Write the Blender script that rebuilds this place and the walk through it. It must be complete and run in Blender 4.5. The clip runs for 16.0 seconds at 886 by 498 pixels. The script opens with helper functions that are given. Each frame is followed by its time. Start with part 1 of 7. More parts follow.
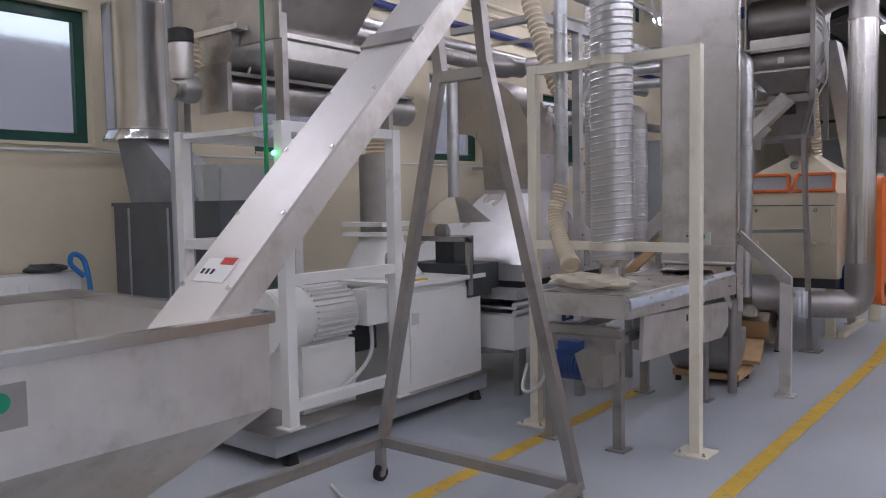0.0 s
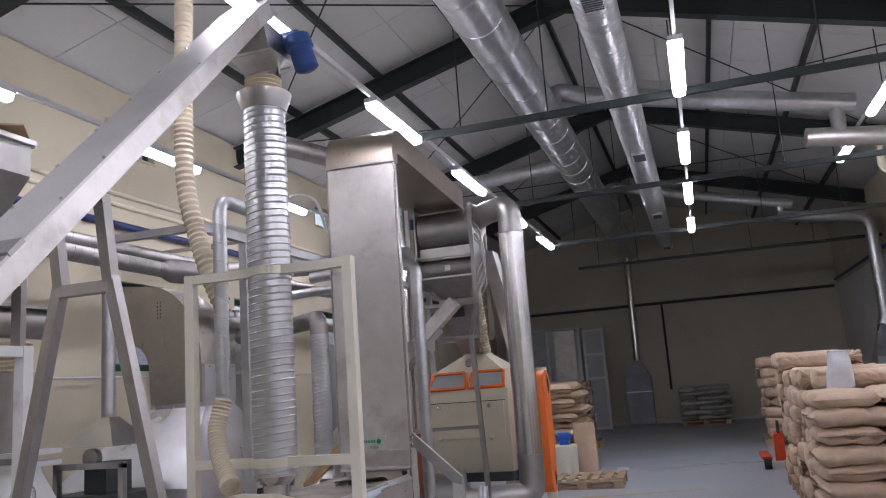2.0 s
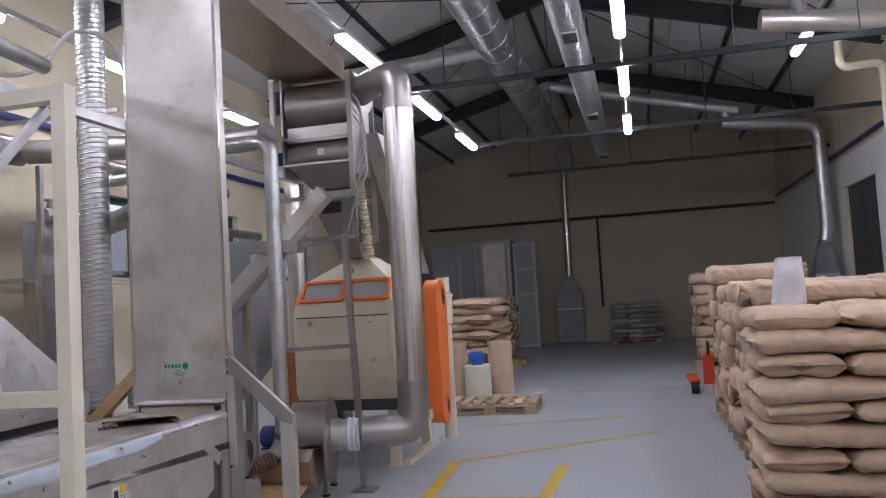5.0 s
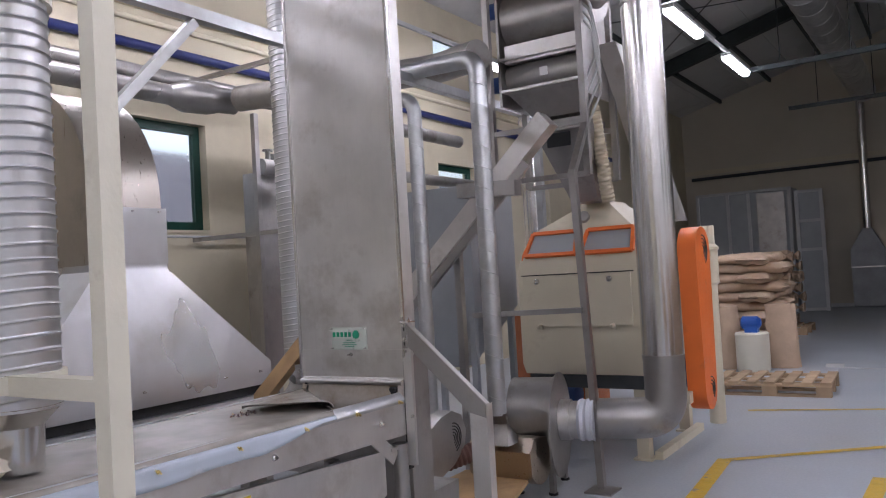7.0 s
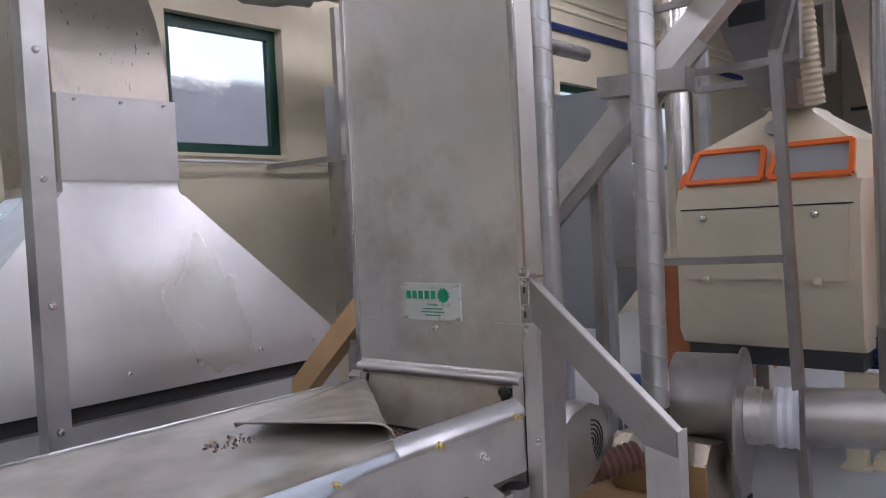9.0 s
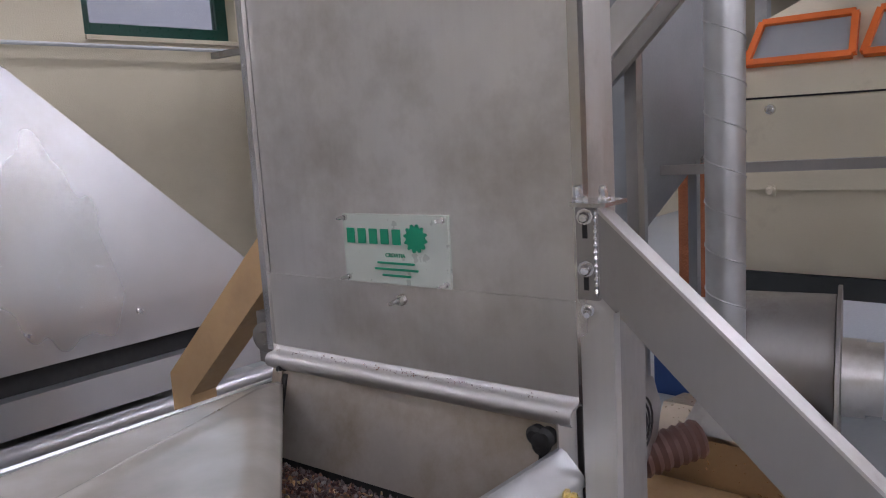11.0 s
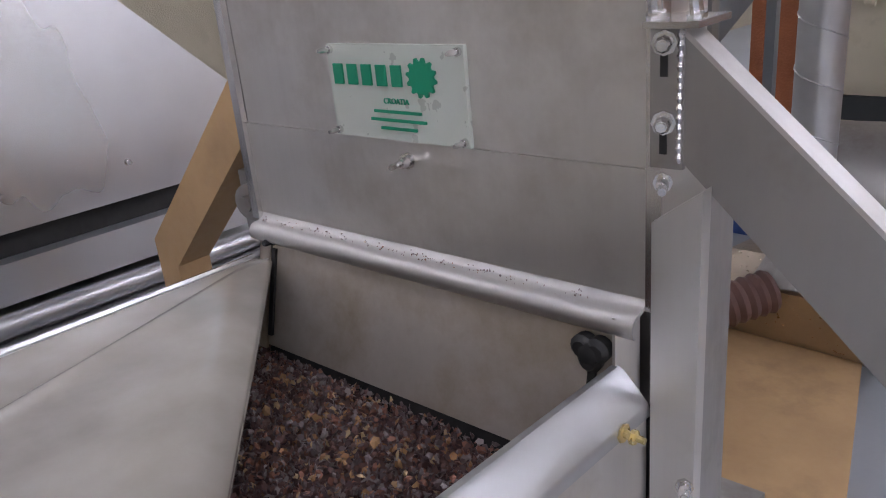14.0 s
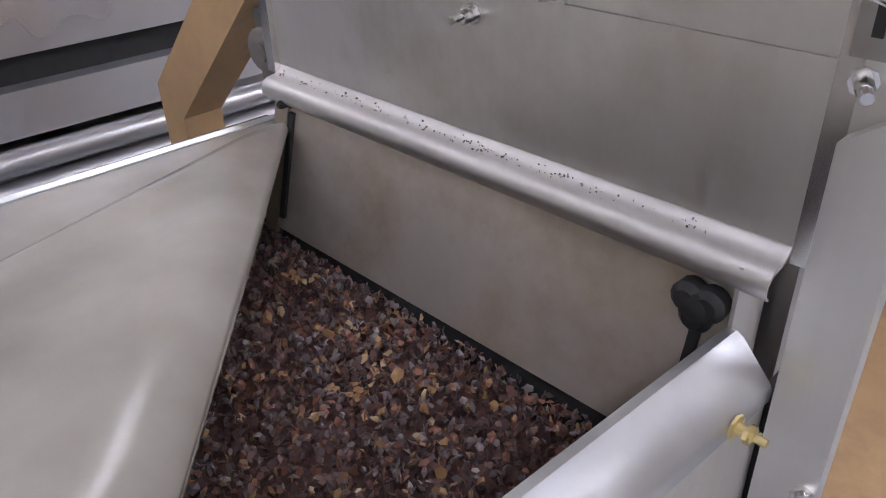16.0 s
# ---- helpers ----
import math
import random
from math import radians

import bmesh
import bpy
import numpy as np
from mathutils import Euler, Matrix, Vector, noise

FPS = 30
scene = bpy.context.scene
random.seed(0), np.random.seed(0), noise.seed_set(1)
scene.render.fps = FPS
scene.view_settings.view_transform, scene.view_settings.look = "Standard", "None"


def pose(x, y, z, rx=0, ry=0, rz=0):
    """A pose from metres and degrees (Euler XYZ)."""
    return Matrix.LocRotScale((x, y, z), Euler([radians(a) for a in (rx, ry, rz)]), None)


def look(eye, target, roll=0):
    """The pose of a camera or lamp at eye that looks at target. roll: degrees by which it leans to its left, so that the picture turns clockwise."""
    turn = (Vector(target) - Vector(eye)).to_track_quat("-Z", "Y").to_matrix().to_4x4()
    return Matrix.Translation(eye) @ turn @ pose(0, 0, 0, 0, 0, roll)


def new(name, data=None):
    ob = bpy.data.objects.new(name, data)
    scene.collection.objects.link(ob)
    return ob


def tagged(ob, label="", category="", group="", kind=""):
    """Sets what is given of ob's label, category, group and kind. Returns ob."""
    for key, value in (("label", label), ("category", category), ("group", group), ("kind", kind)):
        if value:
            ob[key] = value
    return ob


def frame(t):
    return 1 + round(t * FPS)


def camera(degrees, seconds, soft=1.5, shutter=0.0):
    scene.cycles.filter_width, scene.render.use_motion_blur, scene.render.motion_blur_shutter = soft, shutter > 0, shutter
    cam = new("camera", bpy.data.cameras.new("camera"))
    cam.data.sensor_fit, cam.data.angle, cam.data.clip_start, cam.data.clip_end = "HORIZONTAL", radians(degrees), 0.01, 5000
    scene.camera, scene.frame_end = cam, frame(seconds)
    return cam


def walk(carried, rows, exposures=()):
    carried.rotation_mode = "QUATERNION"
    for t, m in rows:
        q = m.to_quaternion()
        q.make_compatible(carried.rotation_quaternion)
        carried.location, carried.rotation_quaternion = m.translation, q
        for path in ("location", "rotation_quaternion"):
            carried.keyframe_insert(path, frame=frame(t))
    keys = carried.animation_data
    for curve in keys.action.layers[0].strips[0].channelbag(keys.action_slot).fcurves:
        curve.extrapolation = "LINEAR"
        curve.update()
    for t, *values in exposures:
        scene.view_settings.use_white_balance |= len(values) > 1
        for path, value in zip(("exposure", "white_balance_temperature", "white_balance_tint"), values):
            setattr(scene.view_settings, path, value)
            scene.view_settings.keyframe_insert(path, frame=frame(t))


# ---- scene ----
cam = camera(58.9, 16.0, soft=1.1)
METRES, EYE, TILT, LEAN, TURN = 6.6, 1.5, 0.0, 0.0, 38.4
ROWS = [
    (0.0, 0.0, 0.0, 0.0, -0.06, -3.56, 1.02),
    (0.5, 0.0081, -0.0044, 0.0043, -5.19, 2.47, 1.16),
    (1.0, 0.0177, -0.005, 0.008, -8.79, 7.56, 1.62),
    (1.5, 0.0312, 0.0003, 0.01, -13.49, 10.09, 2.69),
    (2.0, 0.0545, 0.0065, 0.0089, -20.16, 9.99, 4.08),
    (2.5, 0.0759, 0.0268, 0.0054, -28.01, 9.28, 4.88),
    (3.0, 0.0986, 0.059, 0.0056, -32.75, 8.63, 4.87),
    (3.5, 0.1332, 0.0886, 0.0027, -35.06, 6.22, 5.07),
    (4.0, 0.1727, 0.122, -0.001, -31.9, 3.39, 3.87),
    (6.5, 0.3039, 0.3212, -0.005, -11.05, 4.88, 3.77),
    (7.0, 0.3177, 0.3765, -0.0092, -5.28, 1.76, 3.32),
    (7.5, 0.3225, 0.434, -0.0116, -2.57, 0.27, 2.91),
    (8.0, 0.3275, 0.4946, -0.0132, 1.61, -0.38, 2.85),
    (8.5, 0.3236, 0.5449, -0.0166, 2.5, -0.96, 2.6),
    (9.0, 0.3232, 0.6001, -0.0177, 2.91, -1.98, 2.83),
    (11.5, 0.3095, 0.779, -0.0267, 0.5, -12.21, 3.08),
    (12.0, 0.3014, 0.7901, -0.0277, -3.91, -16.37, 3.41),
    (12.5, 0.3032, 0.7907, -0.0292, -4.57, -19.74, 5.0),
    (13.0, 0.3092, 0.7907, -0.029, -3.87, -20.94, 5.5),
    (13.5, 0.3153, 0.7935, -0.0289, -0.07, -21.17, 5.69),
    (14.0, 0.3218, 0.801, -0.0293, 5.43, -21.19, 5.1),
    (14.5, 0.3175, 0.8151, -0.0317, 7.63, -22.41, 3.87),
    (15.0, 0.3147, 0.8262, -0.0348, 8.19, -27.71, 3.28),
    (15.5, 0.3164, 0.8311, -0.0363, 9.47, -30.69, 2.75),
    (16.0, 0.3153, 0.8309, -0.0368, 10.07, -31.34, 1.57),
]
EXPOSURES = ((0, -0.08), (1.5, -0.05), (3, 0.1), (4, 0.15), (9, 0.15), (11.5, 0.33), (12.5, 0.40), (14, 0.40), (15, 0.40), (15.5, 0.54), (16, 0.66))
walk(cam, [(t, pose(0, 0, EYE, TILT, LEAN, TURN) @ pose(METRES * x, METRES * y, METRES * z, 90 + pitch, roll, yaw)) for t, x, y, z, yaw, pitch, roll in ROWS], EXPOSURES)

# ---- world and light ----
world = bpy.data.worlds.new("world")
scene.world = world
world.use_nodes = True
wn = world.node_tree.nodes
wl = world.node_tree.links
sky = wn.new("ShaderNodeTexSky")
sky.sky_type = "NISHITA"
sky.sun_disc = False
sky.dust_density, sky.air_density = 6.0, 0.8
sky.sun_elevation = radians(27)
sky.sun_rotation = radians(120)
wn["Background"].inputs[1].default_value = 0.12
haze = wn.new("ShaderNodeHueSaturation")
haze.inputs["Saturation"].default_value, haze.inputs["Value"].default_value = 0.45, 3.0
wl.new(sky.outputs[0], haze.inputs["Color"])
wl.new(haze.outputs[0], wn["Background"].inputs[0])
sun_data = bpy.data.lights.new("sun", "SUN")
sun_data.energy, sun_data.angle, sun_data.color = 1.0, radians(12), (1, 0.96, 0.9)
sun = new("sun", sun_data)
sun.matrix_world = look((10, -6, 6), (0, 0, 0))

LAMP = 34.0
LAMP_COLOR = (0.975, 0.962, 1.135)


# ---- materials ----
def material(name, color, rough=0.5, metal=0.0, var=0.12, scale=6.0, bump=0.02, bscale=60.0, stretch=(1, 1, 1), rvar=0.1, rand=0.0, dirt_sheen=None, dirt_sheen_scale=1.5, dirt_sheen_lo=0.55, dirt_sheen_hi=0.75, ior=1.45):
    m = bpy.data.materials.new(name)
    m.use_nodes = True
    n, l = m.node_tree.nodes, m.node_tree.links
    b = n["Principled BSDF"]
    b.inputs["Metallic"].default_value = metal
    b.inputs["IOR"].default_value = ior
    tc = n.new("ShaderNodeTexCoord")
    mp = n.new("ShaderNodeMapping")
    mp.inputs["Scale"].default_value = stretch
    l.new(tc.outputs["Object"], mp.inputs["Vector"])
    big = n.new("ShaderNodeTexNoise")
    big.inputs["Scale"].default_value = scale
    big.inputs["Detail"].default_value = 4
    fine = n.new("ShaderNodeTexNoise")
    fine.inputs["Scale"].default_value = bscale
    fine.inputs["Detail"].default_value = 3
    l.new(tc.outputs["Object"], big.inputs["Vector"])
    l.new(mp.outputs[0], fine.inputs["Vector"])
    mr = n.new("ShaderNodeMapRange")
    mr.inputs["To Min"].default_value = 1 - var
    mr.inputs["To Max"].default_value = 1 + var
    mr.inputs["From Min"].default_value, mr.inputs["From Max"].default_value = 0.3, 0.7
    l.new(big.outputs[0], mr.inputs["Value"])
    mul = n.new("ShaderNodeVectorMath")
    mul.operation = "SCALE"
    col = n.new("ShaderNodeRGB")
    col.outputs[0].default_value = (*color, 1)
    src = col.outputs[0]
    if rand:
        oi = n.new("ShaderNodeObjectInfo")
        r = n.new("ShaderNodeMapRange")
        r.inputs["To Min"].default_value, r.inputs["To Max"].default_value = 1 - rand, 1 + rand
        l.new(oi.outputs["Random"], r.inputs["Value"])
        s2 = n.new("ShaderNodeVectorMath")
        s2.operation = "SCALE"
        l.new(src, s2.inputs[0])
        l.new(r.outputs[0], s2.inputs["Scale"])
        src = s2.outputs[0]
    l.new(src, mul.inputs[0])
    l.new(mr.outputs[0], mul.inputs["Scale"])
    out = mul.outputs[0]
    # patches of a second colour: dirt, or on HOOD painted reflections
    if dirt_sheen:
        dn = n.new("ShaderNodeTexNoise")
        dn.inputs["Scale"].default_value = dirt_sheen_scale
        dn.inputs["Detail"].default_value = 6
        dn.inputs["Roughness"].default_value = 0.65
        l.new(tc.outputs["Object"], dn.inputs["Vector"])
        dm = n.new("ShaderNodeMapRange")
        dm.inputs["From Min"].default_value, dm.inputs["From Max"].default_value = dirt_sheen_lo, dirt_sheen_hi
        l.new(dn.outputs[0], dm.inputs["Value"])
        mix = n.new("ShaderNodeMix")
        mix.data_type = "RGBA"
        mix.inputs["B"].default_value = (*dirt_sheen, 1)
        l.new(dm.outputs[0], mix.inputs["Factor"])
        l.new(out, mix.inputs["A"])
        out = mix.outputs["Result"]
    l.new(out, b.inputs["Base Color"])
    rr = n.new("ShaderNodeMapRange")
    rr.inputs["To Min"].default_value = max(rough - rvar, 0.03)
    rr.inputs["To Max"].default_value = min(rough + rvar, 1)
    rr.inputs["From Min"].default_value, rr.inputs["From Max"].default_value = 0.3, 0.7
    l.new(fine.outputs[0], rr.inputs["Value"])
    l.new(rr.outputs[0], b.inputs["Roughness"])
    if bump:
        bp = n.new("ShaderNodeBump")
        bp.inputs["Strength"].default_value = 0.5
        bp.inputs["Distance"].default_value = bump
        l.new(fine.outputs[0], bp.inputs["Height"])
        l.new(bp.outputs[0], b.inputs["Normal"])
    return m


def glow(name, color, strength):
    m = bpy.data.materials.new(name)
    m.use_nodes = True
    b = m.node_tree.nodes["Principled BSDF"]
    b.inputs["Base Color"].default_value = (0.8, 0.8, 0.8, 1)
    b.inputs["Emission Color"].default_value = (*color, 1)
    b.inputs["Emission Strength"].default_value = strength
    return m


STEEL = material("brushed_stainless", (0.74, 0.72, 0.695), 0.43, 1.0, 0.10, 4, 0.0003, 120, (1, 1, 0.04), 0.07, dirt_sheen=(0.50, 0.46, 0.41), dirt_sheen_scale=4.5, dirt_sheen_lo=0.50, dirt_sheen_hi=0.80)
STEEL_DULL = material("dull_stainless", (0.42, 0.405, 0.39), 0.42, 1.0, 0.12, 4, 0.0004, 90, (1, 1, 0.2), 0.06, dirt_sheen=(0.27, 0.24, 0.21), dirt_sheen_scale=3)
STEEL_BRIGHT = material("bright_stainless", (0.68, 0.67, 0.66), 0.22, 1.0, 0.06, 4, 0.0002, 60, (1, 1, 0.1), 0.05)
GALV = material("galvanised_sheet", (0.56, 0.57, 0.58), 0.36, 0.9, 0.12, 8, 0.0005, 30, rvar=0.08)
STEEL_SATIN = material("satin_stainless", (0.62, 0.605, 0.59), 0.5, 1.0, 0.06, 3, 0.0003, 120, (1, 1, 0.04), 0.05)
BAFFLE = material("dusty_steel_plate", (0.56, 0.51, 0.45), 0.5, 0.6, 0.14, 5, 0.0004, 90, rvar=0.08, dirt_sheen=(0.40, 0.32, 0.22), dirt_sheen_scale=6, dirt_sheen_lo=0.48, dirt_sheen_hi=0.72)
ALU = material("spiral_duct_steel", (0.62, 0.62, 0.63), 0.34, 1.0, 0.08, 5, 0, 30, rvar=0.05)
# the darker patches here are painted streaky reflections in the sheet
HOOD = material("pale_sheet_metal", (0.63, 0.63, 0.65), 0.36, 0.8, 0.12, 2, 0.045, 2.2, (1, 1, 0.35), rvar=0.12, dirt_sheen=(0.56, 0.545, 0.53), dirt_sheen_scale=2.2, dirt_sheen_lo=0.50, dirt_sheen_hi=0.72)
CREAM = material("cream_paint", (0.66, 0.60, 0.46), 0.42, 0, 0.05, 3, 0.002, 80, dirt_sheen=(0.42, 0.36, 0.26), dirt_sheen_scale=3, dirt_sheen_lo=0.6, dirt_sheen_hi=0.85)
IVORY = material("ivory_paint", (0.74, 0.70, 0.58), 0.4, 0, 0.04, 5, 0.002, 60, dirt_sheen=(0.5, 0.44, 0.33), dirt_sheen_scale=5, dirt_sheen_lo=0.62, dirt_sheen_hi=0.85)
WHITE = material("white_machine_paint", (0.72, 0.72, 0.70), 0.42, 0, 0.04, 4, 0.0015, 60, dirt_sheen=(0.45, 0.43, 0.4), dirt_sheen_scale=4, dirt_sheen_lo=0.62, dirt_sheen_hi=0.85)
GREY_PAINT = material("grey_paint", (0.36, 0.38, 0.40), 0.45, 0, 0.06, 4, 0.001, 60)
LIGHT_GREY = material("light_grey_paint", (0.52, 0.53, 0.53), 0.45, 0, 0.05, 4, 0.001, 60)
ORANGE = material("orange_paint", (0.85, 0.19, 0.04), 0.42, 0, 0.06, 4, 0.001, 60, dirt_sheen=(0.55, 0.14, 0.05), dirt_sheen_scale=6, dirt_sheen_lo=0.6, dirt_sheen_hi=0.85)
BLUE = material("blue_motor_paint", (0.03, 0.07, 0.22), 0.38, 0, 0.15, 8, 0.001, 60)
DARK = material("dark_steel", (0.045, 0.05, 0.052), 0.5, 0, 0.2, 4, 0.002, 40)
BOX_GREY = material("dark_grey_sheet", (0.13, 0.14, 0.15), 0.5, 0.3, 0.1, 4, 0.001, 60)
# galvanised sheet with the far end's dimness put into its colour; also on the stack cone
ZINC = material("darkened_zinc_sheet", (0.30, 0.31, 0.33), 0.6, 0.4, 0.15, 3, 0.001, 40)
TAN_STEEL = material("tan_tinted_steel", (0.50, 0.43, 0.35), 0.36, 1.0, 0.08, 3, 0.0003, 60)
# the bent duct's tan-brown reflections are put into this base colour
WARM_STEEL = material("reflection_tinted_steel", (0.47, 0.43, 0.385), 0.33, 1.0, 0.12, 3, 0.0003, 90, (1, 1, 0.04), 0.06, dirt_sheen=(0.36, 0.33, 0.30), dirt_sheen_scale=3)
BEAM = material("black_green_beam_paint", (0.022, 0.030, 0.030), 0.45, 0, 0.2, 2, 0.002, 40)
BLACK = material("black_rubber", (0.02, 0.02, 0.02), 0.6, 0, 0.2, 8, 0.001, 60)
GREEN_LITE = material("green_window_paint", (0.02, 0.10, 0.065), 0.4, 0, 0.1, 5, 0.001, 60)
GREEN_FRAME = material("dark_green_window_paint", (0.012, 0.06, 0.045), 0.35, 0, 0.1, 5, 0.001, 60)
GREEN = material("green_hose_plastic", (0.02, 0.22, 0.10), 0.4, 0, 0.08, 5, 0.001, 60)
YELLOW = material("yellow_floor_paint", (0.62, 0.40, 0.05), 0.5, 0, 0.12, 9, 0.001, 60, dirt_sheen=(0.24, 0.25, 0.26), dirt_sheen_scale=9, dirt_sheen_lo=0.55, dirt_sheen_hi=0.68)
WALL = material("cream_plaster_wall", (0.59, 0.53, 0.395), 0.75, 0, 0.04, 0.8, 0.004, 120, dirt_sheen=(0.48, 0.42, 0.31), dirt_sheen_scale=0.9, dirt_sheen_lo=0.5, dirt_sheen_hi=0.85)
WALL_END = material("dull_plaster_wall", (0.55, 0.50, 0.41), 0.8, 0, 0.06, 0.8, 0.004, 120)
ROOF = material("white_roof_panel", (0.61, 0.61, 0.60), 0.55, 0, 0.05, 0.7, 0.002, 40, dirt_sheen=(0.50, 0.49, 0.47), dirt_sheen_scale=1.2, dirt_sheen_lo=0.55, dirt_sheen_hi=0.85)
FLOOR = material("blue_grey_epoxy_floor", (0.39, 0.425, 0.465), 0.36, 0, 0.08, 0.8, 0.0006, 50, rvar=0.08, dirt_sheen=(0.425, 0.425, 0.425), dirt_sheen_scale=0.35, dirt_sheen_lo=0.42, dirt_sheen_hi=0.80)


def paper(name, color, rand):
    """Creased kraft paper: broad folds and fine crumple as relief."""
    m = material(name, color, 0.7, 0, 0.10, 6, 0.0, 13, rand=rand, rvar=0.08)
    n, l = m.node_tree.nodes, m.node_tree.links
    tc = n.new("ShaderNodeTexCoord")
    last = None
    for sc, dist, strength, det in ((3.5, 0.03, 0.42, 1.0), (13.0, 0.012, 0.55, 1.5)):
        no = n.new("ShaderNodeTexNoise")
        no.inputs["Scale"].default_value = sc
        no.inputs["Detail"].default_value = det
        no.inputs["Distortion"].default_value = 1.6
        l.new(tc.outputs["Object"], no.inputs["Vector"])
        sub = n.new("ShaderNodeMath")
        sub.operation = "SUBTRACT"
        sub.inputs[1].default_value = 0.5
        l.new(no.outputs[0], sub.inputs[0])
        ab = n.new("ShaderNodeMath")
        ab.operation = "ABSOLUTE"
        l.new(sub.outputs[0], ab.inputs[0])
        bp = n.new("ShaderNodeBump")
        bp.inputs["Strength"].default_value = strength
        bp.inputs["Distance"].default_value = dist
        l.new(ab.outputs[0], bp.inputs["Height"])
        if last:
            l.new(last.outputs[0], bp.inputs["Normal"])
        last = bp
    l.new(last.outputs[0], n["Principled BSDF"].inputs["Normal"])
    return m


SACK = paper("brown_paper_sack", (0.52, 0.385, 0.275), 0.07)
SACK_GREY = material("grey_woven_sack", (0.40, 0.39, 0.36), 0.7, 0, 0.12, 7, 0.01, 30, rand=0.1)
WHITE_BAG = material("white_plastic_bag", (0.66, 0.68, 0.74), 0.4, 0, 0.06, 9, 0.008, 22)
WOOD = material("raw_pallet_wood", (0.42, 0.30, 0.19), 0.75, 0, 0.2, 5, 0.002, 30, (1, 8, 8), 0.08, rand=0.15)
BOARD = material("tan_board", (0.50, 0.33, 0.17), 0.6, 0, 0.1, 6, 0.001, 60, dirt_sheen=(0.36, 0.24, 0.13), dirt_sheen_scale=4)
CARD = material("cardboard", (0.47, 0.33, 0.19), 0.8, 0, 0.06, 5, 0.001, 60)
HOSE = material("beige_ribbed_hose", (0.60, 0.52, 0.38), 0.45, 0, 0.06, 5, 0.001, 60)
CABLE = material("grey_cable", (0.55, 0.55, 0.54), 0.5, 0, 0.05, 5, 0, 60)
BRASS = material("brass", (0.80, 0.66, 0.34), 0.3, 1.0, 0.06, 20, 0, 60)
RED = material("red_paint", (0.50, 0.04, 0.03), 0.4, 0, 0.08, 6, 0.001, 60)
BLUE_PIPE = material("dark_blue_pipe_paint", (0.02, 0.03, 0.13), 0.4, 0, 0.1, 6, 0.001, 60)
PLATE = material("pale_label_plate", (0.62, 0.66, 0.60), 0.35, 0.2, 0.04, 8, 0, 60)
LOGO = material("green_print", (0.01, 0.28, 0.15), 0.5, 0, 0.03, 8, 0, 60)
PRINT = material("dark_print", (0.03, 0.03, 0.03), 0.5, 0, 0.03, 8, 0, 60)
CLOTH = material("white_cloth", (0.66, 0.60, 0.50), 0.85, 0, 0.1, 8, 0.006, 40)


def hull_mat():
    m = material("mixed_brown_hulls", (0.1, 0.06, 0.05), 0.42, 0, 0.2, 40, 0.0, 60)
    n, l = m.node_tree.nodes, m.node_tree.links
    ge = n.new("ShaderNodeNewGeometry")
    ra = n.new("ShaderNodeValToRGB")
    ra.color_ramp.interpolation = "CONSTANT"
    tones = ((0.0, (0.07, 0.038, 0.038)), (0.25, (0.135, 0.072, 0.062)), (0.48, (0.17, 0.13, 0.135)), (0.68, (0.26, 0.12, 0.085)), (0.82, (0.26, 0.225, 0.22)), (0.93, (0.36, 0.20, 0.10)), (0.975, (0.46, 0.33, 0.19)))
    el_ = ra.color_ramp.elements
    el_[0].position, el_[0].color = 0.0, (*tones[0][1], 1)
    el_[1].position, el_[1].color = tones[1][0], (*tones[1][1], 1)
    for p, c in tones[2:]:
        e = el_.new(p)
        e.color = (*c, 1)
    l.new(ge.outputs["Random Per Island"], ra.inputs[0])
    l.new(ra.outputs[0], n["Principled BSDF"].inputs["Base Color"])
    return m


HUSK = hull_mat()
YELLOW_STK = material("yellow_sticker", (0.75, 0.55, 0.04), 0.4)
HUSK_PALE = material("pale_tan_kernels", (0.42, 0.25, 0.12), 0.5, 0, 0.3, 30, 0.0, 60)
NEIGHBOUR = material("blue_grey_building", (0.085, 0.088, 0.12), 0.8, 0, 0.08, 0.6, 0.0, 60)
LAMP_MAT = glow("lamp_diffuser_lit", LAMP_COLOR, LAMP)
GREEN_LED = glow("green_led", (0.05, 1.0, 0.3), 6.0)


def sheet_plastic():
    m = bpy.data.materials.new("dusty_clear_plastic_sheet")
    m.use_nodes = True
    n, l = m.node_tree.nodes, m.node_tree.links
    b = n["Principled BSDF"]
    tc = n.new("ShaderNodeTexCoord")
    no = n.new("ShaderNodeTexNoise")
    no.inputs["Scale"].default_value = 5
    no.inputs["Detail"].default_value = 6
    l.new(tc.outputs["Object"], no.inputs["Vector"])
    ra = n.new("ShaderNodeValToRGB")
    ra.color_ramp.elements[0].position, ra.color_ramp.elements[0].color = 0.32, (0.27, 0.245, 0.21, 1)
    ra.color_ramp.elements[1].position, ra.color_ramp.elements[1].color = 0.68, (0.47, 0.435, 0.39, 1)
    l.new(no.outputs[0], ra.inputs[0])
    l.new(ra.outputs[0], b.inputs["Base Color"])
    b.inputs["Roughness"].default_value = 0.24
    wav = n.new("ShaderNodeTexNoise")
    wav.inputs["Scale"].default_value = 6
    l.new(tc.outputs["Object"], wav.inputs["Vector"])
    bp = n.new("ShaderNodeBump")
    bp.inputs["Strength"].default_value, bp.inputs["Distance"].default_value = 0.4, 0.008
    l.new(wav.outputs[0], bp.inputs["Height"])
    l.new(bp.outputs[0], b.inputs["Normal"])
    b.inputs["IOR"].default_value = 1.45
    b.inputs["Transmission Weight"].default_value = 0.12
    b.inputs["Specular IOR Level"].default_value = 0.8
    return m


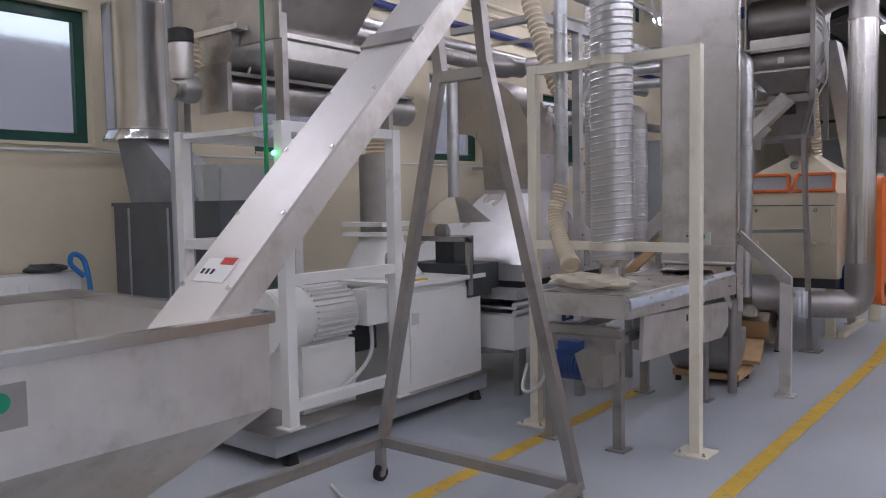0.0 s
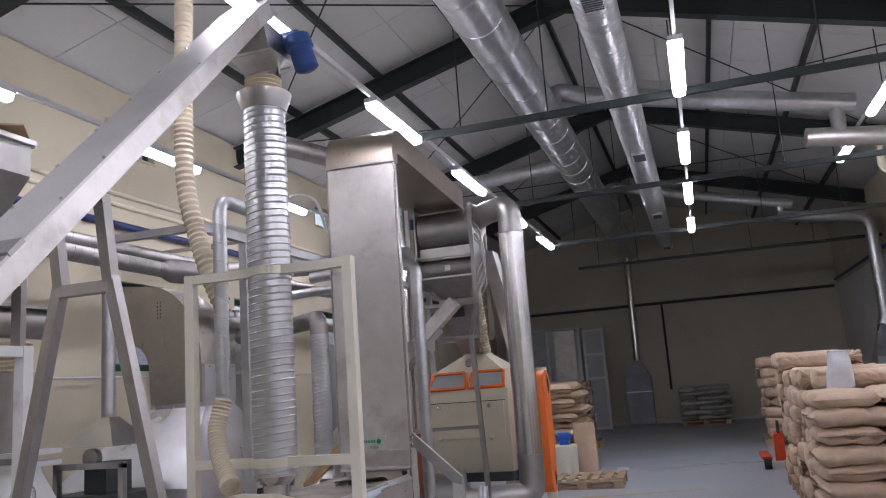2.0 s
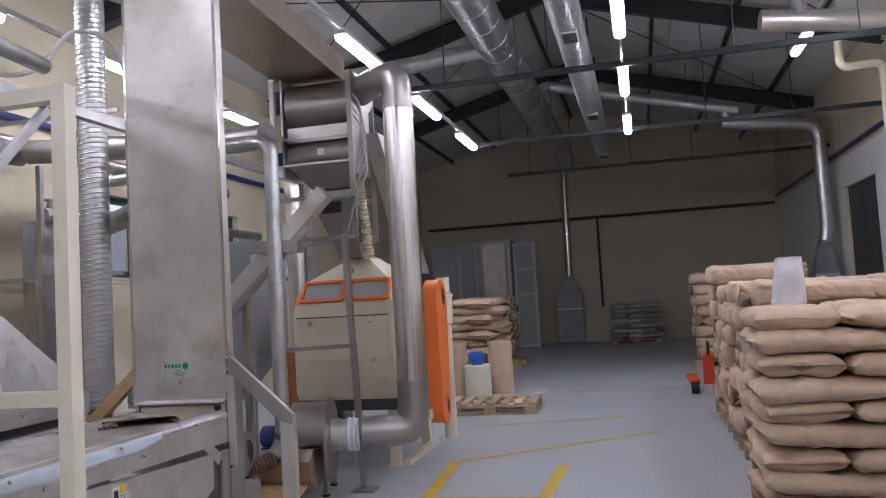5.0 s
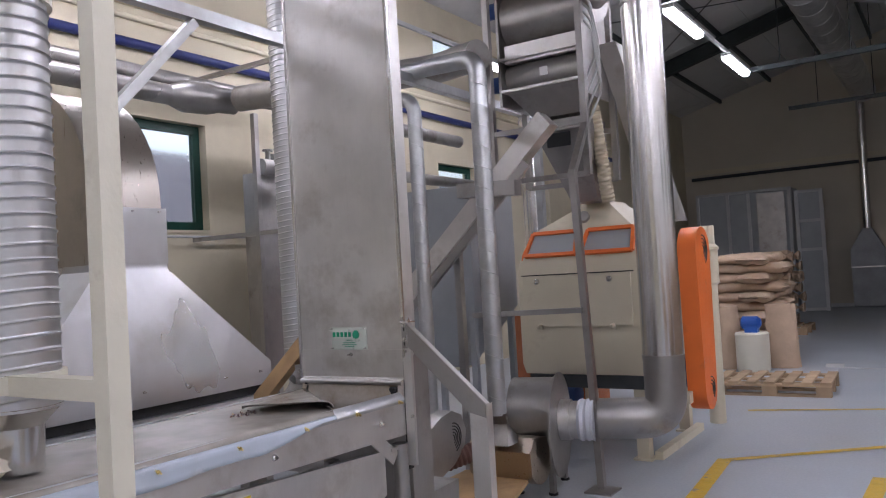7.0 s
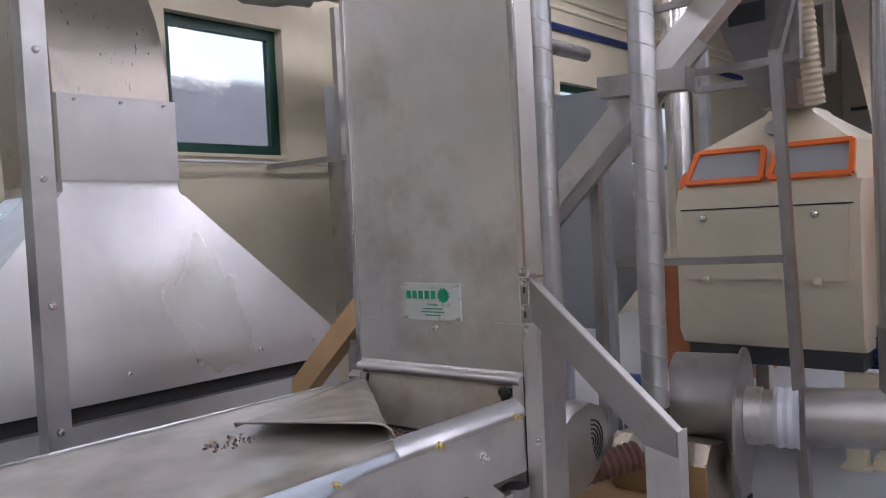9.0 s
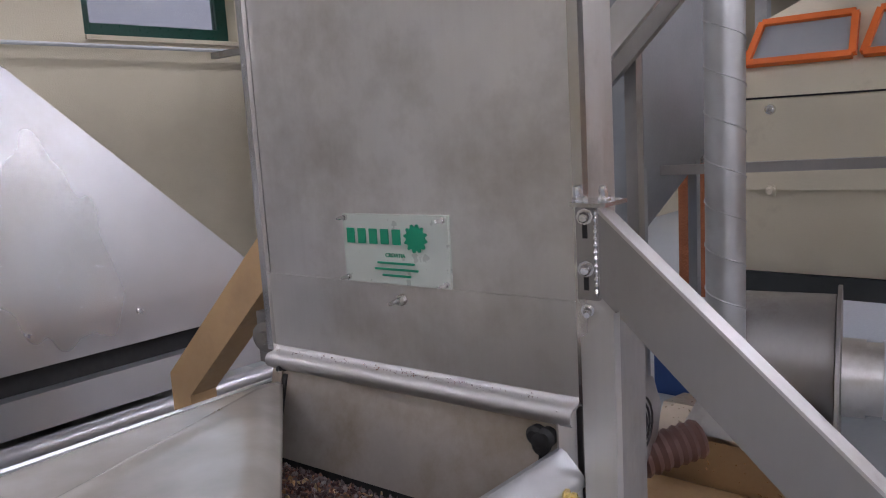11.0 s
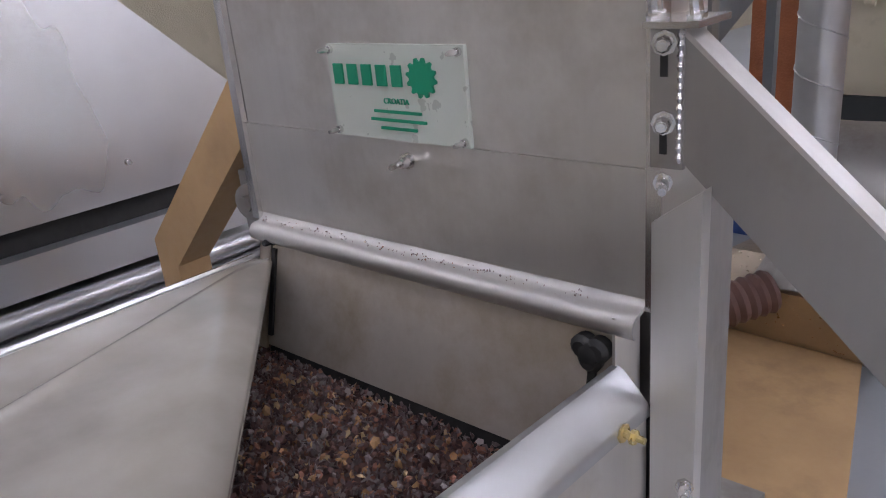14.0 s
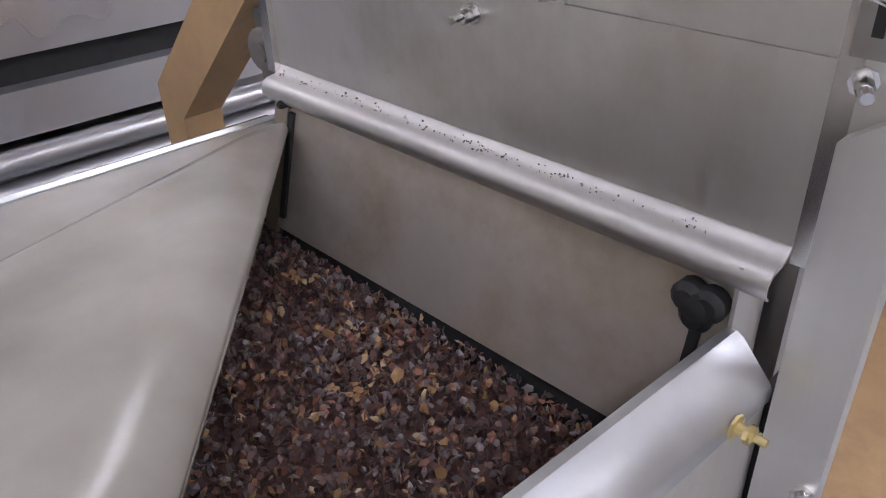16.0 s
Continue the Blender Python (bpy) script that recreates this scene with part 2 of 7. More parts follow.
def glass_mat():
    m = bpy.data.materials.new("window_glass")
    m.use_nodes = True
    b = m.node_tree.nodes["Principled BSDF"]
    b.inputs["Base Color"].default_value = (0.9, 0.93, 0.97, 1)
    b.inputs["Roughness"].default_value = 0.08
    b.inputs["Transmission Weight"].default_value = 1.0
    b.inputs["IOR"].default_value = 1.45
    return m


SHEET = sheet_plastic()
GLASS = glass_mat()


# ---- mesh helpers ----
def bx(bm, x0, x1, y0, y1, z0, z1):
    vs = [bm.verts.new((x, y, z)) for x in (x0, x1) for y in (y0, y1) for z in (z0, z1)]
    for f in ((0, 1, 3, 2), (4, 6, 7, 5), (0, 4, 5, 1), (2, 3, 7, 6), (0, 2, 6, 4), (1, 5, 7, 3)):
        bm.faces.new([vs[i] for i in f])
    return vs


def beam(bm, p, q, w, h=None, up=(0, 0, 1)):
    """A bar of rectangular section from p to q: w sideways, h along up."""
    h = w if h is None else h
    p, q = Vector(p), Vector(q)
    d = (q - p).normalized()
    u = Vector(up)
    if abs(d.dot(u)) > 0.98:
        u = Vector((0, 1, 0)) if abs(d.y) < 0.9 else Vector((1, 0, 0))
    s = d.cross(u).normalized()
    u = s.cross(d).normalized()
    vs = []
    for c in (p, q):
        for a, b in ((-1, -1), (1, -1), (1, 1), (-1, 1)):
            vs.append(bm.verts.new(c + s * (a * w / 2) + u * (b * h / 2)))
    for f in ((3, 2, 1, 0), (4, 5, 6, 7), (0, 1, 5, 4), (1, 2, 6, 5), (2, 3, 7, 6), (3, 0, 4, 7)):
        bm.faces.new([vs[i] for i in f])


def prism(bm, poly, axis, a, b):
    """A polygon given in the two other axes, drawn out along axis from a to b."""
    def at(p, v):
        return {"x": (v, p[0], p[1]), "y": (p[0], v, p[1]), "z": (p[0], p[1], v)}[axis]
    lo = [bm.verts.new(at(p, a)) for p in poly]
    hi = [bm.verts.new(at(p, b)) for p in poly]
    n = len(poly)
    bm.faces.new(lo)
    bm.faces.new(hi[::-1])
    for i in range(n):
        bm.faces.new((lo[i], hi[i], hi[(i + 1) % n], lo[(i + 1) % n]))


def loft(bm, rings, caps=True):
    """Joins rings of equally many points."""
    rows = [[bm.verts.new(p) for p in r] for r in rings]
    n = len(rows[0])
    for a, b in zip(rows, rows[1:]):
        for i in range(n):
            bm.faces.new((a[i], a[(i + 1) % n], b[(i + 1) % n], b[i]))
    if caps:
        bm.faces.new(rows[0][::-1])
        bm.faces.new(rows[-1])


def rect(x0, x1, y0, y1, z):
    return [(x0, y0, z), (x1, y0, z), (x1, y1, z), (x0, y1, z)]


def circle_at(c, d, r, n, u=None):
    d = Vector(d).normalized()
    u = Vector(u) if u is not None else (Vector((0, 0, 1)) if abs(d.z) < 0.9 else Vector((1, 0, 0)))
    s = d.cross(u).normalized()
    u = s.cross(d).normalized()
    return [Vector(c) + s * (r * math.cos(k * math.tau / n)) + u * (r * math.sin(k * math.tau / n)) for k in range(n)]


def cyl(bm, p, q, r, n=24, r2=None, caps=True):
    d = Vector(q) - Vector(p)
    loft(bm, [circle_at(p, d, r, n), circle_at(q, d, r if r2 is None else r2, n)], caps)


def turned(bm, p, d, profile, n=28, caps=True):
    """A turned body: profile is pairs of distance along d and radius."""
    d = Vector(d).normalized()
    loft(bm, [circle_at(Vector(p) + d * a, d, r, n) for a, r in profile], caps)


def rounded(pts, radius, steps=8):
    pts = [Vector(p) for p in pts]
    out = [pts[0]]
    for a, b, c in zip(pts, pts[1:], pts[2:]):
        r1 = min(radius, (b - a).length * 0.49, (c - b).length * 0.49)
        s, e = b + (a - b).normalized() * r1, b + (c - b).normalized() * r1
        for i in range(steps + 1):
            t = i / steps
            out.append(s * (1 - t) ** 2 + b * (2 * t * (1 - t)) + e * t ** 2)
    out.append(pts[-1])
    return out


def dense(pts, step):
    out = [pts[0]]
    for a, b in zip(pts, pts[1:]):
        k = max(1, int((b - a).length / step))
        out += [a.lerp(b, i / k) for i in range(1, k + 1)]
    return out


def sweep(bm, pts, r, n=16, caps=True, ripple=0.0):
    pts = [Vector(p) for p in pts]
    d = (pts[1] - pts[0]).normalized()
    u = Vector((0, 0, 1)) if abs(d.z) < 0.9 else Vector((1, 0, 0))
    rings = []
    for i, p in enumerate(pts):
        d = (pts[min(i + 1, len(pts) - 1)] - pts[max(i - 1, 0)]).normalized()
        s = d.cross(u).normalized()
        u = s.cross(d).normalized()
        rr = r + (ripple if i % 2 else 0)
        rings.append([p + s * (rr * math.cos(k * math.tau / n)) + u * (rr * math.sin(k * math.tau / n)) for k in range(n)])
    loft(bm, rings, caps)


def pipe(bm, pts, r, bend=0.15, n=18, steps=8, caps=True):
    sweep(bm, rounded(pts, bend, steps), r, n, caps)


def helix(bm, p, q, r, pitch, w=0.006, n=22):
    """A raised seam that winds round the line from p to q."""
    p, q = Vector(p), Vector(q)
    d = q - p
    turns = d.length / pitch
    base = circle_at((0, 0, 0), d, 1.0, n)
    total = int(turns * n)
    rows = []
    for i in range(total + 1):
        c = p + d * (i / total)
        o = base[i % n]
        along = d.normalized() * (w * 1.2)
        rows.append([bm.verts.new(c + o * (r - 0.002) - along), bm.verts.new(c + o * (r + w)), bm.verts.new(c + o * (r - 0.002) + along)])
    for a, b in zip(rows, rows[1:]):
        bm.faces.new((a[0], a[1], b[1], b[0]))
        bm.faces.new((a[1], a[2], b[2], b[1]))


def bevel(bm, w, seg=1):
    es = [e for e in bm.edges if len(e.link_faces) == 2 and e.calc_face_angle(0) > 0.5]
    bmesh.ops.bevel(bm, geom=es, offset=w, segments=seg, affect="EDGES", profile=0.6, clamp_overlap=True)


def thing(name, loc, label, category, group="", kind=""):
    e = new(name)
    e.empty_display_size = 0.1
    e.location = loc
    return tagged(e, label, category, group, kind)


def root_of(ob):
    while ob.parent:
        ob = ob.parent
    return ob


def part(name, bm, mat, parent=None, label="", smooth=35):
    """Links a bmesh, drawn in world metres, as one mesh object under a thing or a part."""
    bmesh.ops.recalc_face_normals(bm, faces=bm.faces[:])
    if parent is not None:
        bmesh.ops.translate(bm, verts=bm.verts[:], vec=-Vector(root_of(parent).location))
    me = bpy.data.meshes.new(name)
    bm.to_mesh(me)
    bm.free()
    me.materials.append(mat)
    for f in me.polygons:
        f.use_smooth = True
    me.set_sharp_from_angle(angle=radians(smooth))
    ob = new(name, me)
    if parent is not None:
        ob.parent = parent
    if label:
        ob["label"] = label
    return ob


def solo(name, bm, mat, label, category, loc=(0, 0, 0), group="", kind=""):
    """A thing that is one mesh."""
    bmesh.ops.translate(bm, verts=bm.verts[:], vec=-Vector(loc))
    ob = part(name, bm, mat)
    ob.location = loc
    return tagged(ob, label, category, group, kind)


def box_part(name, dims, mat, parent, label="", bv=0.0):
    bm = bmesh.new()
    bx(bm, *dims)
    if bv:
        bevel(bm, bv)
    return part(name, bm, mat, parent, label)


def beam_part(name, p, q, w, mat, parent, label="", h=None, bv=0.004, up=(0, 0, 1)):
    bm = bmesh.new()
    beam(bm, p, q, w, h, up)
    if bv:
        bevel(bm, bv)
    return part(name, bm, mat, parent, label)


def cyl_part(name, p, q, r, mat, parent, label="", n=24, r2=None):
    bm = bmesh.new()
    cyl(bm, p, q, r, n, r2)
    return part(name, bm, mat, parent, label)


def pipe_part(name, pts, r, mat, parent, label="", bend=0.15, n=18):
    bm = bmesh.new()
    pipe(bm, pts, r, bend, n)
    return part(name, bm, mat, parent, label)


def bolt(parent, p, d, r=0.011, mat=STEEL_BRIGHT, name="bolt"):
    bm = bmesh.new()
    turned(bm, p, d, ((0, r * 1.5), (0.004, r * 1.5), (0.004, r), (0.014, r), (0.018, r * 0.7)), 8)
    return part(name, bm, mat, parent)


def text_part(name, body, size, m, mat, parent, label=""):
    """Lettering on a plate: the pose m has x along the line and z out of the plate."""
    cu = bpy.data.curves.new(name, "FONT")
    cu.body, cu.size, cu.extrude = body, size, 0.0006
    ob = bpy.data.objects.new(name, cu)
    scene.collection.objects.link(ob)
    dep = bpy.context.evaluated_depsgraph_get()
    me = bpy.data.meshes.new_from_object(ob.evaluated_get(dep))
    bpy.data.objects.remove(ob)
    me.materials.clear()
    me.transform(Matrix.Translation(-Vector(root_of(parent).location)) @ m)
    me.materials.append(mat)
    o = new(name, me)
    o.parent = parent
    if label:
        o["label"] = label
    return o


# ---- setting ----
XL, XR, YB, YE = -6.1, 4.25, -5.0, 25.5
RIDGE, EAVE, PEAK = -0.95, 5.25, 6.85


def wall_with_holes(name, x0, x1, ya, yb, z0, z1, holes, mat):
    """A wall along y with rectangular openings (y0, y1, z0, z1)."""
    bm = bmesh.new()
    ys = sorted({ya, yb, *[h[0] for h in holes], *[h[1] for h in holes]})
    zs = sorted({z0, z1, *[h[2] for h in holes], *[h[3] for h in holes]})
    for a, b in zip(ys, ys[1:]):
        for c, d in zip(zs, zs[1:]):
            hole = any(h[0] < (a + b) / 2 < h[1] and h[2] < (c + d) / 2 < h[3] for h in holes)
            if not hole:
                bx(bm, x0, x1, a, b, c, d)
    bmesh.ops.remove_doubles(bm, verts=bm.verts[:], dist=0.0005)
    seen = {}
    for f in bm.faces[:]:
        c = tuple(round(v, 3) for v in f.calc_center_median())
        seen.setdefault(c, []).append(f)
    bmesh.ops.delete(bm, geom=[f for fs in seen.values() if len(fs) > 1 for f in fs], context="FACES_ONLY")
    ob = part(name, bm, mat)
    return tagged(ob, kind="structure")


WIN_L = [(y - 0.03, y + 1.03, 2.0, 3.05) for y in (-3.1, -0.45, 2.2, 4.85, 7.52, 10.17, 12.82, 15.47)]
WIN_U = [(y, y + 0.9, 4.62, 4.99) for y in (2.2, 7.5, 12.83, 18.1)]
WIN_R = [(y, y + 0.95, 2.22, 3.12) for y in (6.7, 9.0, 11.2, 14.0)]
DOOR_R = [(16.2, 18.2, 0.0, 3.15)]
wall_with_holes("wall_west", XL - 0.25, XL, YB, YE, 0, EAVE + 0.15, WIN_L + WIN_U, WALL)
wall_with_holes("wall_east", XR, XR + 0.25, YB, YE, 0, EAVE + 0.15, WIN_R + DOOR_R, WALL)
for nm, y0, y1, mt in (("wall_north", YE, YE + 0.25, WALL_END), ("wall_south", YB - 0.25, YB, WALL)):
    bm = bmesh.new()
    prism(bm, [(XL - 0.25, 0), (XR + 0.25, 0), (XR + 0.25, EAVE + 0.15), (RIDGE, PEAK + 0.2), (XL - 0.25, EAVE + 0.15)], "y", y0, y1)
    tagged(part(nm, bm, mt), kind="structure")
bm = bmesh.new()
bx(bm, XL - 0.25, XR + 0.25, YB - 0.25, YE + 0.25, -0.2, 0)
tagged(part("floor", bm, FLOOR), kind="structure")
bm = bmesh.new()
bx(bm, -80, 80, -80, 110, -0.4, -0.25)
tagged(part("ground", bm, GREY_PAINT), kind="structure")
# roof panels with open joints, in one mesh
bm = bmesh.new()
for side in (-1, 1):
    xe = XL - 0.25 if side < 0 else XR + 0.25
    steps = 5
    for i in range(steps):
        a, b = i / steps, (i + 1) / steps
        xa, xb = RIDGE + (xe - RIDGE) * a, RIDGE + (xe - RIDGE) * b
        za, zb = PEAK + (EAVE + 0.12 - PEAK) * a, PEAK + (EAVE + 0.12 - PEAK) * b
        dx = (xb - xa) * 0.006
        y = YB - 0.25
        while y < YE + 0.2:
            y2 = min(y + 1.2, YE + 0.25)
            loft(bm, [[(xa + dx, y + 0.005, za), (xb - dx, y + 0.005, zb), (xb - dx, y2 - 0.005, zb), (xa + dx, y2 - 0.005, za)],
                      [(xa + dx, y + 0.005, za + 0.08), (xb - dx, y + 0.005, zb + 0.08), (xb - dx, y2 - 0.005, zb + 0.08), (xa + dx, y2 - 0.005, za + 0.08)]])
            y = y2
    loft(bm, [[(RIDGE, YB - 0.3, PEAK + 0.09), (xe, YB - 0.3, EAVE + 0.21), (xe, YE + 0.3, EAVE + 0.21), (RIDGE, YE + 0.3, PEAK + 0.09)],
              [(RIDGE, YB - 0.3, PEAK + 0.15), (xe, YB - 0.3, EAVE + 0.27), (xe, YE + 0.3, EAVE + 0.27), (RIDGE, YE + 0.3, PEAK + 0.15)]])
tagged(part("ceiling", bm, ROOF), kind="structure")


def roof_z(x):
    t = abs(x - RIDGE) / ((RIDGE - XL + 0.25) if x < RIDGE else (XR + 0.25 - RIDGE))
    return PEAK + (EAVE + 0.12 - PEAK) * t


# rafters, purlins and cross rods
RAFTERS = (-4.4, 0.5, 5.4, 10.3, 15.2, 20.1)
for y in RAFTERS:
    rt = thing("rafter", (RIDGE, y, roof_z(RIDGE) - 0.2), "black-green painted steel I-beam rafter under the roof", "beam", "roof rafters", "structure")
    for side, xe in ((-1, XL), (1, XR)):
        bm = bmesh.new()
        ax, bx_ = RIDGE, xe
        za, zb = roof_z(ax) - 0.10, roof_z(bx_) - 0.10
        for off, w, h in ((0.0, 0.16, 0.018), (-0.29, 0.16, 0.018), (-0.145, 0.012, 0.29)):
            beam(bm, (ax, y, za + off), (bx_, y, zb + off), w, h, (0, 0, 1))
        part("beam_half", bm, BEAM, rt)
for i, x in enumerate((-5.0, -3.7, -2.4, -1.3, -0.5, 0.9, 2.2, 3.4)):
    bm = bmesh.new()
    beam(bm, (x, YB, roof_z(x) - 0.05), (x, YE, roof_z(x) - 0.05), 0.06, 0.1)
    tagged(part("purlin", bm, BEAM), "dark steel purlin under the white roof panels", "beam", "roof purlins", "structure")
for y in (7.66, 11.3, 15.25, 19.0):
    bm = bmesh.new()
    beam(bm, (-2.3, y, 4.12), (XR - 0.02, y, 4.12), 0.05, 0.07)
    rod = tagged(part("cross_rail", bm, BEAM), "black steel cross rail that carries the lamp rows", "rail", "lamp cross rails", "structure")
    for x in (-1.8, -0.9, 0.35, 1.6, 2.9):
        bm = bmesh.new()
        cyl(bm, (x, y, 4.15), (x, y, roof_z(x) - 0.02), 0.008, 6)
        part("hanger", bm, BEAM, rod)
bm = bmesh.new()
for y0, y1 in zip(RAFTERS, RAFTERS[1:]):
    for xa, xb in ((-5.6, -1.1), (-0.8, 3.9)):
        cyl(bm, (xa, y0, roof_z(xa) - 0.25), (xb, y1, roof_z(xb) - 0.25), 0.01, 6)
        cyl(bm, (xb, y0, roof_z(xb) - 0.25), (xa, y1, roof_z(xa) - 0.25), 0.01, 6)
tagged(part("wind_bracing", bm, BEAM), "thin crossed steel wind bracing rods", "bracing", kind="structure")


def window(name, x, y0, y1, z0, z1, inward, mat, tilt=0.0):
    w = thing(name, (x, (y0 + y1) / 2, z0), "metal-framed window in the plaster wall", "window", kind="structure")
    t, d = (0.085 if z1 - z0 > 0.5 else 0.05), 0.06
    for a, b, c, e in ((y0, y0 + t, z0, z1), (y1 - t, y1, z0, z1), (y0 + t, y1 - t, z0, z0 + t), (y0 + t, y1 - t, z1 - t, z1)):
        box_part("window_frame", (x - d / 2, x + d / 2, a, b, c, e), mat, w, bv=0.004)
    bm = bmesh.new()
    bx(bm, x - 0.006, x + 0.006, y0 + t, y1 - t, z0 + t, z1 - t)
    g = part("pane", bm, GLASS, w, "clear window pane")
    g.visible_shadow = False
    bm = bmesh.new()
    xs = sorted((x + inward * 0.035, x + inward * 0.15))
    bx(bm, xs[0], xs[1], y0 - 0.0, y1 + 0.0, z0 - 0.03, z0 - 0.002)
    part("window_sill", bm, WALL, w)
    return w


for i, (a, b, c, d) in enumerate(WIN_L):
    window("window_%d" % (i + 1), XL - 0.13, a, b, c, d, 1, GREEN_FRAME)
for i, (a, b, c, d) in enumerate(WIN_U):
    window("window_%d" % (i + 11), XL - 0.13, a, b, c, d, 1, GREEN_FRAME)
for i, (a, b, c, d) in enumerate(WIN_R):
    window("window_%d" % (i + 21), XR + 0.13, a, b, c, d, -1, GREEN_LITE)
door = thing("door_1", (XR + 0.1, 17.2, 0), "dark brown double door in the plaster wall", "door", kind="structure")
for a, b in ((16.2, 17.2), (17.2, 18.2)):
    box_part("door_leaf", (XR + 0.05, XR + 0.12, a + 0.01, b - 0.01, 0.005, 3.14), DARK, door, bv=0.006)
bm = bmesh.new()
bx(bm, -16, -15.5, -40, 60, -0.25, 4.7)
tagged(part("backdrop", bm, NEIGHBOUR), kind="structure")
bm = bmesh.new()
bx(bm, 13.0, 13.5, -40, 60, -0.25, 9.0)
tagged(part("backdrop", bm, material("grey_green_distance", (0.17, 0.23, 0.19), 0.8, 0, 0.15, 0.5, 0.0, 60)), kind="structure")

# yellow floor lines
def floor_line(pts, w=0.1):
    bm = bmesh.new()
    for a, b in zip(pts, pts[1:]):
        a, b = Vector((*a, 0)), Vector((*b, 0))
        s = (b - a).normalized().cross(Vector((0, 0, 1))) * (w / 2)
        k = max(1, int((b - a).length / 0.25))
        for i in range(k):
            p, q = a.lerp(b, i / k), a.lerp(b, (i + 1) / k)
            vs = [bm.verts.new(v + Vector((0, 0, 0.004))) for v in (p - s, q - s, q + s, p + s)]
            bm.faces.new(vs)
    return tagged(part("floor_marking", bm, YELLOW), "worn yellow painted line on the floor", "floor marking", "floor markings", "structure")


floor_line(((-2.50, 1.0), (-2.56, 5.8)))
floor_line(((-1.31, 1.5), (-1.29, 7.75), (-1.36, 9.02)))
floor_line(((-1.34, 9.0), (0.45, 10.4)), 0.07)
floor_line(((-1.24, 7.72), (-0.42, 7.75)), 0.07)
floor_line(((-0.41, 7.68), (-0.37, 8.85)), 0.1)
floor_line(((-1.6, 10.9), (0.1, 11.43)), 0.06)

# lamps
def strip_lamp(x, y0, z, length=1.2):
    lamp = thing("strip_light", (x, y0, z), "lit white fluorescent strip light hanging from a rail", "strip light", "fluorescent strip lights")
    bm = bmesh.new()
    bx(bm, x - 0.06, x + 0.06, y0, y0 + length, z + 0.03, z + 0.07)
    bevel(bm, 0.012)
    part("housing", bm, LIGHT_GREY, lamp)
    bm = bmesh.new()
    prism(bm, [(x - 0.06, z + 0.028), (x - 0.05, z - 0.02), (x - 0.02, z - 0.035), (x + 0.02, z - 0.035), (x + 0.05, z - 0.02), (x + 0.06, z + 0.028)], "y", y0 + 0.02, y0 + length - 0.02)
    part("diffuser", bm, LAMP_MAT, lamp, "glowing white diffuser")
    return lamp


def lamp_row(x, z, ys, y_from, y_to):
    bm = bmesh.new()
    beam(bm, (x, y_from, z + 0.1), (x, y_to, z + 0.1), 0.03, 0.05)
    tagged(part("lamp_rail", bm, LIGHT_GREY), "thin grey rail carrying a row of strip lights", "rail", "lamp rails", "structure")
    for y in ys:
        strip_lamp(x, y, z)


lamp_row(-2.25, 4.05, (-3.75, -1.2, 1.3, 3.85, 6.38, 8.92, 11.45, 13.95), -4.5, 15.3)
lamp_row(0.35, 4.05, (-3.75, -1.2, 1.3, 3.8, 6.3, 8.83, 11.31, 13.95), -4.5, 15.2)
lamp_row(2.93, 4.05, (-1.2, 1.3, 3.8, 6.3, 8.77), -4.5, 10.2)
lamp_row(-4.9, 4.15, (-1.2, 1.3, 3.85, 6.4, 8.92, 11.45), -4.5, 13)
lamp_row(2.75, 4.7, (10.3, 12.8), 10.2, 14.2)

# ---- bucket elevator ----
EX0, EX1, EY0, EY1 = -2.526, -1.954, 6.02, 6.13
el = thing("bucket_elevator", (-2.23, 6.15, 0), "tall brushed stainless steel bucket elevator fed by the tray", "elevator")
bm = bmesh.new()
prism(bm, [(EY0, 1.115), (EY0, 3.42), (EY1 - 0.005, 3.42), (EY1, 1.115)], "x", EX0 + 0.004, EX1 - 0.004)
bevel(bm, 0.004)
part("shaft", bm, STEEL, el, "brushed steel shaft casing")
bm = bmesh.new()
cap = [(EY0 - 0.012, 3.40)] + [(EY0 - 0.012 + 0.22 * (1 - math.cos(a)), 3.47 + 0.25 * math.sin(a)) for a in [radians(k * 15) for k in range(7)]] + [(8.55, 3.72), (8.55, 3.5), (EY1 + 0.02, 3.5), (EY1 + 0.004, 3.40)]
prism(bm, cap, "x", EX0 - 0.006, EX1 + 0.006)
part("head_casing", bm, TAN_STEEL, el, "rounded head casing running back over the machine")
beam_part("cap_flange", (EX0 - 0.02, EY0 - 0.016, 3.405), (EX1 + 0.02, EY0 - 0.016, 3.405), 0.02, STEEL_DULL, el)
for sx in (EX0 - 0.004, EX1 + 0.004):
    beam_part("edge_strip", (sx, EY0 - 0.002, 0.985), (sx, EY0 - 0.002, 3.40), 0.014, STEEL_BRIGHT, el)
bm = bmesh.new()
bx(bm, EX0, EX1, EY0 - 0.002, EY0 + 0.01, 0.993, 1.1146)
bevel(bm, 0.002)
part("lower_panel", bm, STEEL, el)
bm = bmesh.new()
lip = [(EY0, 0.996), (EY0 - 0.004, 0.990), (EY0 - 0.010, 0.987), (EY0 - 0.015, 0.9865)]
lip += [(EY0 - 0.016 - 0.0125 * math.sin(a), 0.974 + 0.0125 * math.cos(a)) for a in [radians(k * 15) for k in range(1, 11)]]
lip += [(EY0 - 0.0205, 0.9635), (EY0 - 0.026, 0.969), (EY0 - 0.0265, 0.976), (EY0 - 0.021, 0.982), (EY0 - 0.012, 0.9835), (EY0 - 0.003, 0.986), (EY0 + 0.006, 0.99), (EY0 + 0.006, 0.996)]
lip = [(y, z - 0.003) for y, z in lip]
prism(bm, lip, "x", EX0 + 0.002, EX1 - 0.006)
